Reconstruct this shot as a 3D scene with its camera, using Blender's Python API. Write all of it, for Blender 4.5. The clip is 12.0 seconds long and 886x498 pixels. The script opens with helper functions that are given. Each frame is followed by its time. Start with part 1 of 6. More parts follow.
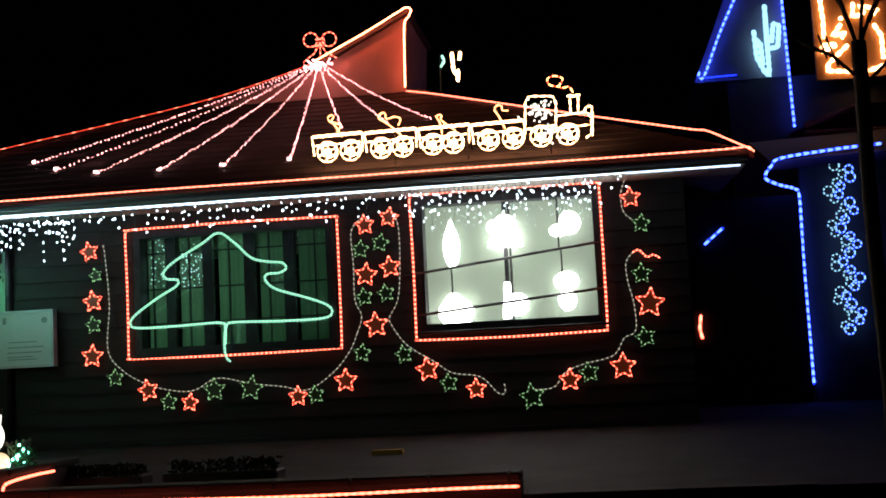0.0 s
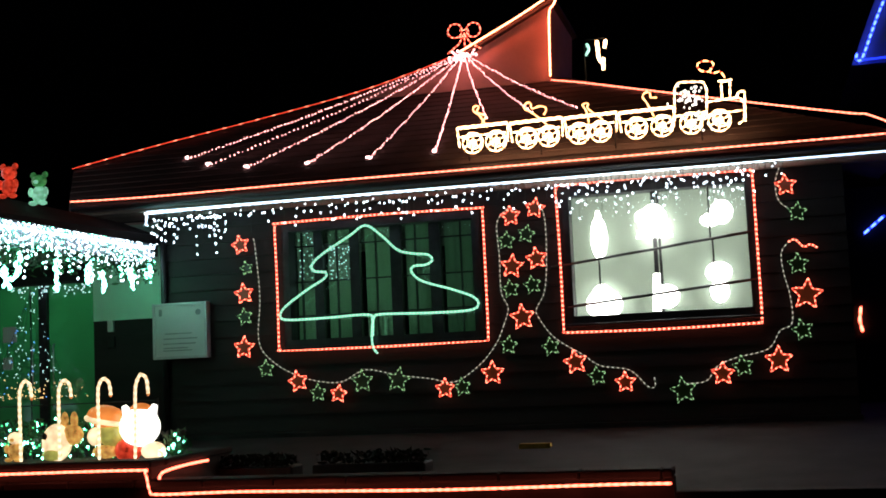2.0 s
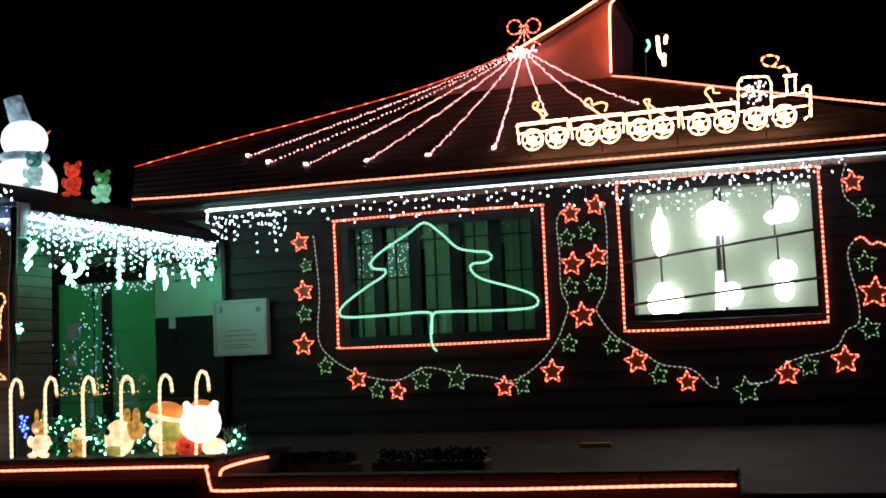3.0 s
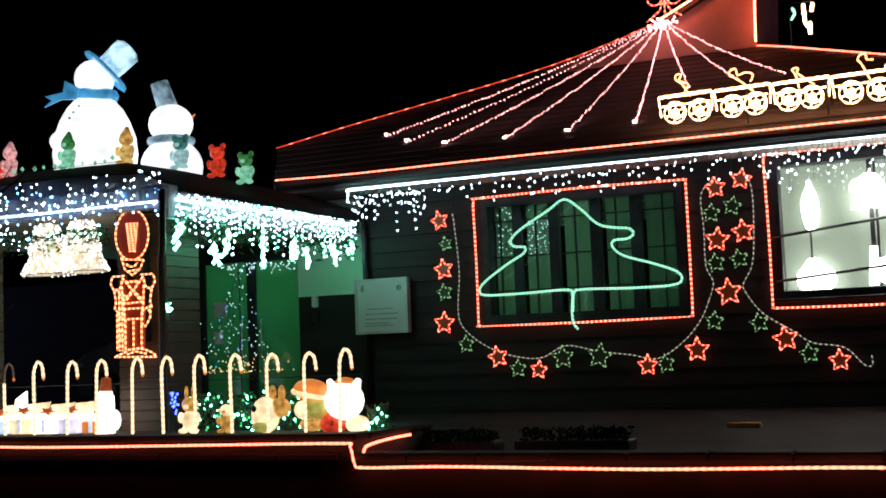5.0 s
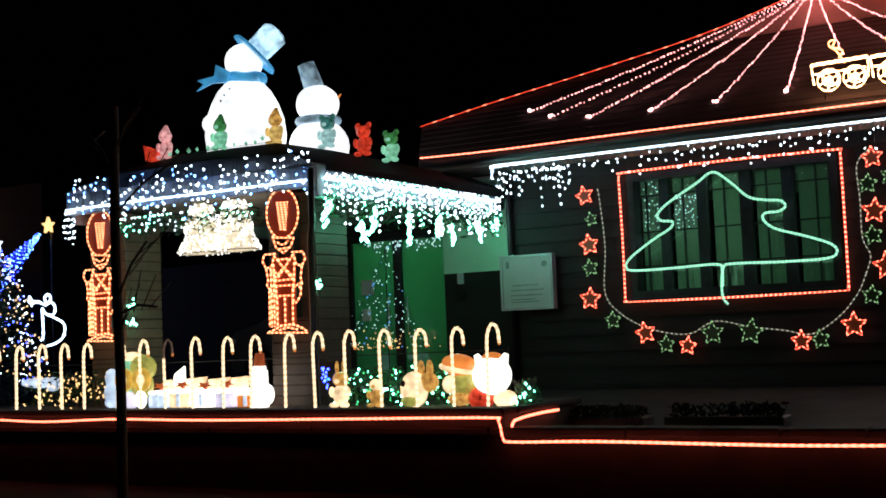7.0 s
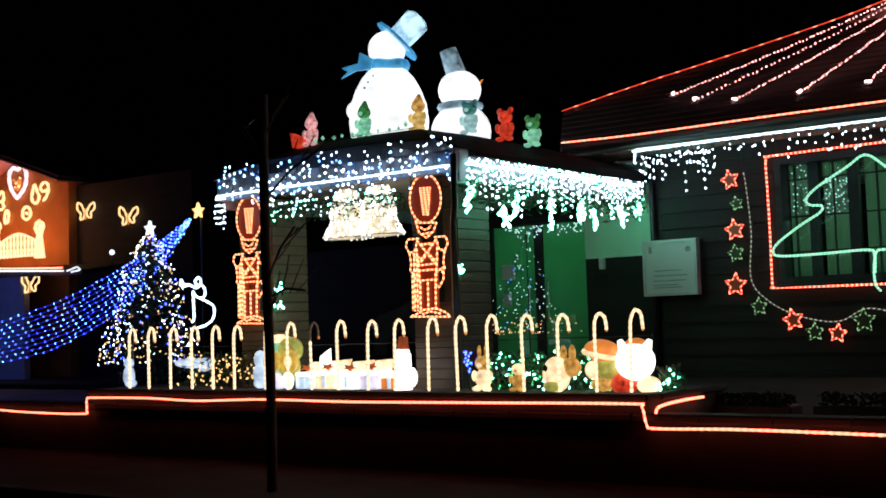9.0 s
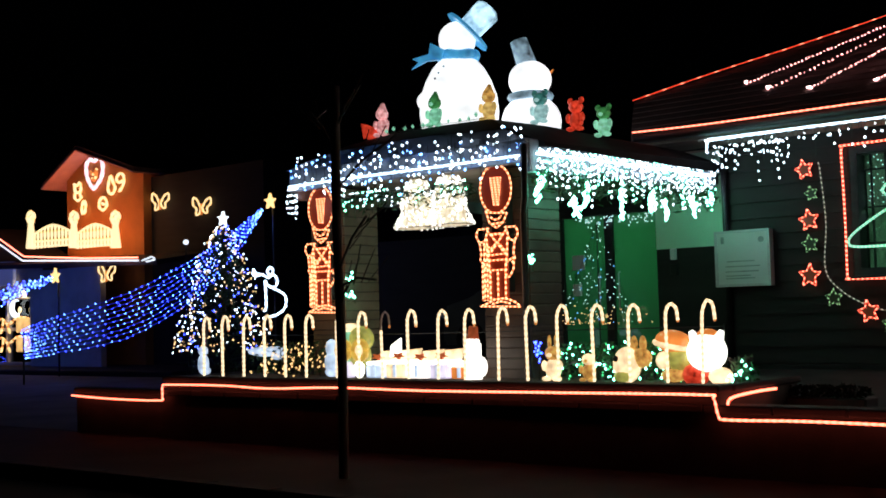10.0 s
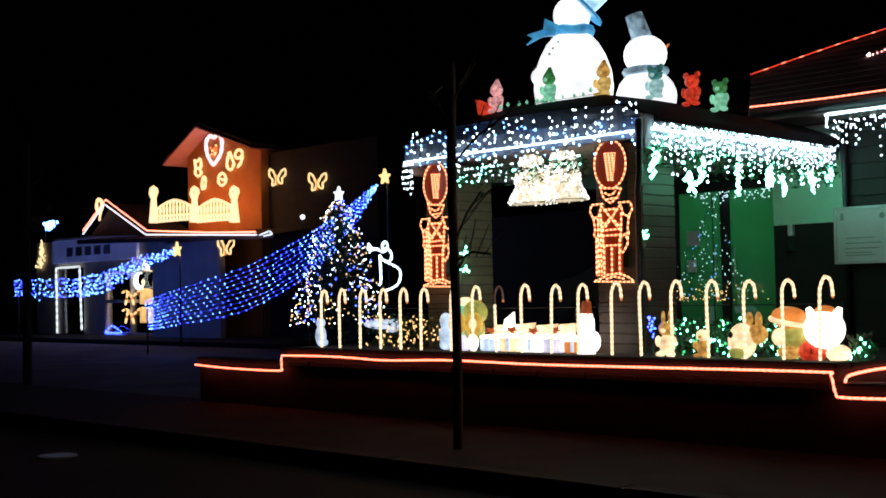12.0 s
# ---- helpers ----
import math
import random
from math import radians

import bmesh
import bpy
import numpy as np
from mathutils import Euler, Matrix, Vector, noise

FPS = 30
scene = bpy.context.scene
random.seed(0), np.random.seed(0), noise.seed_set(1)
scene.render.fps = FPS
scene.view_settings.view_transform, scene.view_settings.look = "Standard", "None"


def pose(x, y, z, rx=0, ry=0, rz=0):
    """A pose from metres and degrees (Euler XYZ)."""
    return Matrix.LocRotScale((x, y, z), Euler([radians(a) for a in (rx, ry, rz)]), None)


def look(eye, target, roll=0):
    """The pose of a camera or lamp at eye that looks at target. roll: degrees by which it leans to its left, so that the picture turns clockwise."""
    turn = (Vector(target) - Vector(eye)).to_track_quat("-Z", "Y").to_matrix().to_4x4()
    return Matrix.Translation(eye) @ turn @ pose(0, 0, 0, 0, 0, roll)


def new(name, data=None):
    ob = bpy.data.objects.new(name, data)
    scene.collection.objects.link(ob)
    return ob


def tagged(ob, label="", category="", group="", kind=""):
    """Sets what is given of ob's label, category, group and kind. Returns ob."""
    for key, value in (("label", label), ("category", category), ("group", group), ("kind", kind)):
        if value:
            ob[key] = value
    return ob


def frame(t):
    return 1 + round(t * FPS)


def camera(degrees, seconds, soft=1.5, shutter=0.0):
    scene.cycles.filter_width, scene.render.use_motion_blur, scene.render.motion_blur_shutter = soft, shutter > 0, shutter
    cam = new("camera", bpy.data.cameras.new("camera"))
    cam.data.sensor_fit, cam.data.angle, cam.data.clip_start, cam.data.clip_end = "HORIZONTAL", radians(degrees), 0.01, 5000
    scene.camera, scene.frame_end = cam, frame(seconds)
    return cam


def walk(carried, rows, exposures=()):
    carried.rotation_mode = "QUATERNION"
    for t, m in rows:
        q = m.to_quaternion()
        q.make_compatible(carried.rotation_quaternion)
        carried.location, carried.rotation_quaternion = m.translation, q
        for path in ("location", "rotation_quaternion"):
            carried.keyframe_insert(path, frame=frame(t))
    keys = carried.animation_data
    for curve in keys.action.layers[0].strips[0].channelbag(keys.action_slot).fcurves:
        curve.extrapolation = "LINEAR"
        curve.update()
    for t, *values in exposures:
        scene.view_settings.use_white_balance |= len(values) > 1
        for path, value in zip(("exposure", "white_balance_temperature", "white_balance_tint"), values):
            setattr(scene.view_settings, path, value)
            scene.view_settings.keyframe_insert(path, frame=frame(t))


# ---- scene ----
cam = camera(40.0, 12.0, soft=1.8)
# seconds, eye x y z, turn about x y z in degrees
ROWS = [
    (0.0, 0.000, 0.000, 1.500, 95.53, 2.86, 7.86),
    (0.5, -0.008, 0.025, 1.501, 95.49, 2.89, 9.75),
    (1.0, -0.020, 0.047, 1.503, 95.45, 2.86, 11.50),
    (1.5, -0.030, 0.079, 1.508, 95.44, 2.71, 13.14),
    (2.0, -0.041, 0.124, 1.515, 95.44, 2.57, 14.67),
    (2.5, -0.059, 0.164, 1.516, 95.45, 2.43, 16.09),
    (3.0, -0.072, 0.182, 1.521, 95.44, 2.27, 17.39),
    (5.0, -0.131, 0.265, 1.516, 94.70, 2.27, 23.88),
    (5.5, -0.138, 0.269, 1.508, 94.48, 2.35, 25.59),
    (6.0, -0.158, 0.269, 1.501, 94.27, 2.44, 27.25),
    (6.5, -0.159, 0.271, 1.485, 94.15, 2.45, 28.96),
    (7.0, -0.169, 0.260, 1.479, 94.01, 2.38, 30.59),
    (9.0, -0.184, 0.213, 1.481, 93.53, 1.89, 37.07),
    (9.5, -0.176, 0.192, 1.478, 93.41, 1.78, 38.69),
    (10.0, -0.170, 0.177, 1.472, 93.19, 1.61, 40.31),
    (10.5, -0.156, 0.152, 1.463, 92.97, 1.48, 41.93),
    (11.0, -0.140, 0.119, 1.460, 92.71, 1.34, 43.42),
    (11.5, -0.121, 0.093, 1.457, 92.45, 1.20, 44.63),
    (12.0, -0.102, 0.069, 1.458, 92.17, 1.11, 45.55),
]
walk(cam, [(t, pose(x, y, z, rx, ry, rz)) for t, x, y, z, rx, ry, rz in ROWS])

# ---- world: a clear night, almost black ----
world = bpy.data.worlds.new("night")
scene.world = world
world.use_nodes = True
world.node_tree.nodes["Background"].inputs[0].default_value = (0.35, 0.45, 0.7, 1)
world.node_tree.nodes["Background"].inputs[1].default_value = 0.0003
scene.view_settings.exposure = -0.8


# ---- lamps in the rooms behind the windows and doors ----
def room_lamp(name, at, size, watts, colour):
    ld = bpy.data.lights.new(name, "AREA")
    ld.shape, ld.size, ld.size_y, ld.energy, ld.color = "RECTANGLE", size[0], size[1], watts, colour
    ob = new(name, ld)
    ob.matrix_world = look(at, (at[0], at[1] - 1.6, at[2] - 1.1))
    return ob


room_lamp("bright_room_lamp", (-1.0, 16.0, 3.3), (1.2, 0.8), 390, (0.97, 1.0, 0.93))
room_lamp("dim_room_lamp", (-4.8, 15.2, 3.3), (1.0, 0.6), 60, (0.4, 1.0, 0.6))
room_lamp("lobby_lamp", (-8.8, 15.6, 3.2), (1.0, 0.8), 400, (0.85, 1.0, 0.85))


# ---- materials ----
def surface(name, base, rough=0.7, metal=0.0, dark=None, scale=6.0, fine=60.0, bump=0.3, stretch=(1, 1, 1), vary=0.0, spec=0.5):
    """A worn surface: stains at one scale, grain at another, and fine relief."""
    m = bpy.data.materials.new(name)
    m.use_nodes = True
    nt = m.node_tree
    b = nt.nodes["Principled BSDF"]
    dark = dark or tuple(c * 0.6 for c in base)
    co = nt.nodes.new("ShaderNodeTexCoord")
    mp = nt.nodes.new("ShaderNodeMapping")
    mp.inputs["Scale"].default_value = stretch
    nt.links.new(co.outputs["Object"], mp.inputs[0])
    n1, n2 = nt.nodes.new("ShaderNodeTexNoise"), nt.nodes.new("ShaderNodeTexNoise")
    n1.inputs["Scale"].default_value, n1.inputs["Detail"].default_value = scale, 6
    n2.inputs["Scale"].default_value, n2.inputs["Detail"].default_value = fine, 4
    nt.links.new(mp.outputs[0], n1.inputs[0])
    nt.links.new(mp.outputs[0], n2.inputs[0])
    ramp = nt.nodes.new("ShaderNodeValToRGB")
    ramp.color_ramp.elements[0].position, ramp.color_ramp.elements[1].position = 0.32, 0.68
    ramp.color_ramp.elements[0].color, ramp.color_ramp.elements[1].color = (*dark, 1), (*base, 1)
    add = nt.nodes.new("ShaderNodeMath")
    add.operation = "MULTIPLY_ADD"
    add.inputs[1].default_value = 0.35
    nt.links.new(n2.outputs["Fac"], add.inputs[0])
    sub = nt.nodes.new("ShaderNodeMath")
    sub.operation = "SUBTRACT"
    sub.inputs[1].default_value = 0.17
    nt.links.new(n1.outputs["Fac"], sub.inputs[0])
    nt.links.new(sub.outputs[0], add.inputs[2])
    nt.links.new(add.outputs[0], ramp.inputs[0])
    colour = ramp.outputs[0]
    if vary:
        info, hsv = nt.nodes.new("ShaderNodeObjectInfo"), nt.nodes.new("ShaderNodeHueSaturation")
        rng = nt.nodes.new("ShaderNodeMapRange")
        rng.inputs[3].default_value, rng.inputs[4].default_value = 1 - vary, 1 + vary
        nt.links.new(info.outputs["Random"], rng.inputs[0])
        nt.links.new(rng.outputs[0], hsv.inputs["Value"])
        nt.links.new(colour, hsv.inputs["Color"])
        colour = hsv.outputs[0]
    nt.links.new(colour, b.inputs["Base Color"])
    b.inputs["Roughness"].default_value, b.inputs["Metallic"].default_value = rough, metal
    b.inputs["Specular IOR Level"].default_value = spec
    bp = nt.nodes.new("ShaderNodeBump")
    bp.inputs["Strength"].default_value, bp.inputs["Distance"].default_value = bump, 0.01
    nt.links.new(add.outputs[0], bp.inputs["Height"])
    nt.links.new(bp.outputs[0], b.inputs["Normal"])
    return m


def glow(name, colour, strength, base=None, vary=0.0, scale=14.0):
    """A lamp's skin: coloured plastic that gives off light, uneven where vary is set."""
    m = bpy.data.materials.new(name)
    m.use_nodes = True
    nt = m.node_tree
    b = nt.nodes["Principled BSDF"]
    b.inputs["Base Color"].default_value = (*(base or tuple(min(0.8, c * 0.5) for c in colour)), 1)
    b.inputs["Roughness"].default_value = 0.35
    b.inputs["Emission Color"].default_value = (*colour, 1)
    b.inputs["Emission Strength"].default_value = strength
    if vary:
        n, rng = nt.nodes.new("ShaderNodeTexNoise"), nt.nodes.new("ShaderNodeMapRange")
        co = nt.nodes.new("ShaderNodeTexCoord")
        nt.links.new(co.outputs["Object"], n.inputs[0])
        n.inputs["Scale"].default_value = scale
        rng.inputs[1].default_value, rng.inputs[2].default_value = 0.3, 0.7
        rng.inputs[3].default_value, rng.inputs[4].default_value = strength * (1 - vary), strength * (1 + vary)
        nt.links.new(n.outputs["Fac"], rng.inputs[0])
        nt.links.new(rng.outputs[0], b.inputs["Emission Strength"])
    return m


def clear(name, tint, rough=0.02):
    """Window glass: mostly clear, with a mirror's share of reflection."""
    m = bpy.data.materials.new(name)
    m.use_nodes = True
    nt = m.node_tree
    nt.nodes.remove(nt.nodes["Principled BSDF"])
    out = nt.nodes["Material Output"]
    t, g, mix = nt.nodes.new("ShaderNodeBsdfTransparent"), nt.nodes.new("ShaderNodeBsdfGlossy"), nt.nodes.new("ShaderNodeMixShader")
    f = nt.nodes.new("ShaderNodeFresnel")
    f.inputs[0].default_value = 1.5
    t.inputs[0].default_value = (*tint, 1)
    g.inputs["Roughness"].default_value = rough
    nt.links.new(f.outputs[0], mix.inputs[0])
    nt.links.new(t.outputs[0], mix.inputs[1])
    nt.links.new(g.outputs[0], mix.inputs[2])
    nt.links.new(mix.outputs[0], out.inputs[0])
    return m


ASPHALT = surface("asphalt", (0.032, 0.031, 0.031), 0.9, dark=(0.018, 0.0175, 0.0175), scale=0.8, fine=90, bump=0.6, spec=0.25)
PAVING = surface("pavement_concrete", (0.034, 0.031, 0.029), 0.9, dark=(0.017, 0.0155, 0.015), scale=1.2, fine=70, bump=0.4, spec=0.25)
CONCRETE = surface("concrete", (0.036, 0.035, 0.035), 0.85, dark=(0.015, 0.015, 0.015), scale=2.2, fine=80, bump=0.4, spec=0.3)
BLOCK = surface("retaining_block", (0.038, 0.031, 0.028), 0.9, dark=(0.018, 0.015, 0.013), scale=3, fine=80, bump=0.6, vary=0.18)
SIDING = surface("dark_siding", (0.026, 0.0235, 0.0235), 0.85, dark=(0.015, 0.0135, 0.0135), scale=3, fine=50, bump=0.35, stretch=(0.4, 1, 2), vary=0.12)
ROOFING = surface("roof_slate", (0.085, 0.046, 0.044), 0.75, dark=(0.045, 0.026, 0.025), scale=3, fine=60, bump=0.4, vary=0.15)
TAR_SHEET = surface("black_roof_sheet", (0.022, 0.022, 0.024), 0.85, dark=(0.012, 0.012, 0.013), scale=3, fine=50, bump=0.3, spec=0.2)
SIGN_INK = surface("sign_lettering", (0.4, 0.42, 0.5), 0.6, scale=8, bump=0.05)
GABLE = surface("grey_gable_render", (0.24, 0.24, 0.3), 0.85, dark=(0.17, 0.17, 0.21), scale=1.5, fine=40, bump=0.25)
# Red light falling on this wall and the boards is put into the colour.
RED_LIT = surface("gable_render", (0.7, 0.36, 0.33), 0.8, dark=(0.55, 0.26, 0.24), scale=1.6, fine=60, bump=0.25)
DARK_METAL = surface("dark_metal", (0.05, 0.05, 0.055), 0.45, metal=0.6, scale=8, bump=0.1)
WHITE_METAL = surface("pale_metal", (0.62, 0.64, 0.68), 0.4, metal=0.3, dark=(0.5, 0.52, 0.56), scale=5, bump=0.1)
FASCIA = surface("eave_fascia", (0.3, 0.33, 0.38), 0.5, dark=(0.2, 0.22, 0.26), scale=4, bump=0.15, stretch=(0.3, 1, 1))
SOFFIT = surface("soffit_board", (0.42, 0.38, 0.33), 0.7, scale=3, bump=0.2, stretch=(0.3, 1, 1))
PALE_GREEN = surface("pale_wall_panel", (0.58, 0.88, 0.72), 0.6, dark=(0.52, 0.81, 0.65), scale=2, bump=0.1)
TILE = surface("post_tile", (0.075, 0.055, 0.045), 0.6, dark=(0.045, 0.034, 0.028), scale=5, fine=60, bump=0.3, vary=0.15)
BEIGE = surface("beige_post", (0.2, 0.17, 0.125), 0.7, dark=(0.14, 0.115, 0.085), scale=4, bump=0.3, vary=0.12)
BARK = surface("bark", (0.07, 0.055, 0.045), 0.9, dark=(0.035, 0.028, 0.022), scale=9, fine=60, bump=0.8, stretch=(3, 3, 0.6))
LEAF = surface("garland_green", (0.05, 0.13, 0.05), 0.6, dark=(0.02, 0.06, 0.025), scale=20, bump=0.2)
DARK_LEAF = surface("dark_clipped_foliage", (0.022, 0.028, 0.02), 0.8, dark=(0.012, 0.015, 0.011), scale=20, bump=0.3, spec=0.2)
CABLE = surface("dark_cable", (0.03, 0.05, 0.035), 0.5, scale=20, bump=0.1)
PLASTER = surface("house_plaster", (0.62, 0.55, 0.47), 0.8, dark=(0.48, 0.42, 0.35), scale=1.5, fine=40, bump=0.25)
SIGN_WHITE = surface("sign_board_white", (0.75, 0.77, 0.78), 0.4, dark=(0.66, 0.68, 0.7), scale=1.5, bump=0.05)
INK = surface("faded_ink", (0.4, 0.45, 0.46), 0.6, scale=8, bump=0.05)
SOIL = surface("dark_soil", (0.06, 0.045, 0.035), 0.95, scale=12, fine=80, bump=0.8)
CAR_PAINT = surface("grey_car_paint", (0.35, 0.36, 0.38), 0.25, metal=0.4, scale=2, bump=0.02)
RUBBER = surface("black_rubber", (0.02, 0.02, 0.02), 0.8, scale=20, bump=0.2)
GLASS = clear("window_glass", (0.82, 0.86, 0.84))

ROPE_RED = glow("rope_red", (1.0, 0.2, 0.125), 10.0)
ROPE_RED_DIM = glow("rope_red_gap", (1.0, 0.07, 0.035), 2.8)
ROPE_RED_MID = glow("rope_red_mid", (1.0, 0.15, 0.09), 7.0)
ROPE_HOT = glow("rope_orange_hot", (1.0, 0.15, 0.09), 12.0)
ROPE_WEDGE = glow("rope_wedge", (1.0, 0.2, 0.09), 30.0)
ROPE_HOT_DIM = glow("rope_orange_gap", (1.0, 0.12, 0.065), 10.0)
ROPE_GREEN = glow("rope_green", (0.5, 1.0, 0.78), 2.6)
ROPE_GREEN_DIM = glow("rope_green_gap", (0.25, 1.0, 0.55), 1.5)
STAR_GREEN = glow("star_green_bulbs", (0.5, 0.9, 0.42), 1.4)
STAR_GREEN_DIM = glow("star_green_gap", (0.08, 0.4, 0.12), 0.03)
STRING_PALE = glow("pale_string_bulbs", (0.85, 0.85, 0.7), 1.1)
STRING_DIM = glow("pale_string_gap", (0.4, 0.5, 0.3), 0.06)
PANEL_RED = glow("amber_star_panel", (0.5, 0.14, 0.04), 0.06, (0.16, 0.06, 0.03))
PANEL_GREEN = glow("green_star_panel", (0.12, 0.2, 0.04), 0.008, (0.03, 0.05, 0.02))
ROPE_WARM = glow("rope_warm_white", (1.0, 0.6, 0.3), 17.0)
ROPE_WARM_DIM = glow("rope_warm_gap", (1.0, 0.45, 0.16), 9.0)
CANE = glow("cane_warm", (1.0, 0.78, 0.5), 3.2)
CANE_DIM = glow("cane_stripe", (1.0, 0.68, 0.38), 2.1)
CANE_OFF = glow("cane_unlit", (0.5, 0.3, 0.2), 0.12, (0.5, 0.4, 0.35))
ROPE_SOLDIER = glow("rope_soldier", (1.0, 0.42, 0.2), 6.5)
ROPE_SOLDIER_DIM = glow("rope_soldier_gap", (1.0, 0.2, 0.06), 2.4)
ROPE_BLUE = glow("rope_blue", (0.045, 0.09, 1.0), 18.0)
ROPE_BLUE_DIM = glow("rope_blue_gap", (0.01, 0.03, 1.0), 7.0)
ROPE_ICE = glow("rope_ice_white", (0.6, 0.8, 1.0), 9.0)
ROPE_ICE_DIM = glow("rope_ice_gap", (0.5, 0.7, 1.0), 6.0)
BULB_WHITE = glow("bulb_cold_white", (0.72, 0.86, 1.0), 12.0)
BULB_TEAL = glow("bulb_teal", (0.2, 1.0, 0.62), 27.0)
BULB_GREEN = glow("bulb_green", (0.1, 1.0, 0.35), 3.0)
BULB_BLUE = glow("bulb_blue", (0.03, 0.055, 1.0), 30.0)
BULB_ICE = glow("bulb_ice_blue", (0.13, 0.34, 1.0), 22.0)
BULB_WARM = glow("bulb_warm", (1.0, 0.6, 0.24), 4.0)
BULB_ROSE = glow("bulb_rose", (1.0, 0.38, 0.38), 15.0)
BULB_ROSE_END = glow("bulb_rose_end", (1.0, 0.55, 0.55), 14.0)
SNOW = glow("lit_white_cloth", (0.95, 0.98, 1.0), 2.1, (0.8, 0.8, 0.8), vary=0.3, scale=3.0)
HAT_BLUE = glow("lit_blue_cloth", (0.06, 0.36, 0.68), 1.1, (0.1, 0.3, 0.5), vary=0.45, scale=6.0)
HAT_ICE = glow("lit_pale_blue_cloth", (0.5, 0.8, 1.0), 1.8, (0.3, 0.5, 0.6), vary=0.75, scale=7.0)
HAT_GREY = glow("lit_grey_blue_cloth", (0.22, 0.34, 0.42), 1.1, (0.2, 0.3, 0.4), vary=0.95, scale=9.0)
WINDOW_LAMP = glow("dazzling_frosted_white", (1.0, 1.0, 0.92), 26.0)
BULB_PALE = glow("bulb_pale_green", (0.6, 0.95, 1.0), 4.0)
ROPE_CYAN = glow("rope_cyan_white", (0.4, 0.8, 1.0), 2.6)
ROPE_AZURE = glow("rope_azure", (0.12, 0.36, 1.0), 3.6)
# Cord glow stands in for the blue haze round the net bulbs.
BLUE_CORD = glow("blue_haze_cord", (0.01, 0.03, 1.0), 1.2)
# Sign glow stands in for blue light from the net before it.
SIGN_FACE = glow("net_lit_sign_face", (0.22, 0.3, 1.0), 0.2, (0.6, 0.62, 0.65), vary=0.3, scale=1.5)
LAMP_WHITE = glow("lit_frosted_white", (1.0, 0.95, 0.85), 4.0)
LAMP_CREAM = glow("lit_cream_plastic", (1.0, 0.72, 0.42), 2.1, vary=0.5, scale=9.0)
LAMP_ORANGE = glow("lit_orange_plastic", (1.0, 0.3, 0.06), 1.1, vary=0.4, scale=9.0)
LAMP_RED = glow("lit_red_plastic", (1.0, 0.07, 0.03), 0.8, vary=0.9, scale=26.0)
LAMP_GREEN = glow("lit_green_plastic", (0.1, 0.5, 0.14), 0.42, vary=0.8, scale=26.0)
LAMP_LEAF = glow("lit_leaf_plastic", (0.62, 0.62, 0.14), 0.7, vary=0.5, scale=12.0)
LAMP_GOLD = glow("lit_gold_plastic", (0.95, 0.5, 0.12), 0.75, vary=0.8, scale=20.0)
LAMP_PINK = glow("lit_pink_plastic", (1.0, 0.45, 0.45), 1.0, vary=0.9, scale=26.0)
LAMP_TEAL = glow("lit_teal_plastic", (0.12, 0.5, 0.45), 0.35, vary=0.9, scale=26.0)
LAMP_LILAC = glow("lit_lilac_plastic", (0.85, 0.78, 1.0), 1.5, vary=0.5, scale=9.0)
LAMP_YELLOW = glow("lit_yellow_plastic", (1.0, 0.62, 0.1), 0.9, vary=0.4, scale=9.0)
LAMP_BLUE = glow("lit_blue_plastic", (0.6, 0.76, 1.0), 1.5, vary=0.5, scale=9.0)

# Added skin glows to fill the blaze between the bell bulbs.
BELL_SKIN = glow("bell_blaze_skin", (1.0, 0.85, 0.6), 1.15, vary=0.6, scale=22.0)
# Own glow stands in for red rope light on the figure's backing.
HAT_PANEL = glow("rope_lit_red_panel", (0.5, 0.05, 0.015), 0.22, (0.25, 0.04, 0.02))


def backlit(name, base, through_share, gloss=0.0):
    """Cloth or film that lets a room's light through."""
    m = surface(name, base, 0.6, dark=tuple(c * 0.85 for c in base), scale=1.5, fine=40, bump=0.05)
    nt = m.node_tree
    b, out = nt.nodes["Principled BSDF"], nt.nodes["Material Output"]
    b.inputs["Roughness"].default_value = 0.05 if gloss else 0.7
    t, mix = nt.nodes.new("ShaderNodeBsdfTranslucent"), nt.nodes.new("ShaderNodeMixShader")
    t.inputs[0].default_value = (*base, 1)
    mix.inputs[0].default_value = through_share
    nt.links.new(b.outputs[0], mix.inputs[1])
    nt.links.new(t.outputs[0], mix.inputs[2])
    nt.links.new(mix.outputs[0], out.inputs[0])
    return m


BLIND = backlit("backlit_blind", (0.68, 0.71, 0.66), 0.7)
CURTAIN = backlit("curtain_cloth", (0.42, 0.5, 0.42), 0.5)
DOOR_FILM = backlit("green_filmed_glass", (0.1, 0.32, 0.18), 0.4, gloss=1.0)
DOOR_FILM.node_tree.nodes["Principled BSDF"].inputs["Coat Weight"].default_value = 1.0
MINT = glow("lit_mint_plastic", (0.35, 0.95, 0.62), 0.85, vary=0.6, scale=20.0)
AMBER = glow("lit_amber_plastic", (1.0, 0.66, 0.2), 0.9, vary=0.6, scale=20.0)
ICE_CLOTH = glow("lit_ice_plastic", (0.5, 0.85, 0.85), 0.9, vary=0.5, scale=20.0)
RUST = glow("lit_rust_paper", (0.8, 0.16, 0.05), 0.35, vary=0.5, scale=14.0)
# The orange light on these walls is put into the render's colour.
ORANGE_LIT = surface("orange_lit_render", (0.5, 0.2, 0.055), 0.85, dark=(0.36, 0.14, 0.04), scale=1.2, fine=40, bump=0.25)
DARK_RENDER = surface("dark_render", (0.07, 0.07, 0.08), 0.85, dark=(0.04, 0.04, 0.045), scale=1.5, fine=40, bump=0.25)
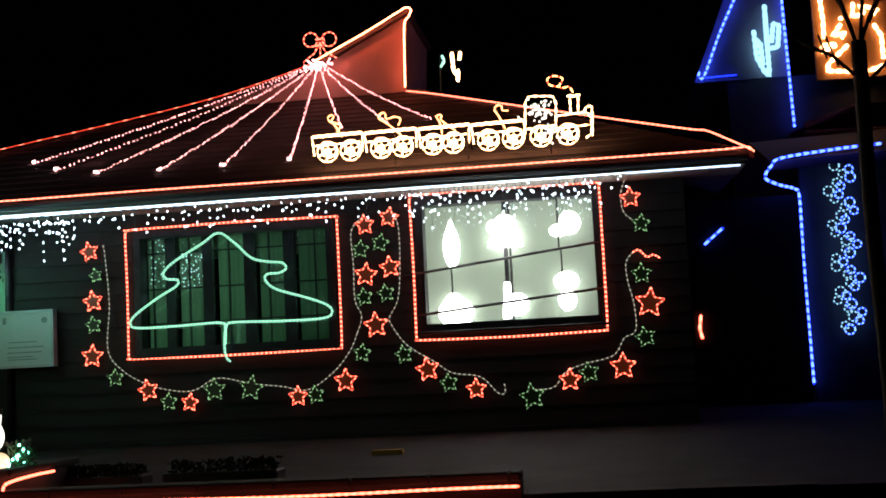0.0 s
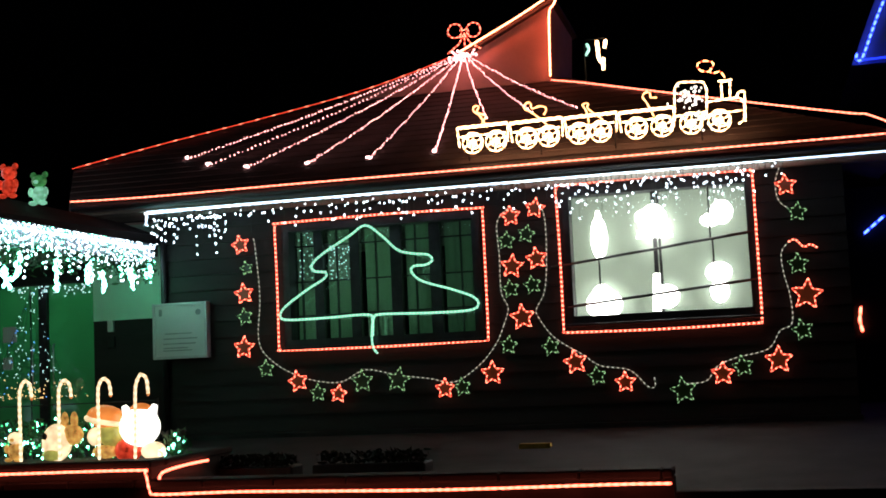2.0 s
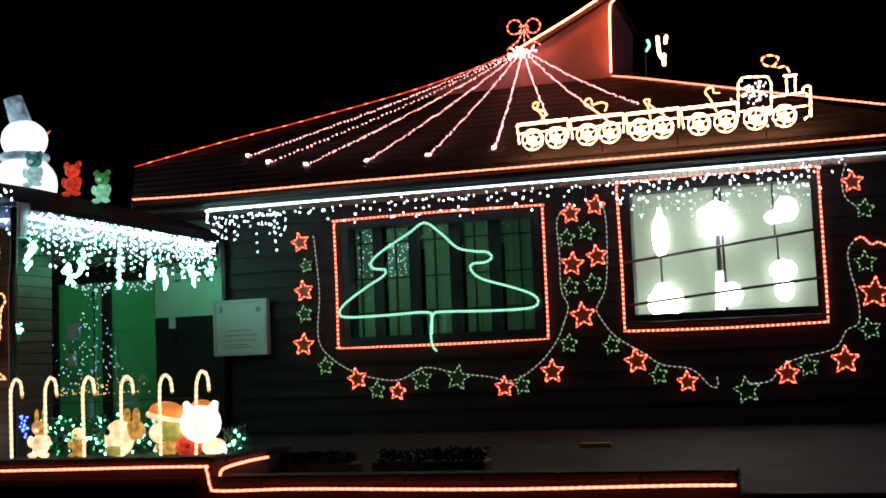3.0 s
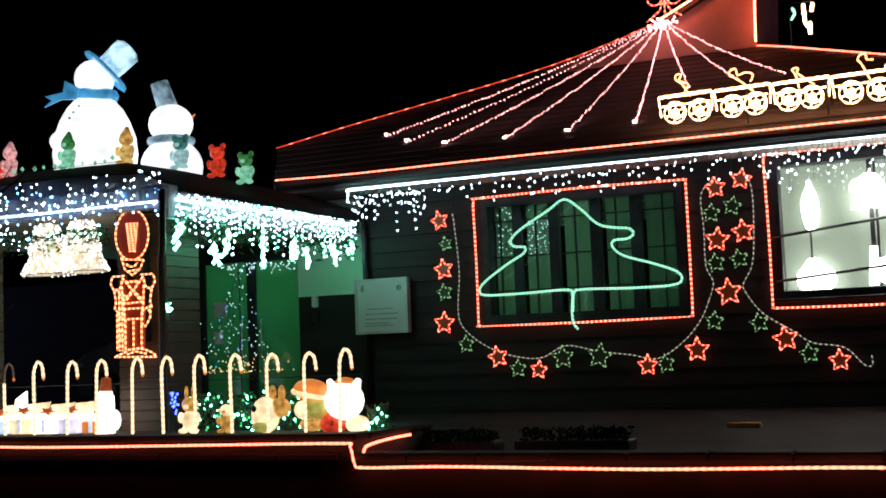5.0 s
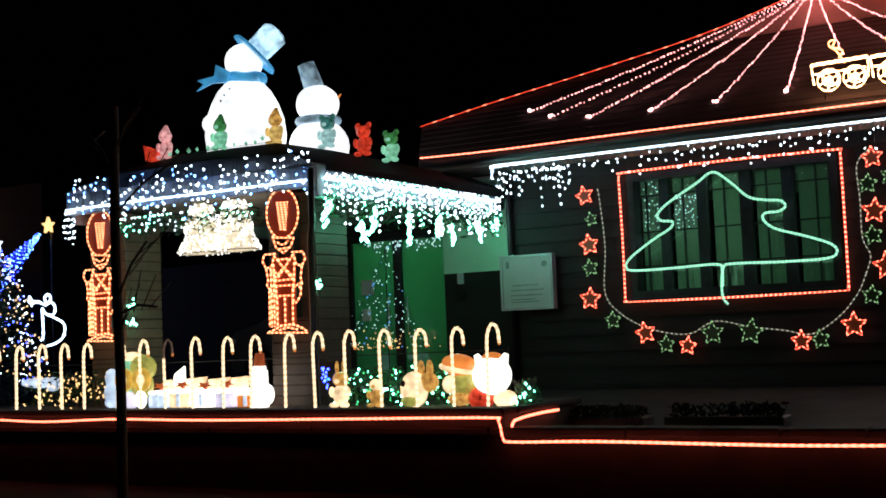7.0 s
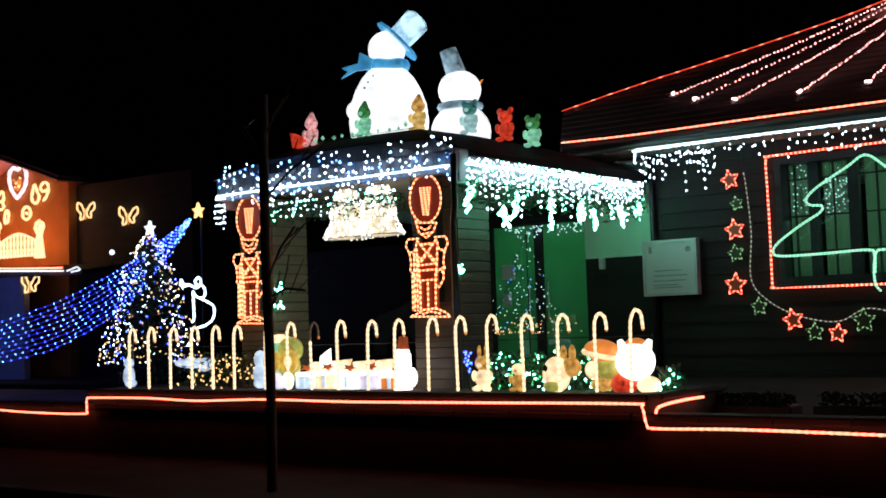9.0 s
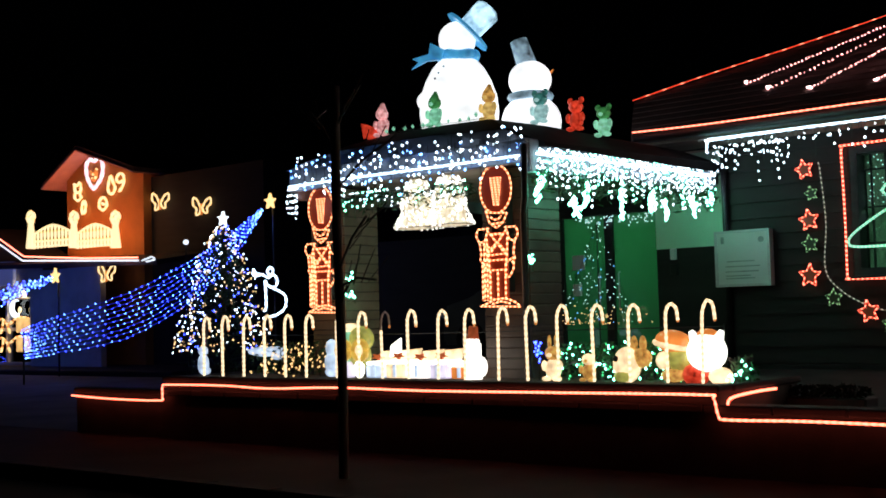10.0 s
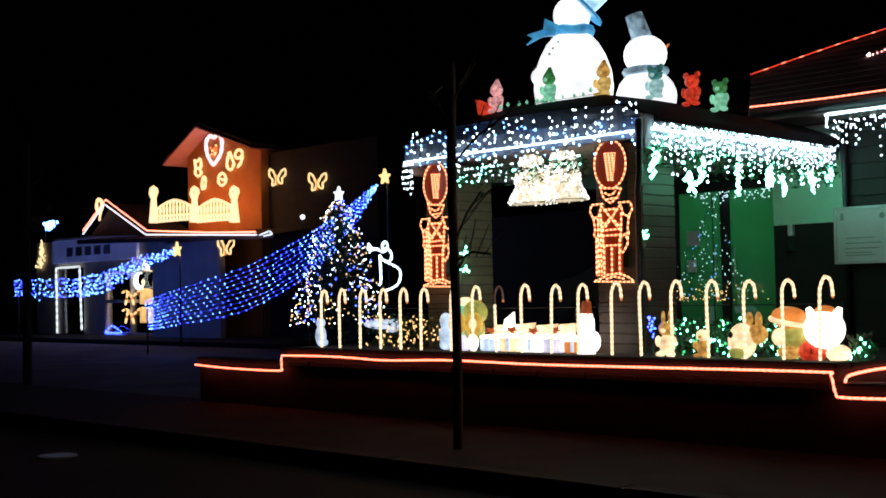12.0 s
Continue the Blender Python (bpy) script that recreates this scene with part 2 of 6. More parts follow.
APRON = surface("worn_concrete_apron", (0.17, 0.165, 0.16), 0.9, dark=(0.08, 0.078, 0.075), scale=0.7, fine=60, bump=0.4)
EYE = surface("black_enamel", (0.02, 0.02, 0.02), 0.3, scale=20, bump=0.0)


# ---- builders ----
def thing(name, label, category, at=(0, 0, 0), group="", kind=""):
    ob = new(name)
    ob.location = at
    ob.empty_display_size = 0.2
    return tagged(ob, label, category, group, kind)


def part(name, bm, mats, parent, label="", kind=""):
    """Link a bmesh in world metres as one mesh under its thing."""
    me = bpy.data.meshes.new(name)
    bm.to_mesh(me)
    bm.free()
    for m in mats if isinstance(mats, (list, tuple)) else [mats]:
        me.materials.append(m)
    ob = new(name, me)
    if parent is not None:
        at = Vector(parent.location)
        if parent.parent is not None:
            at = at + Vector(parent.parent.location)
        me.transform(Matrix.Translation(-at))
        ob.parent = parent
    return tagged(ob, label, kind=kind)


def single(name, bm, mats, label, category, at, group="", kind=""):
    """A thing that is one mesh; its base is at."""
    me = bpy.data.meshes.new(name)
    bm.to_mesh(me)
    bm.free()
    me.transform(Matrix.Translation(-Vector(at)))
    for m in mats if isinstance(mats, (list, tuple)) else [mats]:
        me.materials.append(m)
    ob = new(name, me)
    ob.location = at
    return tagged(ob, label, category, group, kind)


def box(bm, x0, x1, y0, y1, z0, z1, mat=0, bevel=0.0):
    v = [bm.verts.new((x, y, z)) for x in (x0, x1) for y in (y0, y1) for z in (z0, z1)]
    fs = [bm.faces.new([v[i] for i in q]) for q in ((0, 1, 3, 2), (4, 6, 7, 5), (0, 4, 5, 1), (2, 3, 7, 6), (0, 2, 6, 4), (1, 5, 7, 3))]
    for fc in fs:
        fc.material_index = mat
    if bevel:
        bmesh.ops.bevel(bm, geom=list({e for fc in fs for e in fc.edges}), offset=bevel, segments=1, affect="EDGES")
    return bm


def prism(bm, outline, y0, y1, mat=0):
    """A flat outline of (x, z) given thickness from y0 to y1."""
    a = [bm.verts.new((x, y0, z)) for x, z in outline]
    b = [bm.verts.new((x, y1, z)) for x, z in outline]
    n = len(a)
    faces = [bm.faces.new(a), bm.faces.new(b[::-1])] + [bm.faces.new((a[i], b[i], b[(i + 1) % n], a[(i + 1) % n])) for i in range(n)]
    for fc in faces:
        fc.material_index = mat
    return bm


def slab(bm, corners, down, mat=0):
    """A sloping sheet with thickness, straight down."""
    a = [bm.verts.new(c) for c in corners]
    b = [bm.verts.new((c[0], c[1], c[2] - down)) for c in corners]
    n = len(a)
    for fc in [bm.faces.new(a), bm.faces.new(b[::-1])] + [bm.faces.new((a[i], b[i], b[(i + 1) % n], a[(i + 1) % n])) for i in range(n)]:
        fc.material_index = mat
    return bm


def ball(bm, at, r, mat=0, seg=12, turn=None):
    """A ball or egg: r is one radius or three."""
    r = (r, r, r) if isinstance(r, (int, float)) else r
    m = Matrix.Translation(at) @ (turn or Matrix()) @ Matrix.Diagonal((*r, 1))
    made = bmesh.ops.create_uvsphere(bm, u_segments=seg, v_segments=max(6, seg * 2 // 3), radius=1, matrix=m)
    for v in made["verts"]:
        for fc in v.link_faces:
            fc.material_index, fc.smooth = mat, True
    return bm


def cone(bm, a, b, r0, r1, mat=0, seg=14):
    """A round bar from a to b, thinning from r0 to r1."""
    a, b = Vector(a), Vector(b)
    turn = (b - a).to_track_quat("Z", "Y").to_matrix().to_4x4()
    made = bmesh.ops.create_cone(bm, cap_ends=True, segments=seg, radius1=r0, radius2=r1, depth=(b - a).length, matrix=Matrix.Translation((a + b) / 2) @ turn)
    for v in made["verts"]:
        for fc in v.link_faces:
            fc.material_index, fc.smooth = mat, len(fc.verts) == 4
    return bm


def smooth(points, n=6):
    """More points along a soft line through the given ones."""
    p = [Vector(q) for q in points]
    out = []
    for i in range(len(p) - 1):
        a, b, c, d = p[max(i - 1, 0)], p[i], p[i + 1], p[min(i + 2, len(p) - 1)]
        for k in range(n):
            t = k / n
            out.append(0.5 * (2 * b + (c - a) * t + (2 * a - 5 * b + 4 * c - d) * t * t + (3 * b - a - 3 * c + d) * t ** 3))
    return out + [p[-1]]


def even(points, step):
    """Points at even steps along a line."""
    p = [Vector(q) for q in points]
    out, left = [p[0]], step
    for a, b in zip(p, p[1:]):
        length = (b - a).length
        at = left
        while at < length:
            out.append(a.lerp(b, at / length))
            at += step
        left = at - length
    return out + [p[-1]]


def tube(bm, points, r, step=0.0, on=1, off=0, mats=(0, 1), sides=6):
    """A tube along points. With step it is cut into beads: on lit lengths, then off dim ones."""
    p = even(points, step) if step else [Vector(q) for q in points]
    p = [q for i, q in enumerate(p) if i == 0 or (q - p[i - 1]).length > 1e-5]
    last, rings = None, []
    for i, q in enumerate(p):
        way = (p[min(i + 1, len(p) - 1)] - p[max(i - 1, 0)]).normalized()
        up = Vector((0, 1, 0)) if abs(way.y) < 0.9 else Vector((1, 0, 0))
        if last is not None:
            up = last
        side = way.cross(up).normalized()
        up = side.cross(way).normalized()
        last = up
        rr = r * (1.0 if not off or (i % (on + off)) else 0.72)
        rings.append([bm.verts.new(q + rr * (math.cos(k * math.tau / sides) * side + math.sin(k * math.tau / sides) * up)) for k in range(sides)])
    for i, (a, b) in enumerate(zip(rings, rings[1:])):
        m = mats[1] if off and i % (on + off) >= on else mats[0]
        for k in range(sides):
            fc = bm.faces.new((a[k], a[(k + 1) % sides], b[(k + 1) % sides], b[k]))
            fc.material_index, fc.smooth = m, True
    bm.faces.new(rings[0][::-1]).material_index = mats[0]
    bm.faces.new(rings[-1]).material_index = mats[0]
    return bm


def bulbs(bm, points, r, mat=0):
    """Small faceted lamps, one at each point."""
    for q in points:
        q = Vector(q)
        rr = r * random.uniform(0.75, 1.2)
        v = [bm.verts.new(q + rr * Vector(d)) for d in ((1, 0, 0), (0.31, 0.95, 0), (-0.81, 0.59, 0), (-0.81, -0.59, 0), (0.31, -0.95, 0), (0, 0, 1.25), (0, 0, -1.25))]
        for k in range(5):
            for tri in ((v[k], v[(k + 1) % 5], v[5]), (v[(k + 1) % 5], v[k], v[6])):
                fc = bm.faces.new(tri)
                fc.material_index, fc.smooth = mat, True
    return bm


def flat(points, y):
    return [(x, y, z) for x, z in points]


def ring(cx, cz, r, y, n=18, rz=None):
    return [(cx + r * math.cos(k * math.tau / n), y, cz + (rz or r) * math.sin(k * math.tau / n)) for k in range(n + 1)]


B = bmesh.new

# ---- ground ----
bm = B()
box(bm, -400, 400, -300, 500, -0.4, 0.0)
single("ground", bm, ASPHALT, "dark asphalt street and forecourt under the night sky", "ground", (0, 0, 0), kind="structure")
bm = B()
box(bm, -60, 14, 6.9, 9.3, 0.004, 0.12, bevel=0.02)
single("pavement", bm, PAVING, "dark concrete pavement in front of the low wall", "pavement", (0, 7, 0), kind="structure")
bm = B()
for i in range(60):
    box(bm, -38 + i * 0.8, -38 + i * 0.8 + 0.785, 6.72, 6.9, 0.0, 0.13, bevel=0.012)
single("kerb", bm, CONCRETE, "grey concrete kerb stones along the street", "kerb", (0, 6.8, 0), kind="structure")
bm = B()
box(bm, -60, -14.1, 9.7, 20.48, 0.004, 0.05, bevel=0.01)
single("apron", bm, APRON, "worn pale concrete apron before the far houses", "pavement", (-30, 15, 0), kind="structure")
# raised yard, rising a little towards the house
bm = B()
slab(bm, [(-13.8, 9.35, 0.5), (9.5, 9.35, 0.5), (9.5, 13.7, 0.78), (-13.8, 13.7, 0.78)], 0.7)
slab(bm, [(-13.8, 13.7, 0.78), (9.5, 13.7, 0.78), (9.5, 22, 0.78), (-13.8, 22, 0.78)], 0.9)
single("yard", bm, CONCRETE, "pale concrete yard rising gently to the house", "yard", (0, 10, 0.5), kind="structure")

# ---- low wall and planter along the pavement ----
low_wall = thing("retaining_wall", "low dark block retaining wall hung with a red rope light", "wall", (-3, 9.2, 0), kind="structure")
bm = B()
box(bm, -14.0, -0.72, 9.14, 9.34, 0, 0.63)
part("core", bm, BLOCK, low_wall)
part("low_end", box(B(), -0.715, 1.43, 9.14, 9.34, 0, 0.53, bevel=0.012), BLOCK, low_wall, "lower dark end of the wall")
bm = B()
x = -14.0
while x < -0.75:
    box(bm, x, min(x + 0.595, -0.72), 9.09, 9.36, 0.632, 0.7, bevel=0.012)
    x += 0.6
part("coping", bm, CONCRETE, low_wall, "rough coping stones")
planter = thing("planter", "raised dark block planter edged with a red rope light", "planter", (-8.4, 9.5, 0), kind="structure")
bm = B()
box(bm, -12.1, -4.86, 9.12, 9.3, 0.705, 0.8)
box(bm, -5.04, -4.86, 9.3, 10.6, 0.55, 0.8)
box(bm, -12.1, -11.92, 9.3, 10.6, 0.55, 0.8)
part("kerb_wall", bm, BLOCK, planter)
bm = B()
box(bm, -12.12, -4.84, 9.07, 9.32, 0.8, 0.86, bevel=0.012)
box(bm, -5.06, -4.82, 9.32, 10.6, 0.8, 0.855, bevel=0.012)
box(bm, -12.14, -11.9, 9.32, 10.6, 0.8, 0.855, bevel=0.012)
part("coping", bm, CONCRETE, planter)
bm = B()
box(bm, -11.92, -5.04, 9.3, 10.6, 0.5, 0.845)
part("soil", bm, SOIL, planter)
rope = thing("rope_light", "glowing orange-red rope light hung along the low wall", "rope light", (-8, 9.07, 0.6))
bm = B()
line = smooth([(-14.0, 9.06, 0.6), (-13.2, 9.06, 0.575), (-12.18, 9.06, 0.575), (-12.1, 9.06, 0.62), (-12.09, 9.06, 0.745), (-11.95, 9.05, 0.765), (-11.0, 9.05, 0.77),
               (-10.2, 9.05, 0.75), (-9.2, 9.05, 0.775), (-8.0, 9.05, 0.765), (-6.5, 9.05, 0.775), (-5.0, 9.05, 0.785), (-4.88, 9.05, 0.76), (-4.84, 9.05, 0.62), (-4.75, 9.05, 0.59),
               (-4.0, 9.05, 0.6), (-2.5, 9.05, 0.585), (-1.2, 9.05, 0.6), (-0.73, 9.05, 0.6)], 8)
tube(bm, line, 0.0105, 0.02, 2, 1)
part("tube", bm, [ROPE_HOT, ROPE_HOT_DIM], rope)
rope = thing("rope_light", "short glowing red rope light along the planter's end", "rope light", (-4.8, 9.4, 0.7))
bm = B()
tube(bm, smooth([(-4.81, 9.16, 0.63), (-4.81, 9.17, 0.73), (-4.81, 9.32, 0.76), (-4.81, 9.7, 0.775), (-4.81, 10.05, 0.775)], 6), 0.012, 0.02, 2, 1)
part("tube", bm, [ROPE_HOT, ROPE_HOT_DIM], rope)

# ---- the house: front wall with two windows, eaves and roof ----
WY = 13.45
house = thing("house", "dark single-storey house with lit roof edges", "house", (-3, WY, 0.75))
W1, W2 = (-5.38, -3.06, 1.83, 3.2), (-2.06, -0.06, 1.93, 3.36)
for x0, x1, z0, z1 in ((-7.0, W1[0], 0.4, 3.62), (W1[1], W2[0], 0.4, 3.62), (W2[1], 0.9, 0.4, 3.62), (W1[0], W1[1], 0.4, W1[2]), (W1[0], W1[1], W1[3], 3.62), (W2[0], W2[1], 0.4, W2[2]), (W2[0], W2[1], W2[3], 3.62)):
    part("front_wall", box(B(), x0, x1, WY + 0.02, WY + 0.2, z0, z1), SIDING, house)
bm = B()
box(bm, 0.72, 0.9, WY + 0.2, 19, 0.4, 3.62)
box(bm, -7.0, -6.8, WY + 0.2, 19, 0.4, 3.62)
box(bm, -6.8, 0.72, 18.8, 19, 0.4, 3.62)
part("rear_wall", bm, SIDING, house)
bm = B()
box(bm, -6.8, 0.72, WY + 0.2, 18.8, 3.4, 3.5)
part("ceiling", bm, SOFFIT, house)
bm = B()
box(bm, -7.02, 0.92, WY - 0.02, WY + 0.02, 0.5, 0.82, bevel=0.01)
part("plinth", bm, CONCRETE, house)
# eaves: soffit, fascia, gutter
bm = B()
box(bm, -7.7, 1.5, 12.82, WY + 0.1, 3.44, 3.5)
part("soffit", bm, SOFFIT, house)
bm = B()
box(bm, -7.74, 1.53, 12.77, 12.82, 3.475, 3.57, bevel=0.008)
part("fascia", bm, FASCIA, house)
bm = B()
tube(bm, [(-7.74, 12.73, 3.53), (1.53, 12.73, 3.53)], 0.045, sides=8)
part("gutter", bm, DARK_METAL, house)


def roof_z(y):
    return 3.555 + 0.48 * (y - 12.72)


ROOF = [(-7.78, 12.72), (1.58, 12.72), (-2.5, 16.55), (-5.6, 16.55), (-6.74, 15.73), (-8.61, 14.2)]
bm = B()
slab(bm, [(x, y, roof_z(y)) for x, y in ROOF], 0.07)
slab(bm, [(-5.6, 16.55, 5.39), (-2.5, 16.55, 5.39), (1.58, 20.0, 3.9), (-8.6, 20.0, 3.9)], 0.07)
slab(bm, [(1.58, 12.72, 3.555), (1.58, 20.0, 3.9), (-2.5, 16.55, 5.39)], 0.07)
slab(bm, [(-8.61, 14.2, 4.26), (-6.74, 15.73, 5.0), (-5.6, 16.55, 5.39), (-8.6, 20.0, 3.9)], 0.07)
part("roof", bm, ROOFING, house)


def roof_span(y):
    """Left and right end of the front slope at depth y."""
    ends = []
    n = len(ROOF)
    for i in range(n):
        (xa, ya), (xb, yb) = ROOF[i], ROOF[(i + 1) % n]
        if (ya - y) * (yb - y) < 0:
            ends.append(xa + (xb - xa) * (y - ya) / (yb - ya))
    return min(ends), max(ends)


for i in range(17):
    y = 12.78 + i * 0.22
    a, b = roof_span(y)
    a2, b2 = roof_span(min(y + 0.2, 16.5))
    bm = B()
    lo, hi = roof_z(y), roof_z(min(y + 0.2, 16.5))
    v = [bm.verts.new(q) for q in ((a, y, lo + 0.014), (b, y, lo + 0.014), (b2, y + 0.2, hi + 0.006), (a2, y + 0.2, hi + 0.006), (a, y, lo + 0.002), (b, y, lo + 0.002))]
    bm.faces.new((v[0], v[1], v[2], v[3]))
    bm.faces.new((v[4], v[5], v[1], v[0]))
    part("slate_course", bm, ROOFING, house)
# the upright wedge of wall over the ridge
bm = B()
prism(bm, [(-5.45, 5.3), (-2.58, 5.3), (-2.52, 6.36), (-3.8, 5.72)], 16.3, 18.2)
part("gable_wall", bm, RED_LIT, house)
bm = B()
slab(bm, [(-5.5, 16.2, 5.34), (-3.8, 16.2, 5.78), (-2.46, 16.2, 6.44), (-2.46, 18.3, 6.44), (-3.8, 18.3, 5.78), (-5.5, 18.3, 5.34)], 0.05)
part("gable_roof", bm, ROOFING, house)
bm = B()
tube(bm, [(-6.93, WY - 0.06, 3.42), (-6.93, WY - 0.06, 0.8)], 0.035, sides=8)
part("downpipe", bm, DARK_METAL, house)


def window(label, x0, x1, z0, z1, bars_v, bars_h, mull):
    w = part("window", box(B(), x0, x1, WY + 0.165, WY + 0.17, z0, z1), GLASS, house, label)
    bm = B()
    for a, b, c, d in ((x0 - 0.03, x0 + 0.05, z0 - 0.03, z1 + 0.03), (x1 - 0.05, x1 + 0.03, z0 - 0.03, z1 + 0.03), (x0 + 0.05, x1 - 0.05, z0 - 0.03, z0 + 0.05), (x0 + 0.05, x1 - 0.05, z1 - 0.05, z1 + 0.03)):
        box(bm, a, b, WY - 0.02, WY + 0.2, c, d)
    me = part("window_frame", bm, DARK_METAL, None)
    me.parent, me.matrix_parent_inverse = w, Matrix.Translation(-house.location)
    bm = B()
    box(bm, x0 - 0.06, x1 + 0.06, WY - 0.07, WY + 0.05, z0 - 0.065, z0 - 0.032, bevel=0.006)
    me = part("window_sill", bm, DARK_METAL, None)
    me.parent, me.matrix_parent_inverse = w, Matrix.Translation(-house.location)
    for x, half in mull:
        me = part("mullion", box(B(), x - half, x + half, WY + 0.12, WY + 0.2, z0 + 0.05, z1 - 0.05), DARK_METAL, None)
        me.parent, me.matrix_parent_inverse = w, Matrix.Translation(-house.location)
    for x in bars_v:
        me = part("glazing_bar", box(B(), x - 0.008, x + 0.008, WY + 0.15, WY + 0.185, z0 + 0.05, z1 - 0.05), DARK_METAL, None)
        me.parent, me.matrix_parent_inverse = w, Matrix.Translation(-house.location)
    for z in bars_h:
        me = part("glazing_bar", box(B(), x0 + 0.05, x1 - 0.05, WY + 0.148, WY + 0.187, z - 0.008, z + 0.008), DARK_METAL, None)
        me.parent, me.matrix_parent_inverse = w, Matrix.Translation(-house.location)
    return w


window("dark-framed window with small panes and pale curtains", *W1, [-5.24, -4.8, -4.32, -3.84, -3.3], [2.16, 2.56, 2.98],
       [(-5.02, 0.055), (-4.57, 0.06), (-4.07, 0.065), (-3.6, 0.065), (-3.12, 0.04)])
window("brightly backlit window with a pale blind", *W2, [], [], [(-1.1, 0.022), (-1.05, 0.012)])
for x0, x1 in ((-5.36, -5.06), (-4.97, -4.63), (-4.5, -4.13), (-4.0, -3.66), (-3.53, -3.1)):
    bm = B()
    n = 14
    top = [bm.verts.new((x0 + (x1 - x0) * k / n, WY + 0.32 + 0.02 * math.sin(k * 2.3), 3.3)) for k in range(n + 1)]
    bot = [bm.verts.new((x0 + (x1 - x0) * k / n, WY + 0.32 + 0.03 * math.sin(k * 2.3 + 0.2), 1.75)) for k in range(n + 1)]
    for k in range(n):
        bm.faces.new((top[k], bot[k], bot[k + 1], top[k + 1])).smooth = True
    bmesh.ops.solidify(bm, geom=bm.faces[:], thickness=0.004)
    single("curtain", bm, CURTAIN, "pale drawn curtain hanging behind the dark window", "curtain", ((x0 + x1) / 2, WY + 0.32, 1.75), "curtains")
bm = B()
box(bm, -2.2, 0.1, WY + 0.27, WY + 0.28, 1.8, 3.5)
single("blind", bm, BLIND, "pale green translucent blind lit from the room behind", "blind", (-1.05, WY + 0.27, 1.8))
bm = B()
box(bm, -2.5, -2.44, WY + 0.2, 18.8, 0.4, 3.4)
single("partition", bm, PLASTER, "plain partition wall between the two rooms", "wall", (-2.47, 15, 0.4), kind="structure")

# small cold bulbs added behind the dark window for reflections in its glass
random.seed(52)
t = thing("reflection_bulbs", "small cold bulbs standing in for reflections on the window", "light string", (-5.0, WY + 0.26, 3.2))
leads, spots = B(), []
for x0, x1, z0, z1, n in ((-5.33, -5.08, 2.62, 3.15, 5), (-4.94, -4.62, 2.6, 2.95, 7)):
    for k in range(n):
        x = x0 + (x1 - x0) * (k + 0.5) / n
        tube(leads, [(x, WY + 0.27, 3.22), (x, WY + 0.27, z0)], 0.0015, sides=3)
        spots += [(x + random.gauss(0, 0.012), WY + 0.26, z1 - (z1 - z0) * j / 8 + random.gauss(0, 0.012)) for j in range(9) if random.random() < 0.75]
spots += [(-5.27 + random.gauss(0, 0.012), WY + 0.26, random.uniform(2.42, 2.55)) for _ in range(9)]
part("lead", leads, CABLE, t, kind="stuff")
part("bulb_string", bulbs(B(), spots, 0.0085), BULB_PALE, t, kind="stuff")

# siding boards over the front wall
for i in range(14):
    z0 = 0.83 + i * 0.188
    z1 = min(z0 + 0.186, 3.43)
    spans = [(-6.99, 0.895)]
    for x0, x1, a, b in (W1, W2):
        if z1 > a - 0.04 and z0 < b + 0.04:
            spans = [q for s0, s1 in spans for q in (((s0, x0 - 0.04), (x1 + 0.04, s1)) if s0 < x0 < s1 else ((s0, s1),))]
    for s0, s1 in spans:
        bm = B()
        v = [bm.verts.new(q) for q in ((s0, WY - 0.012, z0), (s1, WY - 0.012, z0), (s1, WY + 0.006, z1), (s0, WY + 0.006, z1), (s0, WY + 0.018, z0), (s1, WY + 0.018, z0))]
        bm.faces.new((v[0], v[1], v[2], v[3]))
        bm.faces.new((v[4], v[5], v[1], v[0]))
        part("siding_board", bm, SIDING, house)

# ---- entrance: recessed wall, green doors, pale panel ----
entrance = thing("entrance", "recessed entrance with two green glass doors", "entrance", (-8.4, 13.7, 0.78))
part("side_wall", box(B(), -10.6, -9.72, 13.92, 14.1, 0.78, 3.4), SIDING, entrance)
part("lintel", box(B(), -9.72, -7.0, 13.92, 14.1, 2.84, 3.4), SIDING, entrance)
part("lower_wall", box(B(), -8.0, -7.0, 13.6, 14.1, 0.78, 2.24), SIDING, entrance)
bm = B()
box(bm, -10.6, -7.0, 17.0, 17.1, 0.78, 3.5)
box(bm, -10.7, -10.6, 13.92, 17.1, 0.78, 3.5)
box(bm, -10.6, -7.0, 14.1, 17.0, 3.4, 3.5)
part("lobby_wall", bm, PLASTER, entrance)
bm = B()
box(bm, -7.99, -7.0, 13.58, 13.92, 2.24, 2.84)
box(bm, -7.99, -7.0, 13.58, 13.92, 2.844, 3.4)
part("upper_panel", bm, PALE_GREEN, entrance, "pale green wall panel")
for x0, x1 in ((-9.62, -8.95), (-8.83, -8.05)):
    d = part("door", box(B(), x0, x1, 13.93, 13.96, 0.82, 2.76), DOOR_FILM, entrance, "green filmed glass door")
    bm = B()
    hx = x1 - 0.09 if x0 < -9 else x0 + 0.09
    tube(bm, [(hx, 13.9, 1.5), (hx, 13.87, 1.52), (hx, 13.87, 1.98), (hx, 13.9, 2.0)], 0.012)
    h = part("handle", bm, WHITE_METAL, None)
    h.parent, h.matrix_parent_inverse = d, Matrix.Translation(-entrance.location)
bm = B()
for a, b in ((-9.74, -9.62), (-8.95, -8.83), (-8.05, -7.99)):
    box(bm, a, b, 13.88, 14.0, 0.78, 2.76)
box(bm, -9.74, -7.99, 13.88, 14.0, 2.76, 2.86)
part("door_frame", bm, DARK_METAL, entrance)
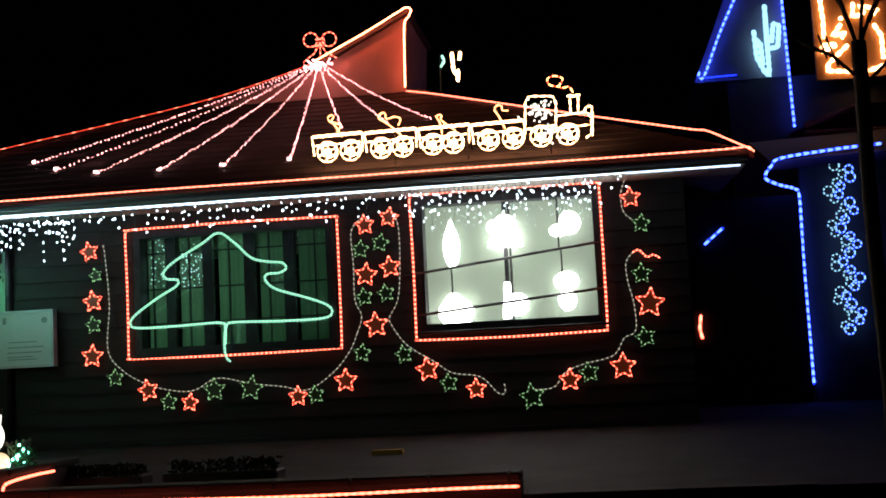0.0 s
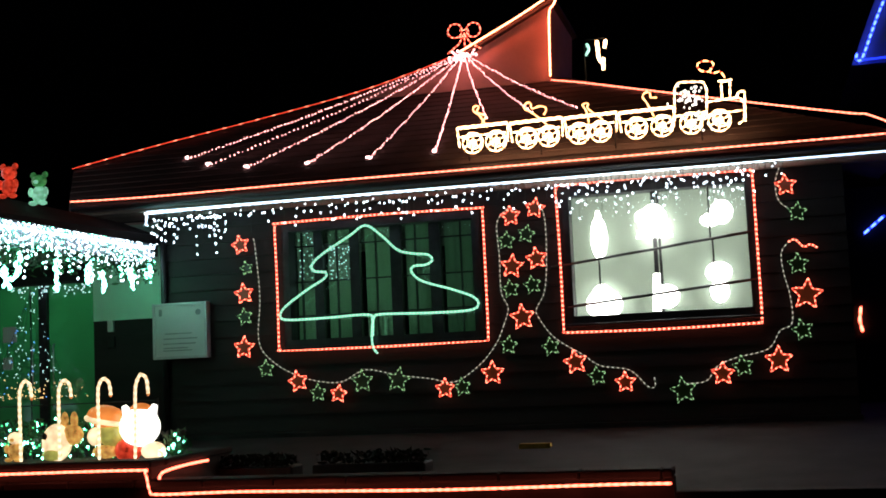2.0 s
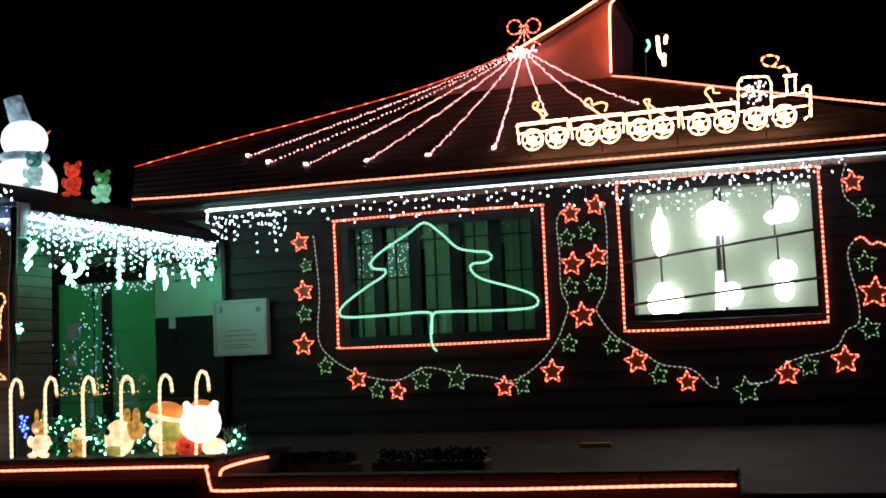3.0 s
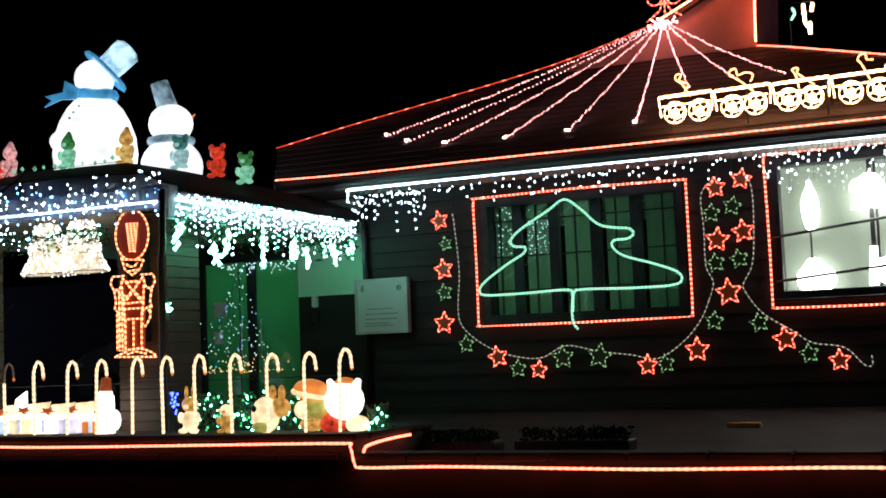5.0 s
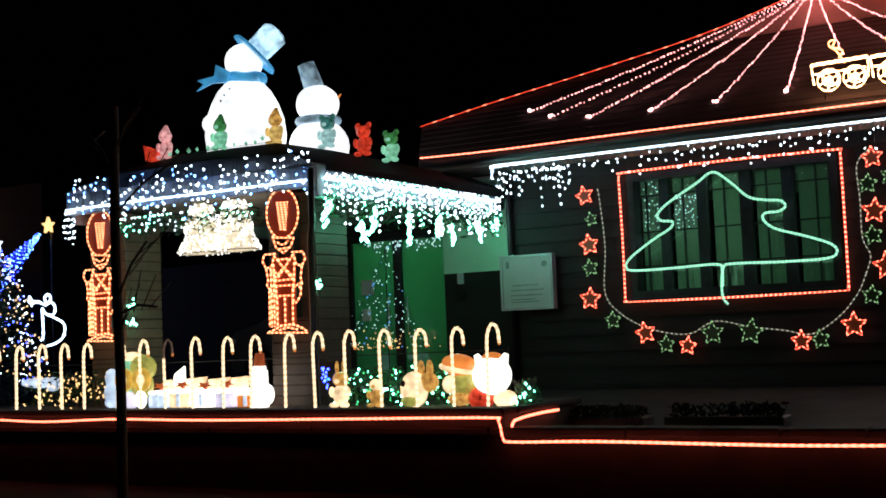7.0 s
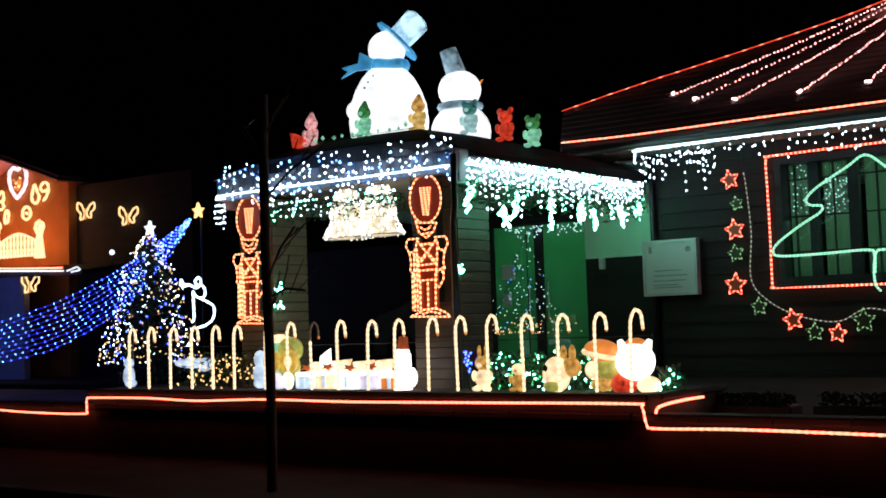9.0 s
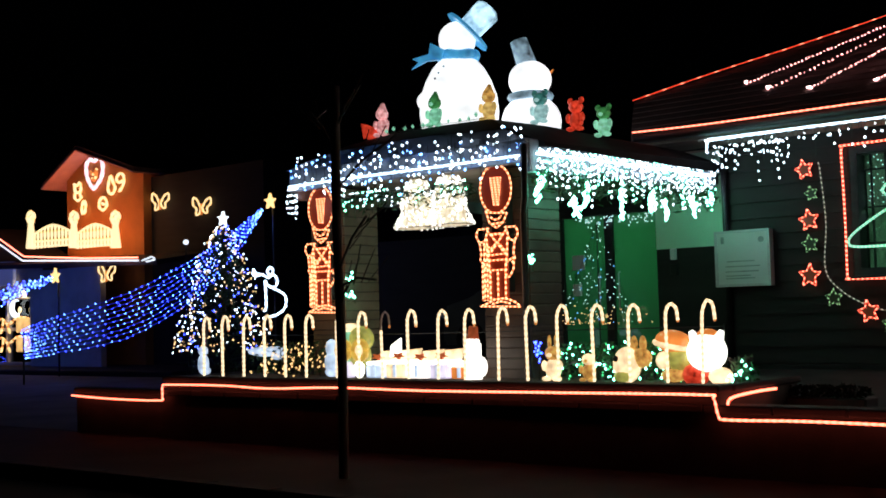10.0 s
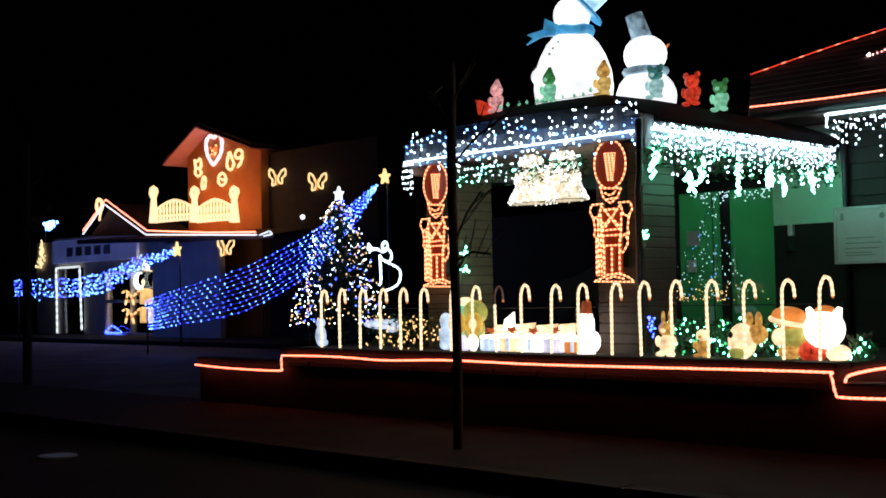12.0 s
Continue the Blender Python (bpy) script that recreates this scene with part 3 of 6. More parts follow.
part("notice", box(B(), -9.5, -9.3, 13.915, 13.93, 2.05, 2.25, bevel=0.004), SIGN_WHITE, entrance, "pale notice stuck on the door")
part("notice", box(B(), -9.5, -9.36, 13.915, 13.93, 1.7, 1.86, bevel=0.004), SIGN_WHITE, entrance, "pale notice stuck on the door")
bm = B()
box(bm, -7.79, -7.71, 13.55, 13.6, 2.1, 2.24, bevel=0.01)
single("doorbell", bm, SIGN_WHITE, "small pale doorbell box on the dark wall", "doorbell", (-7.75, 13.57, 2.1))
bm = B()
box(bm, -7.8, -7.7, 13.56, 13.6, 1.9, 2.05, bevel=0.01)
single("switch_box", bm, CONCRETE, "small grey switch box under the doorbell", "switch", (-7.75, 13.57, 1.9))

# ---- porch roof on two posts ----
porch = thing("porch", "flat porch roof on two square posts with lit edges", "porch", (-8.7, 11.5, 0.6))
bm = B()
box(bm, -10.3, -7.1, 9.62, 13.6, 2.985, 3.12)
part("roof_slab", bm, SOFFIT, porch, "pale boarded underside")
for x0, x1, y0, y1, z0 in ((-10.36, -7.04, 9.55, 9.62, 2.93), (-7.1, -7.04, 9.62, 13.4, 2.84), (-10.36, -10.3, 9.62, 13.6, 2.84)):
    part("fascia", box(B(), x0, x1, y0, y1, z0, 3.17, bevel=0.01), FASCIA, porch, "bluish grey fascia board")
# dark cover: a lit slope over the front, then a low hipped top
bm = B()
front = [(-10.4, 9.54, 3.17), (-7.0, 9.54, 3.12), (-7.42, 9.74, 3.31), (-8.4, 9.74, 3.36), (-9.7, 9.74, 3.35), (-10.28, 9.74, 3.28)]
prism_back = [bm.verts.new((x, y + 0.05, z)) for x, y, z in front]
prism_front = [bm.verts.new(q) for q in front]
bm.faces.new(prism_front)
bm.faces.new(prism_back[::-1])
for k in range(len(front)):
    bm.faces.new((prism_front[k], prism_back[k], prism_back[(k + 1) % len(front)], prism_front[(k + 1) % len(front)]))
part("front_slope", bm, FASCIA, porch, "bluish grey sheet slope under the net lights")
bm = B()
rim = [(-10.42, 9.79, 3.18), (-10.28, 9.76, 3.29), (-9.7, 9.76, 3.36), (-8.4, 9.76, 3.37), (-7.4, 9.76, 3.32), (-6.97, 9.79, 3.14), (-6.97, 13.4, 3.21), (-10.46, 13.6, 3.21)]
crown = [(-10.1, 10.1, 3.4), (-9.9, 10.1, 3.47), (-9.3, 10.1, 3.52), (-8.5, 10.1, 3.525), (-7.87, 10.1, 3.51), (-7.5, 10.55, 3.44), (-7.5, 13.4, 3.42), (-9.9, 13.6, 3.42)]
low = [bm.verts.new((x, y, 3.1)) for x, y, z in rim]
edge = [bm.verts.new(q) for q in rim]
top = [bm.verts.new(q) for q in crown]
for k in range(8):
    j = (k + 1) % 8
    bm.faces.new((low[k], low[j], edge[j], edge[k]))
    bm.faces.new((edge[k], edge[j], top[j], top[k]))
hub = bm.verts.new((-8.7, 11.6, 3.46))
for k in range(8):
    bm.faces.new((top[k], top[(k + 1) % 8], hub))
bm.faces.new(low[::-1])
part("roof_cover", bm, TAR_SHEET, porch, "dark sheet metal cover")
bm = B()
tube(bm, [(-7.03, 9.52, 3.1), (-7.03, 9.52, 2.6), (-7.16, 9.66, 2.45), (-7.16, 9.66, 0.85)], 0.032, sides=8)
part("downpipe", bm, DARK_METAL, porch)
for name, x0, x1, mat in (("post", -7.86, -7.28, TILE), ("post", -10.38, -9.84, TILE)):
    p = part(name, box(B(), x0 + 0.012, x1 - 0.012, 9.912, 10.44, 0.6, 2.95), mat, porch, "square tiled post")
    for i in range(22):
        z0 = 0.62 + i * 0.106
        bm = B()
        box(bm, x0, x1, 9.9, 10.45, z0, z0 + 0.098, bevel=0.006)
        t = part("tile_course", bm, TILE if x0 > -8 else BEIGE, None)
        t.parent, t.matrix_parent_inverse = p, Matrix.Translation(-porch.location)

# ---- notice board on the front wall ----
board = thing("notice_board", "pale notice board in a thin grey frame on the wall", "sign", (-6.68, 13.36, 1.73))
part("panel", box(B(), -7.02, -6.38, 13.33, 13.36, 1.76, 2.36), SIGN_WHITE, board)
bm = B()
for a, b, c, d in ((-7.05, -7.02, 1.73, 2.39), (-6.38, -6.35, 1.73, 2.39), (-7.02, -6.38, 1.73, 1.76), (-7.02, -6.38, 2.36, 2.39)):
    box(bm, a, b, 13.315, 13.42, c, d)
part("frame", bm, WHITE_METAL, board)
for z, a, b in ((2.02, -6.9, -6.55), (1.96, -6.92, -6.48), (1.9, -6.92, -6.5), (1.85, -6.92, -6.6), (1.82, -6.92, -6.55)):
    part("text_bar", box(B(), a, b, 13.326, 13.33, z, z + 0.012), INK, board)
part("text_bar", box(B(), -6.97, -6.93, 13.326, 13.33, 2.24, 2.32), INK, board)
bm = B()
cone(bm, (-6.46, 13.33, 2.27), (-6.46, 13.324, 2.27), 0.035, 0.035)
part("emblem", bm, INK, board)

# ---- rope lights on the house ----
def rope_light(label, points, r, mats, step=0.025, on=2, off=1, at=None, group="", category="rope light", name="rope_light"):
    t = thing(name, label, category, at or points[0], group)
    part("tube", tube(B(), points, r, step, on, off), mats, t)
    return t


RED = [ROPE_RED, ROPE_RED_DIM]
LONG_RED = [ROPE_RED, ROPE_RED_MID]
Y = 13.4
def rounded(x0, x1, z0, z1, y, wob=0.012):
    return smooth([(x0, y, z1 - 0.06), (x0 + 0.02, y, z1 - 0.01), (x0 + 0.08, y, z1), ((x0 + x1) / 2, y, z1 + wob), (x1 - 0.08, y, z1), (x1 - 0.01, y, z1 - 0.01), (x1, y, z1 - 0.07),
                   (x1 - 0.01 + wob, y, (z0 + z1) / 2), (x1, y, z0 + 0.07), (x1 - 0.02, y, z0 + 0.01), (x1 - 0.09, y, z0), ((x0 + x1) / 2, y, z0 - wob), (x0 + 0.09, y, z0), (x0 + 0.02, y, z0 + 0.01), (x0 + 0.01, y, z0 + 0.07), (x0 + wob, y, (z0 + z1) / 2), (x0, y, z1 - 0.06)], 6)


rope_light("red rope light framing the dark window", rounded(-5.49, -2.98, 1.765, 3.255, Y), 0.0115, RED, 0.026, 1, 1, group="window ropes")
rope_light("red rope light framing the bright window", rounded(-2.14, -0.02, 1.805, 3.435, Y), 0.0115, RED, 0.026, 1, 1, group="window ropes")
tree_line = [(-4.32, 1.88), (-4.315, 2.06), (-4.38, 2.125), (-4.85, 2.115), (-5.34, 2.115), (-5.44, 2.17), (-5.36, 2.28), (-5.08, 2.46), (-4.88, 2.57), (-4.86, 2.64), (-4.99, 2.66), (-5.03, 2.73), (-4.9, 2.85), (-4.56, 3.04), (-4.36, 3.15),
             (-4.17, 3.02), (-3.98, 2.84), (-3.78, 2.785), (-3.63, 2.765), (-3.58, 2.7), (-3.66, 2.65), (-3.8, 2.645), (-3.83, 2.58), (-3.71, 2.47), (-3.38, 2.36), (-3.13, 2.26), (-3.07, 2.17), (-3.18, 2.11), (-3.65, 2.105), (-4.2, 2.12), (-4.3, 2.08), (-4.33, 1.9), (-4.32, 1.75), (-4.27, 1.68)]
t = rope_light("green rope light bent into a Christmas tree across the window", smooth(flat(tree_line, 13.37), 6), 0.0135, [ROPE_GREEN, ROPE_GREEN_DIM], 0.022, 1, 1, category="light motif", name="tree_motif")
bm = B()
for x, z in ((-5.03, 2.73), (-3.58, 2.7), (-4.36, 3.15), (-4.33, 1.9), (-5.36, 2.12), (-3.2, 2.12)):
    box(bm, x - 0.012, x + 0.012, 13.372, 13.44, z - 0.012, z + 0.012)
part("clip", bm, DARK_METAL, t)
HOT = [ROPE_HOT, ROPE_HOT_DIM]
rope_light("red rope light along the roof's front edge", smooth([(-7.72, 12.66, 3.6), (-6.7, 12.66, 3.58), (-5, 12.66, 3.585), (-3, 12.66, 3.58), (-1, 12.66, 3.58), (1.1, 12.66, 3.58), (1.5, 12.66, 3.59), (1.56, 12.66, 3.56)], 10), 0.0085, LONG_RED, 0.024, 2, 1)
rope_light("red rope light down the roof's short hip", smooth([(-2.85, 16.5, 5.4), (-2.2, 16.1, 5.2), (-1.48, 15.5, 4.92), (-0.04, 14.36, 4.37), (1.0, 13.58, 3.99), (1.18, 13.43, 3.93), (1.42, 12.95, 3.7), (1.52, 12.66, 3.58), (1.58, 12.66, 3.54)], 8), 0.0095, LONG_RED, 0.024, 2, 1)
rope_light("dim red rope light up the long hip of the roof", smooth([(-8.6, 14.15, 4.28), (-7.7, 14.8, 4.62), (-6.74, 15.6, 4.99), (-5.5, 16.15, 5.35), (-4.6, 16.15, 5.55), (-3.8, 16.15, 5.78)], 8), 0.0048, [ROPE_RED_DIM, ROPE_RED], 0.06, 3, 1)
rope_light("red rope light round the wedge over the ridge", smooth([(-3.8, 16.15, 5.8), (-3.1, 16.15, 6.13), (-2.6, 16.15, 6.39), (-2.49, 16.15, 6.44), (-2.43, 16.15, 6.4), (-2.47, 16.15, 6.3), (-2.53, 16.15, 6.2), (-2.55, 16.15, 5.7), (-2.56, 16.15, 5.33)], 8), 0.0125, [ROPE_WEDGE, ROPE_WEDGE], 0.024, 2, 1)

# rows of rose bulbs that fan out from the ridge
APEX = Vector((-3.74, 16.1, 5.76))
fan = thing("fan_lights", "rose coloured light strings fanning down the roof", "light string", APEX)
ENDS = [(-6.97, 14.2), (-6.51, 13.82), (-5.89, 13.58), (-5.09, 13.5), (-4.32, 13.5), (-3.53, 13.53), (-3.16, 14.73), (-2.6, 14.83), (-2.05, 14.83)]
for k, (x, y) in enumerate(ENDS):
    end = Vector((x, y, roof_z(y) + 0.02))
    lead = [APEX.lerp(end, j / 12) + Vector((0, 0, -0.05 * math.sin(math.pi * j / 12))) for j in range(13)]
    part("cable", tube(B(), lead, 0.004, sides=4), CABLE, fan)
    pts = even(lead, 0.048 if k != 1 and k != 4 else 0.062)
    part("bulb_string", bulbs(B(), [q + Vector((random.uniform(-1, 1) * 0.008, 0, random.uniform(-1, 1) * 0.006)) for q in pts], 0.0092), BULB_ROSE, fan, kind="stuff")
    if k < 6:
        part("end_lamps", bulbs(B(), [end + Vector((random.uniform(-0.03, 0.02), random.uniform(-0.02, 0.02), random.uniform(0, 0.025))) for _ in range(5)], 0.0125), BULB_ROSE_END, fan, kind="stuff")
part("hub_lamps", bulbs(B(), [APEX + Vector((random.gauss(0, 0.09), -0.05, random.gauss(-0.05, 0.04))) for _ in range(40)], 0.016), BULB_ROSE, fan, kind="stuff")
bow = thing("ribbon_motif", "red rope light bow at the head of the fan", "light motif", (-3.7, 16.08, 5.8))
bm = B()
tube(bm, smooth(ring(-3.83, 6.07, 0.1, 16.05, 12), 3), 0.008, 0.034, 1, 1)
tube(bm, smooth(ring(-3.57, 6.06, 0.1, 16.05, 12), 3), 0.008, 0.034, 1, 1)
for pts in ([(-3.72, 6.0), (-3.78, 5.88), (-3.95, 5.76)], [(-3.69, 6.0), (-3.62, 5.88), (-3.48, 5.79)], [(-3.7, 6.03), (-3.7, 5.78)], [(-3.78, 5.98), (-3.64, 5.98), (-3.64, 6.07), (-3.76, 6.07)]):
    tube(bm, flat(pts, 16.05), 0.008, 0.034, 1, 1)
part("tube", bm, RED, bow)

# ---- train motif standing on the roof edge ----
train = thing("train_motif", "train outlined in warm rope light on the roof", "light motif", (-1.6, 12.95, 3.72))
TY = 12.95
WARM = [ROPE_WARM, ROPE_WARM_DIM]


def motif_part(name, parent, lines, mats, r=0.0095, step=0.03, label=""):
    bm = B()
    for pts in lines:
        tube(bm, pts, r, step, 2, 1)
    return part(name, bm, mats, parent, label)


def wheel(cx, cz, r):
    lines = [ring(cx, cz, r, TY, 16), ring(cx, cz, r * 0.35, TY, 10), ring(cx + 0.02, cz + 0.015, r * 0.72, TY - 0.012, 14)]
    for a in (0.4, 1.45, 2.5):
        lines.append([(cx - r * math.cos(a), TY, cz - r * math.sin(a)), (cx + r * math.cos(a), TY, cz + r * math.sin(a))])
    motif_part("wheel", train, lines, WARM, 0.0075)


for x0, x1 in ((-3.12, -2.55), (-2.53, -1.95), (-1.93, -1.37), (-1.35, -0.77)):
    motif_part("wagon", train, [flat([(x0 + 0.02, 3.88), (x0, 4.1), (x1, 4.11), (x1 - 0.01, 3.9)], TY), flat([(x0, 4.08), (x1, 4.09)], TY - 0.02), flat([(x0 + 0.03, 3.99), (x1 - 0.03, 4.0)], TY)], WARM)
for x in (-2.95, -2.69, -2.35, -2.11, -1.78, -1.55, -1.17, -0.9, -0.6, -0.31):
    wheel(x, 3.915, 0.115)
motif_part("engine", train, [flat([(-0.77, 3.95), (-0.75, 4.3), (-0.7, 4.36), (-0.45, 4.34), (-0.42, 4.26), (-0.44, 3.95)], TY), flat([(-0.44, 4.12), (-0.1, 4.14), (-0.05, 4.08), (-0.06, 3.9), (-0.12, 3.86)], TY),
                             flat([(-0.44, 3.98), (-0.08, 4.0)], TY), flat([(-0.76, 4.0), (-0.44, 4.02)], TY), flat([(-0.13, 4.13), (-0.1, 4.2), (-0.04, 4.2), (-0.05, 3.88)], TY)], WARM)
motif_part("chimney", train, [flat([(-0.27, 4.13), (-0.27, 4.32), (-0.18, 4.32), (-0.19, 4.14)], TY), flat([(-0.3, 4.33), (-0.16, 4.33)], TY)], WARM)
part("lamp", bulbs(B(), [(-0.6 + random.gauss(0, 0.07), TY - 0.02, 4.17 + random.gauss(0, 0.06)) for _ in range(60)] + [(-0.45 + random.gauss(0, 0.1), TY - 0.02, 3.95 + random.gauss(0, 0.05)) for _ in range(30)], 0.013), LAMP_WHITE, train, kind="stuff")
motif_part("smoke", train, [smooth(flat([(-0.23, 4.36), (-0.27, 4.43), (-0.33, 4.42), (-0.38, 4.44), (-0.33, 4.52), (-0.42, 4.56), (-0.5, 4.53), (-0.47, 4.46), (-0.38, 4.44)], TY), 4)], [ROPE_WARM_DIM, ROPE_RED_DIM], 0.009)
# toys riding in the wagons
for pts in ([(-2.78, 4.07), (-2.86, 4.21), (-2.93, 4.27), (-2.91, 4.32), (-2.86, 4.31), (-2.89, 4.25), (-2.79, 4.2), (-2.84, 4.13)],
            [(-2.12, 4.04), (-2.27, 4.18), (-2.36, 4.24), (-2.35, 4.29), (-2.29, 4.3), (-2.28, 4.23), (-2.19, 4.25), (-2.12, 4.22), (-2.15, 4.15)],
            [(-1.67, 4.02), (-1.69, 4.15), (-1.73, 4.22), (-1.66, 4.23), (-1.68, 4.18), (-1.59, 4.1), (-1.52, 4.04)],
            [(-0.98, 4.02), (-1.05, 4.18), (-1.09, 4.24), (-1.05, 4.29), (-1.0, 4.27), (-1.01, 4.23), (-0.94, 4.22)]):
    motif_part("load", train, [smooth(flat(pts, TY), 4)], [ROPE_WARM_DIM, ROPE_SOLDIER], 0.009)
for x in (-3.0, -2.2, -1.4, -0.5):
    part("stand", tube(B(), [(x, TY + 0.5, roof_z(TY + 0.5)), (x, TY, 4.05), (x, TY, 3.8), (x, TY + 0.02, 3.72)], 0.006, sides=5), DARK_METAL, train)

# ---- stars and their garlands on the wall ----
RED_STARS = [(-5.92, 3.03, 0.12), (-5.89, 2.45, 0.13), (-5.91, 1.82, 0.14), (-5.25, 1.4, 0.13), (-4.76, 1.24, 0.11), (-3.5, 1.25, 0.12), (-2.95, 1.4, 0.14), (-2.66, 3.13, 0.12), (-2.38, 3.2, 0.12),
             (-2.67, 2.57, 0.14), (-2.39, 2.64, 0.13), (-2.58, 2.0, 0.15), (-2.02, 1.48, 0.14), (-1.49, 1.24, 0.12), (-0.46, 1.29, 0.13), (0.12, 1.41, 0.15), (0.45, 2.08, 0.17), (0.31, 3.24, 0.12)]
GREEN_STARS = [(-5.85, 2.75, 0.09), (-5.89, 2.18, 0.11), (-5.64, 1.56, 0.11), (-5.01, 1.26, 0.11), (-4.47, 1.37, 0.14), (-4.04, 1.37, 0.15), (-3.3, 1.26, 0.11), (-2.75, 1.7, 0.11), (-2.72, 2.86, 0.11),
               (-2.49, 2.92, 0.11), (-2.7, 2.32, 0.11), (-2.45, 2.35, 0.11), (-2.28, 1.66, 0.11), (-1.79, 1.32, 0.11), (-0.88, 1.13, 0.15), (-0.25, 1.36, 0.12), (0.38, 1.71, 0.12), (0.38, 2.4, 0.12), (0.41, 2.95, 0.11)]


def star_line(cx, cz, r, y, turn):
    return [(cx + (r if k % 2 == 0 else r * 0.45) * math.sin(turn + k * math.pi / 5), y, cz + (r if k % 2 == 0 else r * 0.45) * math.cos(turn + k * math.pi / 5)) for k in range(11)]


def star(cx, cz, r, mats, panel, label, y=13.38, group="wall stars", fill=True):
    s = thing("light_star", label, "star", (cx, y, cz), group)
    line = star_line(cx, cz, r, y, random.uniform(-0.22, 0.22))
    part("outline", tube(B(), line, 0.0064, 0.027, 1, 1, sides=5), mats, s)
    if fill:
        part("panel", prism(B(), [(cx + (p[0] - cx) * 0.9, cz + (p[2] - cz) * 0.9) for p in line[:-1]], y + 0.012, y + 0.02), panel, s)
    return s


for x, z, r in RED_STARS:
    star(x, z, r, RED, PANEL_RED, "red light star with an amber panel on the wall")
for x, z, r in GREEN_STARS:
    star(x, z, r, [STAR_GREEN, STAR_GREEN_DIM], PANEL_GREEN, "dim green light star on the dark wall")
for pts in ([(-5.76, 3.1), (-5.74, 2.97), (-5.7, 2.41), (-5.73, 1.89), (-5.57, 1.65), (-5.27, 1.47), (-4.94, 1.38), (-4.7, 1.38), (-4.43, 1.5), (-4.04, 1.42), (-3.68, 1.37), (-3.39, 1.32), (-3.09, 1.5), (-2.89, 1.73), (-2.8, 1.92)],
            [(-2.69, 3.22), (-2.82, 3.07), (-2.81, 2.69), (-2.81, 2.3), (-2.74, 2.11), (-2.8, 1.92)],
            [(-2.36, 3.29), (-2.28, 3.1), (-2.28, 2.65), (-2.32, 2.28), (-2.42, 2.09), (-2.41, 2.0), (-2.24, 1.76), (-1.94, 1.56), (-1.75, 1.43), (-1.44, 1.37), (-1.26, 1.19), (-1.18, 1.18), (-1.18, 1.28)],
            [(-0.86, 1.2), (-0.64, 1.22), (-0.51, 1.37), (-0.32, 1.45), (0.02, 1.53), (0.15, 1.71), (0.28, 1.79), (0.28, 2.07), (0.23, 2.32), (0.22, 2.53), (0.3, 2.64)],
            [(0.26, 3.44), (0.21, 3.28), (0.23, 3.09), (0.33, 2.99)]):
    rope_light("thin pale bead string draped between the stars", smooth(flat(pts, 13.4), 6), 0.0065, [STRING_PALE, STRING_DIM], 0.028, 1, 1, group="star garlands", category="light string", name="bead_string")
rope_light("short red rope light hook on the wall", smooth(flat([(0.3, 2.64), (0.37, 2.66), (0.45, 2.58), (0.52, 2.6), (0.59, 2.56)], 13.39), 5), 0.009, RED, 0.02, 1, 1)

# ---- icicle lights under the eaves ----
def icicles(label, a, b, drops, short, long, spacing, mats, r=0.012, rope_mat=None, up=0.0, seed=3, rope_r=0.013, fill=1.0, lean=0.0):
    random.seed(seed)
    a, b = Vector(a), Vector(b)
    t = thing("icicle_lights", label, "icicle lights", a)
    if rope_mat:
        part("rope", tube(B(), [a, a.lerp(b, 0.25) + Vector((0, 0, 0.006)), a.lerp(b, 0.6), b], rope_r, 0.03, 3, 1), rope_mat, t, "bright white rope")
    leads, spots = B(), [[] for _ in mats]
    for k in range(drops):
        s = (k + random.uniform(0.1, 0.9)) / drops
        rise = up * random.uniform(0.3, 1)
        top = a.lerp(b, s) + Vector((0, lean * max(0, rise - 0.15), rise))
        length = random.uniform(short, long) * random.choice((0.5, 0.8, 1, 1)) + up * random.uniform(0.3, 1)
        off = Vector((random.uniform(-0.02, 0.02), random.uniform(-0.03, 0.01), 0))
        tube(leads, [top, top + off + Vector((0, 0, -length))], 0.0025, sides=3)
        n = max(1, int(length / spacing))
        for j in range(n + 1):
            if random.random() < fill:
                spots[random.randrange(len(mats))].append(top + off * (j / n) + Vector((random.uniform(-1, 1) * 0.012, random.uniform(-0.012, 0.012), -length * j / n)))
    part("lead", leads, CABLE, t, kind="stuff")
    for m, pts in zip(mats, spots):
        part("bulb_string", bulbs(B(), pts, r), m, t, kind="stuff")
    return t


ICE = [ROPE_ICE, ROPE_ICE_DIM]
icicles("white icicle lights hanging from the house eaves", (-6.84, 12.86, 3.43), (0.3, 12.86, 3.45), 140, 0.08, 0.36, 0.085, [BULB_WHITE], 0.0105, ICE, seed=4, fill=0.75, rope_r=0.021)
icicles("longer white icicle lights at the end of the eaves", (-6.9, 12.88, 3.42), (-5.9, 12.88, 3.43), 28, 0.15, 0.55, 0.09, [BULB_WHITE], 0.0115, None, seed=9, fill=0.75)
icicles("sparse white lights across the bright window", (-2.1, 12.9, 3.44), (-0.05, 12.9, 3.45), 40, 0.1, 0.48, 0.075, [BULB_WHITE], 0.0095, None, seed=14, fill=0.6)
rope_light("cold white rope light along the end of the eaves", [(0.3, 12.84, 3.435), (1.45, 12.84, 3.435)], 0.012, [ROPE_ICE_DIM, ROPE_ICE_DIM], 0.03, 3, 1)
rope_light("short white rope light hanging at the eaves corner", [(-6.84, 12.85, 3.43), (-6.86, 12.85, 3.28)], 0.012, ICE, 0.03, 3, 1)
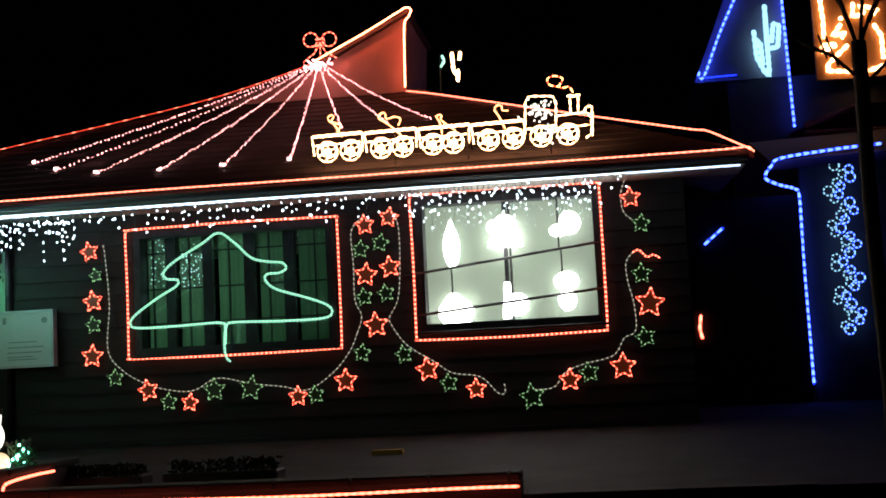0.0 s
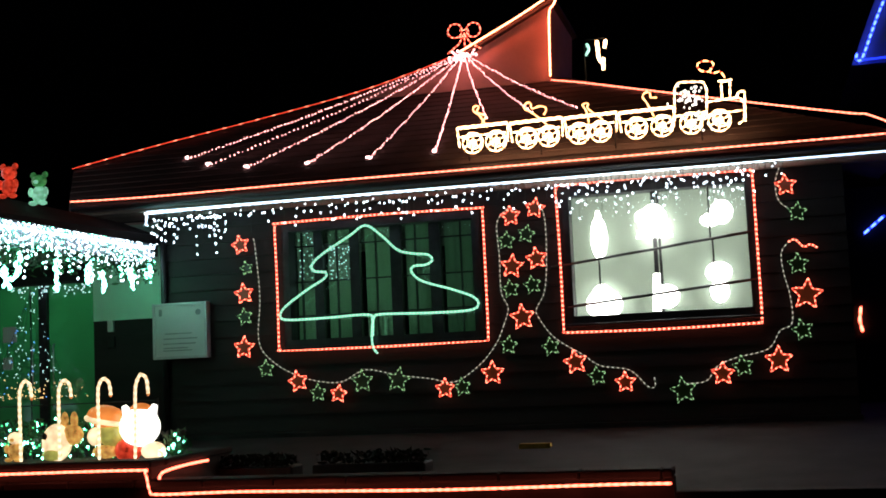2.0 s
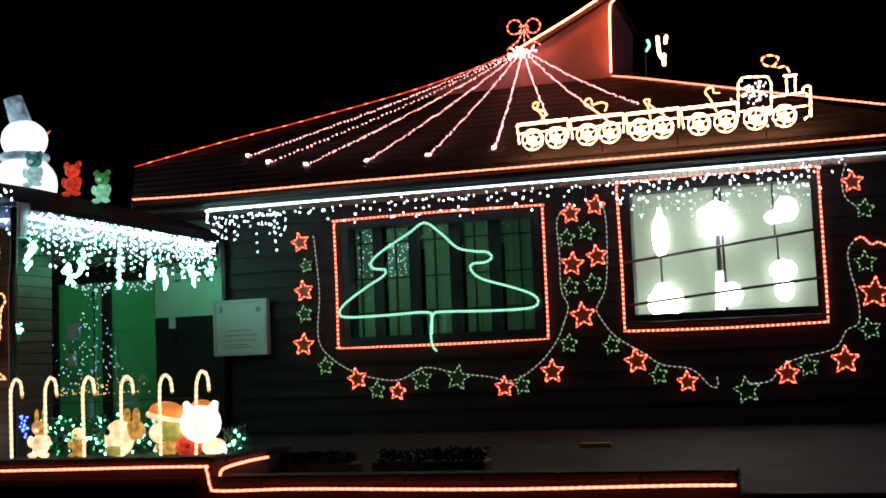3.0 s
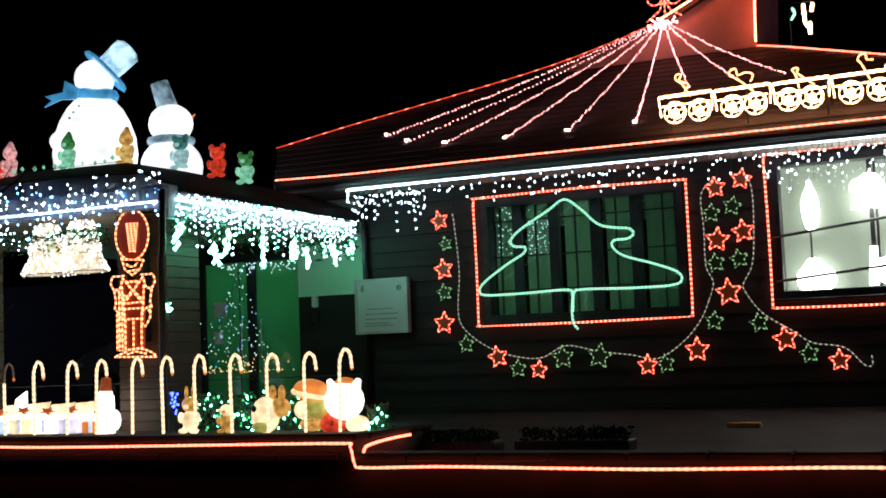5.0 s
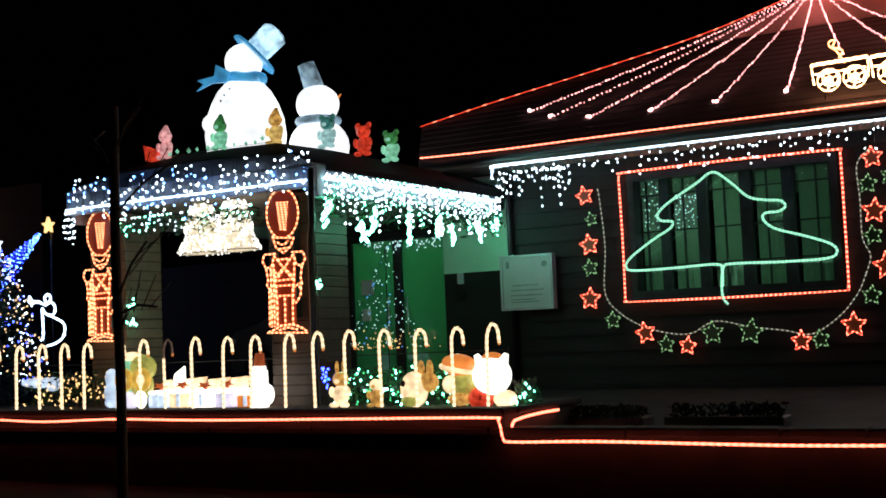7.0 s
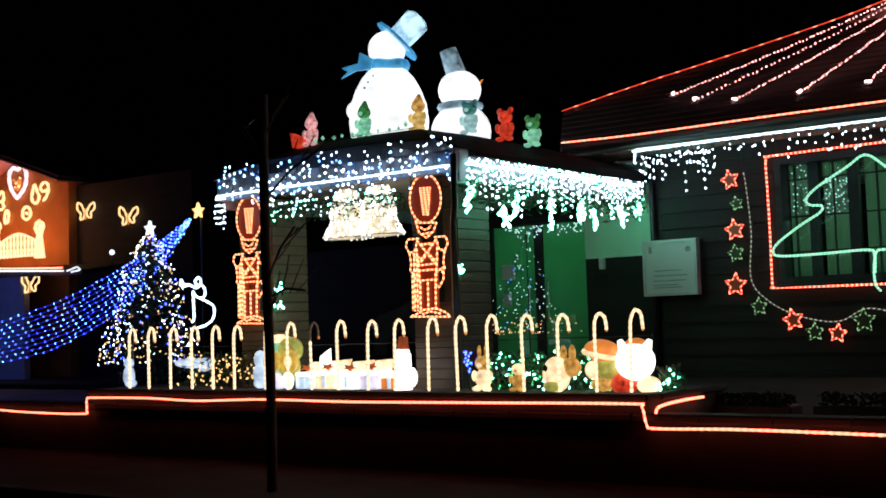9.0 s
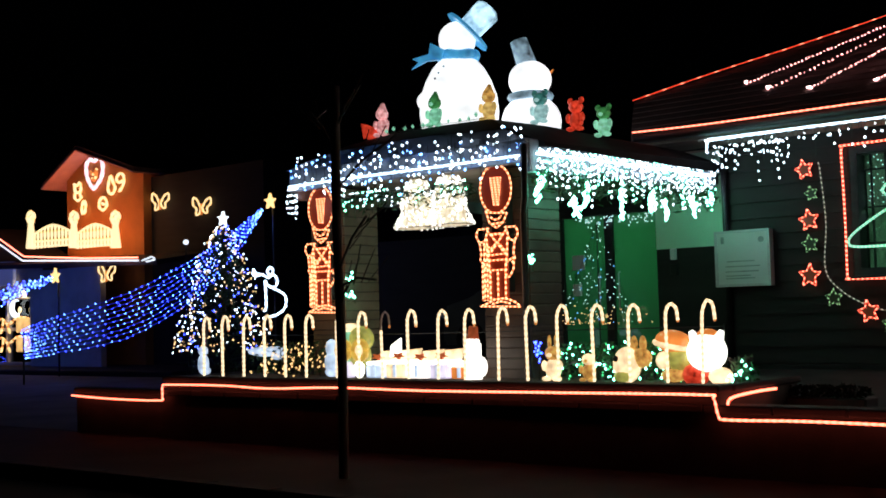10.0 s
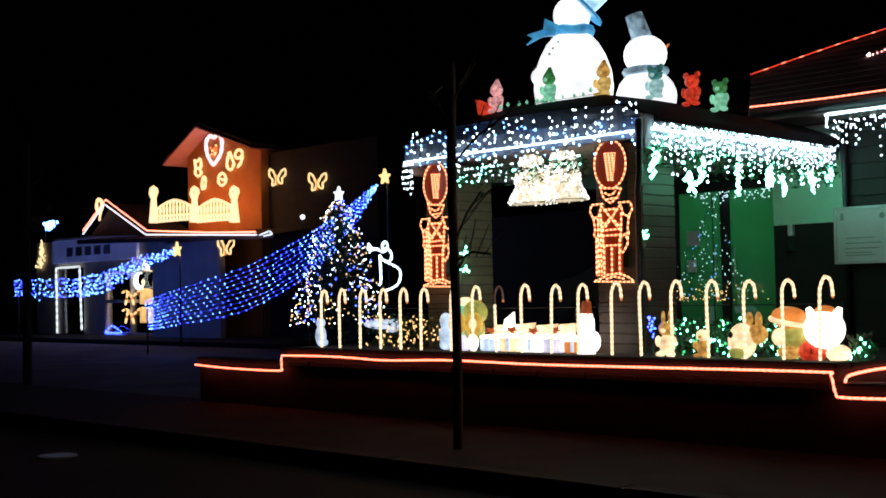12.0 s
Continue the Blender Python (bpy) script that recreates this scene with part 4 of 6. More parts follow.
icicles("white net lights over the front of the porch", (-10.3, 9.49, 2.98), (-7.06, 9.49, 2.99), 96, 0.02, 0.13, 0.07, [BULB_WHITE, BULB_WHITE, BULB_ICE], 0.0115, ICE, up=0.33, seed=21, fill=0.62, rope_r=0.011, lean=0.5)
icicles("cold white lights at the porch's far corner", (-10.34, 9.5, 2.95), (-10.15, 9.5, 2.95), 9, 0.2, 0.34, 0.06, [BULB_WHITE], 0.0095, None, seed=22)
icicles("white and teal lights along the side of the porch", (-7.0, 9.7, 3.02), (-7.0, 13.3, 3.06), 130, 0.1, 0.46, 0.06, [BULB_WHITE, BULB_WHITE, BULB_WHITE, BULB_TEAL], 0.0125, ICE, up=0.07, seed=25, fill=0.85)
icicles("teal icicle lights hanging inside the porch front", (-9.8, 9.72, 2.85), (-7.9, 9.72, 2.85), 46, 0.05, 0.24, 0.06, [BULB_TEAL, BULB_WHITE], 0.0095, None, seed=27, fill=0.8)
random.seed(31)
for y, z, ln in ((9.75, 2.8, 0.24), (10.28, 2.62, 0.18), (10.55, 2.78, 0.26), (11.2, 2.76, 0.3), (11.85, 2.76, 0.2), (12.1, 2.68, 0.2), (12.75, 2.76, 0.22), (13.2, 2.82, 0.12)):
    bm = B()
    tip = Vector((-7.0 + random.uniform(-0.03, 0.03), y + random.uniform(-0.05, 0.05), z - ln))
    for k in range(16):
        q = Vector((-7.0, y, z)).lerp(tip, k / 15)
        bulbs(bm, [q + Vector((random.gauss(0, 0.012), random.gauss(0, 0.02), 0))], 0.027 - 0.0006 * k)
    single("ice_stick", bm, BULB_TEAL, "glowing teal and white icicle stick under the porch edge", "icicle", (-7.0, y, z - ln), "ice sticks", "stuff")


def leafy(label, a, b, n, size, drop, seed):
    random.seed(seed)
    a, b = Vector(a), Vector(b)
    t = thing("garland", label, "garland", a)
    part("wire", tube(B(), [a.lerp(b, k / 8) + Vector((0, 0, -0.05 * math.sin(k * 1.6))) for k in range(9)], 0.008, sides=5), CABLE, t)
    bm = B()
    for _ in range(n):
        q = a.lerp(b, random.random()) + Vector((random.gauss(0, 0.04), random.gauss(0, 0.04), -abs(random.gauss(0, drop))))
        d = Vector((random.gauss(0, 1), random.gauss(0, 1), random.gauss(0, 1))).normalized() * size * random.uniform(0.6, 1.3)
        s = d.cross(Vector((random.random(), random.random(), random.random()))).normalized() * size * 0.3
        v = [bm.verts.new(q + w) for w in (-d, s, d, -s)]
        bm.faces.new((v[0], v[1], v[2]))
        bm.faces.new((v[0], v[2], v[3]))
    part("leaves", bm, LEAF, t, kind="stuff")
    return t


leafy("green tinsel garland along the side of the porch", (-7.02, 9.7, 2.86), (-7.02, 13.3, 2.9), 900, 0.05, 0.1, 41)
leafy("green tinsel garland across the front of the porch", (-9.8, 9.74, 2.82), (-7.85, 9.74, 2.82), 500, 0.045, 0.09, 42)

# ---- glowing ornaments and rods in the bright window ----
random.seed(50)
for a, b in (((-2.24, 2.535), (-0.04, 2.785)), ((-2.08, 2.085), (-0.04, 2.275))):
    bm = B()
    tube(bm, flat([a, b], 13.44), 0.016, sides=6)
    single("display_rod", bm, DARK_METAL, "dark rod stretched aslant across the bright window", "rod", (a[0], 13.44, a[1]), "display rods")
for x, z0, z1 in ((-1.71, 2.59, 2.16), (-1.72, 2.12, 1.85), (-0.5, 3.33, 2.72), (-0.48, 2.74, 2.24)):
    bm = B()
    tube(bm, flat([(x, z0), (x, z1)], 13.47), 0.011, sides=5)
    single("hanging_rod", bm, DARK_METAL, "thin dark upright rod holding a window lamp", "rod", (x, 13.47, z1), "hanging rods")


def window_lamp(x, z, shape):
    bm = B()
    y = 13.56
    if shape == "flame":
        ball(bm, (x, y, z), (0.09, 0.06, 0.24))
        cone(bm, (x, y, z + 0.15), (x, y, z + 0.3), 0.05, 0.015)
    elif shape == "bell":
        ball(bm, (x, y, z + 0.06), (0.15, 0.09, 0.18))
        cone(bm, (x, y, z - 0.12), (x, y, z + 0.06), 0.2, 0.13)
        ball(bm, (x - 0.13, y, z + 0.1), (0.07, 0.06, 0.08))
    elif shape == "angel":
        ball(bm, (x + 0.03, y, z + 0.06), (0.12, 0.07, 0.13))
        ball(bm, (x - 0.1, y, z - 0.02), (0.1, 0.05, 0.07))
    elif shape == "globe":
        ball(bm, (x, y, z), (0.2, 0.12, 0.17))
        ball(bm, (x - 0.02, y, z + 0.12), (0.1, 0.08, 0.1))
    elif shape == "boot":
        cone(bm, (x - 0.07, y, z - 0.2), (x - 0.05, y, z + 0.2), 0.045, 0.035)
        ball(bm, (x + 0.05, y, z - 0.05), (0.13, 0.08, 0.13))
    else:
        ball(bm, (x, y, z + 0.09), (0.14, 0.09, 0.11))
        ball(bm, (x, y, z - 0.12), (0.1, 0.08, 0.12))
    single("window_lamp", bm, WINDOW_LAMP, "dazzling frosted white lamp hanging in the window", "window lamp", (x, y, z), "window lamps")


for x, z, s in ((-1.71, 2.84, "flame"), (-1.1, 2.93, "bell"), (-0.4, 2.97, "angel"), (-1.69, 2.1, "globe"), (-1.05, 2.2, "boot"), (-0.44, 2.29, "figure")):
    window_lamp(x, z, s)

# ---- candy canes along the planter ----
def cane(x, z, lit=True):
    c = thing("candy_cane", "lit candy cane stake with pale spiral stripes" if lit else "half-lit candy cane stake with a dark hook", "candy cane", (x, 9.3, 0.85), "candy canes")
    lean = random.uniform(-0.012, 0.012)
    line = smooth([(x, 9.3, 0.86), (x + lean * 0.5, 9.3, 1.1), (x + lean, 9.3, 1.4), (x + lean + 0.012, 9.3, 1.48), (x + lean + 0.05, 9.3, z + 0.02), (x + lean + 0.1, 9.3, z - 0.01), (x + lean + 0.115, 9.3, 1.43), (x + lean + 0.118, 9.3, 1.39)], 5)
    if lit:
        part("tube", tube(B(), line, 0.0165, 0.026, 1, 1), [CANE, CANE_DIM], c)
    else:
        k = len(line) * 2 // 7
        part("tube", tube(B(), line[:k], 0.0155, 0.028, 1, 1), [CANE, CANE_DIM], c)
        part("hook", tube(B(), line[k - 1:], 0.013, 0.03, 1, 1), [CANE_OFF, CANE_OFF], c, "unlit pinkish hook")
    part("stake", tube(B(), [(x, 9.3, 0.72), (x, 9.3, 0.87)], 0.006, sides=5), DARK_METAL, c)
    part("tip", ball(B(), line[-1], (0.013, 0.013, 0.02), seg=8), LAMP_ORANGE, c)


random.seed(61)
for i, x in enumerate((-11.61, -11.27, -10.9, -10.54, -10.2, -9.87, -9.4, -9.07, -8.74, -8.38, -7.99, -7.65, -7.24, -6.9, -6.55, -6.17, -5.8, -5.43, -5.1)):
    cane(x, 1.52 + random.uniform(-0.012, 0.012), lit=(i != 8))
bm = B()
tube(bm, [(-12.0, 9.9, 1.32), (-9.5, 9.9, 1.3), (-7.0, 9.9, 1.31), (-5.2, 9.9, 1.32)], 0.005, sides=4)
for x in (-12.0, -8.9, -5.2):
    tube(bm, [(x, 9.9, 0.8), (x, 9.9, 1.34)], 0.008, sides=5)
single("wire_rail", bm, DARK_METAL, "thin dark wire rail behind the candy canes", "rail", (-8.5, 9.9, 0.8))

# ---- rope-light guardsmen on the posts ----
def guardsman(x, y):
    """A toy figure drawn in rope light on a flat frame."""
    bm = B()
    def l(pts, step=0.026):
        tube(bm, [(x + a, y, b) for a, b in pts], 0.0095, step, 1, 1, sides=5)
    # tall oval hat and its plume
    l([(0.195 * math.cos(k * math.tau / 30), 2.73 + 0.245 * math.sin(k * math.tau / 30)) for k in range(-6, 22)])
    for k in range(12):
        w = 0.068 - 0.0032 * k
        l([(-w, 2.84 - 0.024 * k), (w, 2.835 - 0.024 * k)], 0.022)
    # peak, cheeks and chin
    l([(-0.13, 2.5), (0.13, 2.48)])
    l([(-0.13, 2.52), (-0.09, 2.4), (0.0, 2.34), (0.09, 2.4), (0.13, 2.48)])
    l([(-0.07, 2.45), (-0.02, 2.42), (0.03, 2.43), (0.06, 2.46)])
    l([(-0.05, 2.38), (0.05, 2.39)])
    # shoulders, arms and hands
    for a in (-1, 1):
        l([(a * 0.1, 2.34), (a * 0.24, 2.34), (a * 0.265, 2.27), (a * 0.22, 2.2), (a * 0.15, 2.22), (a * 0.12, 2.32)])
        l([(a * 0.22, 2.2), (a * 0.2, 2.08), (a * 0.22, 2.03), (a * 0.18, 1.99)])
        l([(a * 0.12, 2.32), (-a * 0.08, 2.1)])
        l([(a * 0.13, 2.24), (a * 0.12, 2.08), (a * 0.1, 1.93)])
    l([(0.1, 1.99), (0.2, 2.04), (0.2, 1.93), (0.14, 1.84), (0.09, 1.88), (0.1, 1.99)])
    # drum strap, belt and coat hem
    l([(-0.07, 2.28), (0.0, 2.18), (0.07, 2.28), (-0.07, 2.28)])
    l([(-0.12, 2.1), (0.0, 2.2), (0.11, 2.1)])
    l([(-0.12, 2.07), (0.11, 2.08)])
    l([(-0.11, 2.02), (0.1, 2.02)])
    l([(-0.12, 1.92), (0.11, 1.92)])
    # the side stripes and legs
    for a, top in ((-0.19, 1.98), (-0.165, 2.2), (-0.13, 2.2), (-0.095, 1.92), (0.0, 1.9), (0.095, 1.86)):
        l([(a, top), (a - 0.004, 1.62)])
    for k in range(7):
        l([(-0.165, 2.16 - 0.07 * k), (-0.1, 2.15 - 0.07 * k)])
    l([(-0.23, 1.565), (0.27, 1.55), (0.2, 1.6), (0.08, 1.64), (-0.06, 1.63), (-0.12, 1.6), (-0.23, 1.565)])
    l([(-0.08, 1.585), (0.02, 1.61), (0.14, 1.585)])
    # backings added to carry the rope's red light on hat and post
    prism(bm, [(x + 0.18 * math.cos(k * math.tau / 24), 2.73 + 0.235 * math.sin(k * math.tau / 24)) for k in range(24)], y + 0.015, y + 0.022, 3)
    prism(bm, [(x - 0.13, 2.3), (x + 0.13, 2.3), (x + 0.12, 1.62), (x - 0.12, 1.62)], y + 0.015, y + 0.022, 3)
    box(bm, x - 0.1, x - 0.085, y + 0.024, y + 0.14, 1.7, 2.9, 2)
    box(bm, x + 0.085, x + 0.1, y + 0.024, y + 0.14, 1.7, 2.9, 2)
    single("guardsman_motif", bm, [ROPE_SOLDIER, ROPE_SOLDIER_DIM, DARK_METAL, HAT_PANEL], "toy guardsman drawn in orange rope light on a post", "light motif", (x, y, 1.55), "guardsmen")


guardsman(-7.56, 9.75)
guardsman(-10.06, 9.75)

# ---- bells under the porch front ----
random.seed(71)
bells = thing("bell_motif", "pair of glowing warm white wire bells", "light motif", (-8.5, 9.85, 2.38))
for cx in (-8.69, -8.25):
    spots, warm = [], []
    for _ in range(420):
        u, a = random.random(), random.uniform(0, math.tau)
        z = 2.92 - u * 0.5
        r = 0.12 + 0.09 * min(1, u * 2.2) + (0.1 * max(0, u - 0.7) / 0.3)
        (warm if random.random() < 0.6 else spots).append((cx + r * math.cos(a), 9.85 + 0.6 * r * math.sin(a), z + random.gauss(0, 0.008)))
    bell = part("bell", bulbs(B(), warm, 0.013), LAMP_WHITE, bells, kind="stuff")
    part("bulb_string", bulbs(B(), spots, 0.012), LAMP_WHITE, bells, kind="stuff")
    bm = B()
    for k, (z, r) in enumerate(((2.9, 0.12), (2.75, 0.19), (2.6, 0.21), (2.42, 0.3))):
        tube(bm, [(cx + r * math.cos(a * math.tau / 16), 9.85 + 0.6 * r * math.sin(a * math.tau / 16), z) for a in range(17)], 0.006, sides=4)
    part("hoop", bm, WHITE_METAL, bells)
    bm = B()
    prof = [(2.94, 0.05), (2.91, 0.13), (2.8, 0.19), (2.62, 0.2), (2.5, 0.22), (2.42, 0.275)]
    rows = [[bm.verts.new((cx + 0.92 * r * math.cos(a * math.tau / 20), 9.86 + 0.5 * r * math.sin(a * math.tau / 20), z)) for a in range(20)] for z, r in prof]
    for ra, rb in zip(rows, rows[1:]):
        for a in range(20):
            bm.faces.new((ra[a], ra[(a + 1) % 20], rb[(a + 1) % 20], rb[a])).smooth = True
    bm.faces.new(rows[0])
    part("bell_skin", bm, BELL_SKIN, bells, "added glowing skin that fills out the bulbs' blaze")
part("hanger", tube(B(), [(-8.7, 9.85, 2.95), (-8.46, 9.85, 2.9), (-8.23, 9.85, 2.95)], 0.006, sides=4), DARK_METAL, bells)

# ---- snowmen on the porch roof ----
SIDEWAYS = Vector((0.8, 0.6, 0))


def snowman_tall():
    bm = B()
    c = Vector((-9.25, 11.3, 0))
    def at(s, z):
        return c + SIDEWAYS * s + Vector((0, 0, z))
    # padded body of cloth over a wire frame, with a bent elbow
    prof = [(4.55, 0.1), (4.51, 0.22), (4.41, 0.31), (4.26, 0.39), (4.08, 0.455), (3.88, 0.475), (3.66, 0.45), (3.42, 0.41)]
    rows = [[bm.verts.new(at(-0.01, z) + Vector((r * math.cos(k * math.tau / 22), r * math.sin(k * math.tau / 22), 0))) for k in range(22)] for z, r in prof]
    for ra, rb in zip(rows, rows[1:]):
        for k in range(22):
            bm.faces.new((ra[k], rb[k], rb[(k + 1) % 22], ra[(k + 1) % 22])).smooth = True
    bm.faces.new(rows[0])
    bm.faces.new(rows[-1][::-1])
    ball(bm, at(-0.36, 4.04), (0.16, 0.14, 0.13), 0, 14)
    ball(bm, at(-0.01, 4.76), (0.225, 0.225, 0.22), 0, 18)
    for u, z in ((-0.16, 4.37), (-0.22, 4.29), (-0.26, 4.22)):
        ball(bm, at(u, z) + Vector((0.24, -0.32, 0)) * (1 + (4.37 - z)), 0.014, 3, 8)
    # scarf with a tail
    tube(bm, [at(0, 4.55) + Vector((0.19 * math.cos(a * math.tau / 20), 0.19 * math.sin(a * math.tau / 20), 0.015 * math.sin(a))) for a in range(21)], 0.072, sides=8, mats=(1, 1))
    for pts in ([(-0.16, 4.6), (-0.32, 4.68), (-0.35, 4.5), (-0.2, 4.47)], [(-0.2, 4.48), (-0.36, 4.47), (-0.54, 4.38), (-0.46, 4.46), (-0.53, 4.5), (-0.34, 4.55)]):
        f = [bm.verts.new(at(u, z) - Vector((-0.13, 0.17, 0))) for u, z in pts]
        g = [bm.verts.new(at(u, z) - Vector((-0.16, 0.21, 0))) for u, z in pts]
        n = len(f)
        for fc in [bm.faces.new(f), bm.faces.new(g[::-1])] + [bm.faces.new((f[k], g[k], g[(k + 1) % n], f[(k + 1) % n])) for k in range(n)]:
            fc.material_index = 1
    # leaning top hat
    d = (SIDEWAYS * 0.55 + Vector((0, 0, 0.55))).normalized()
    m = at(0.12, 4.86)
    cone(bm, m - d * 0.018, m + d * 0.018, 0.315, 0.3, 1, 24)
    cone(bm, m, m + d * 0.34, 0.15, 0.165, 2, 20)
    cone(bm, m + d * 0.34, m + d * 0.385, 0.165, 0.11, 2, 20)
    single("snowman", bm, [SNOW, HAT_BLUE, HAT_ICE, HAT_GREY], "large glowing white snowman in a tilted blue top hat", "snowman", (-9.25, 11.3, 3.38))


def snowman_small():
    bm = B()
    x, y = -8.38, 11.53
    ball(bm, (x, y, 3.68), (0.35, 0.35, 0.33), 0, 18)
    ball(bm, (x, y, 4.18), (0.25, 0.25, 0.225), 0, 18)
    tube(bm, [(x + 0.22 * math.cos(a * math.tau / 20), y + 0.22 * math.sin(a * math.tau / 20), 3.98) for a in range(21)], 0.05, sides=8, mats=(1, 1))
    m = Vector((x, y, 4.36)) - SIDEWAYS * 0.03
    cone(bm, m, m - SIDEWAYS * 0.09 + Vector((0, 0, 0.29)), 0.118, 0.1, 1, 18)
    q = Vector((x, y, 4.24)) + SIDEWAYS * 0.22
    cone(bm, q, q + SIDEWAYS * 0.07 + Vector((0, -0.03, 0.05)), 0.022, 0.006, 2, 8)
    single("snowman", bm, [SNOW, HAT_GREY, LAMP_ORANGE], "smaller glowing white snowman with a grey-blue bucket hat", "snowman", (x, y, 3.37))


snowman_tall()
snowman_small()
bm = B()
box(bm, -9.7, -8.1, 10.9, 11.8, 3.4, 3.5, bevel=0.01)
single("roof_stand", bm, DARK_METAL, "low dark stand under the snowmen on the porch roof", "stand", (-8.9, 11.3, 3.375))


def critter(x, y, z, h, mats, label, ears="round", name="light_doll"):
    """A small plain glowing doll: feet, body, head and ears."""
    bm = B()
    for s in (-1, 1):
        ball(bm, (x + s * 0.16 * h, y - 0.03, z + 0.07 * h), (0.12 * h, 0.14 * h, 0.07 * h), 0, 8)
        ball(bm, (x + s * 0.24 * h, y - 0.02, z + 0.4 * h), (0.08 * h, 0.08 * h, 0.14 * h), 0, 8)
    ball(bm, (x, y, z + 0.32 * h), (0.22 * h, 0.18 * h, 0.27 * h), 0, 12)
    ball(bm, (x, y, z + 0.72 * h), (0.22 * h, 0.19 * h, 0.19 * h), min(1, len(mats) - 1), 12)
    ball(bm, (x, y - 0.17 * h, z + 0.68 * h), (0.08 * h, 0.07 * h, 0.06 * h), 0, 8)
    if ears == "round":
        for s in (-1, 1):
            ball(bm, (x + s * 0.19 * h, y, z + 0.9 * h), (0.1 * h, 0.05 * h, 0.1 * h), min(1, len(mats) - 1), 8)
    elif ears == "hat":
        cone(bm, (x, y, z + 0.8 * h), (x + 0.05 * h, y, z + 1.08 * h), 0.19 * h, 0.04 * h, min(1, len(mats) - 1), 12)
    elif ears == "long":
        for s in (-1, 1):
            ball(bm, (x + s * 0.1 * h, y, z + 1.0 * h), (0.06 * h, 0.04 * h, 0.2 * h), min(1, len(mats) - 1), 8)
    return single(name, bm, mats, label, "light doll", (x, y, z), "light dolls")


critter(-9.4, 10.1, 3.5, 0.35, [LAMP_PINK, LAMP_PINK], "small pink lit doll with a pointed hat on the porch roof", "hat")
bm = B()
prism(bm, [(-9.66, 3.51), (-9.5, 3.5), (-9.49, 3.62), (-9.6, 3.64), (-9.69, 3.68)], 10.06, 10.16)
single("gift_box", bm, LAMP_RED, "small red lit gift sack on the porch roof", "gift box", (-9.58, 10.1, 3.5))
critter(-8.64, 10.12, 3.52, 0.36, [MINT, LAMP_GREEN], "small green lit doll standing before the large snowman", "hat")
critter(-7.93, 10.16, 3.5, 0.36, [AMBER, LAMP_GOLD], "small gold lit doll standing before the large snowman", "hat")
critter(-7.55, 10.55, 3.46, 0.37, [ICE_CLOTH, LAMP_TEAL], "small teal lit bear before the smaller snowman")
critter(-7.25, 10.77, 3.37, 0.36, [LAMP_RED], "small red lit bear at the edge of the porch roof")
critter(-7.25, 11.3, 3.36, 0.36, [MINT, LAMP_GREEN], "small green and mint lit bear on the porch roof")
random.seed(75)
t = thing("light_string", "green and white bulbs lying along the porch roof edge", "light string", (-8.8, 10.06, 3.52))
part("cable", tube(B(), [(-9.35, 10.06, 3.52), (-8.5, 10.06, 3.53), (-7.9, 10.06, 3.52)], 0.004, sides=4), CABLE, t)
part("bulb_string", bulbs(B(), [(-9.3 + 0.13 * k, 10.06 + random.uniform(-0.03, 0.03), 3.535 + random.uniform(0, 0.03)) for k in range(11)], 0.024), MINT, t, kind="stuff")

# ---- lit dolls, gifts and greenery in the planter ----
GZ = 0.845
bm = B()
ball(bm, (-5.16, 9.5, 1.11), (0.17, 0.17, 0.165), 0, 18)
for s in (-1, 1):
    cone(bm, (-5.16 + s * 0.1, 9.5, 1.2), (-5.16 + s * 0.145, 9.5, 1.29), 0.055, 0.022, 0, 10)
ball(bm, (-5.16, 9.52, 1.25), (0.1, 0.09, 0.06), 1, 12)
ball(bm, (-5.27, 9.5, 0.92), (0.12, 0.11, 0.1), 3, 12)
ball(bm, (-5.04, 9.5, 0.91), (0.1, 0.11, 0.075), 2, 12)
single("lantern_doll", bm, [LAMP_WHITE, LAMP_ORANGE, LAMP_CREAM, LAMP_RED], "dazzling round white lantern doll with small ears", "light doll", (-5.16, 9.5, GZ))
bm = B()
ball(bm, (-5.5, 9.55, 1.2), (0.17, 0.15, 0.1), 0, 16, pose(0, 0, 0, 0, 12, 0))
tube(bm, [(-5.5 + 0.17 * math.cos(a * math.tau / 18), 9.55 + 0.15 * math.sin(a * math.tau / 18), 1.16 - 0.035 * math.cos(a * math.tau / 18) + 0.01) for a in range(19)], 0.022, sides=7, mats=(1, 1))
ball(bm, (-5.46, 9.55, 1.06), (0.11, 0.1, 0.12), 2, 14)
ball(bm, (-5.58, 9.5, 1.04), (0.07, 0.07, 0.08), 1, 10)
ball(bm, (-5.5, 9.53, 0.91), (0.12, 0.1, 0.06), 3, 10)
single("lantern_doll", bm, [LAMP_ORANGE, LAMP_CREAM, LAMP_LEAF, LAMP_GOLD], "lit plastic doll under a tilted orange cap", "light doll", (-5.5, 9.55, GZ))
bm = B()
ball(bm, (-5.95, 9.5, 1.0), (0.13, 0.12, 0.16), 0, 14)
ball(bm, (-5.82, 9.53, 1.06), (0.1, 0.08, 0.09), 1, 12)
for dx in (-0.03, 0.06):
    ball(bm, (-5.86 + dx, 9.53, 1.18), (0.035, 0.03, 0.08), 1, 10)
ball(bm, (-5.95, 9.42, 0.9), (0.09, 0.06, 0.05), 2, 10)
ball(bm, (-6.0, 9.39, 1.06), (0.026, 0.02, 0.032), 3, 10)
single("lantern_doll", bm, [LAMP_CREAM, LAMP_GOLD, LAMP_LEAF, EYE], "lit pale plastic doll with long golden ears", "light doll", (-5.95, 9.5, GZ))
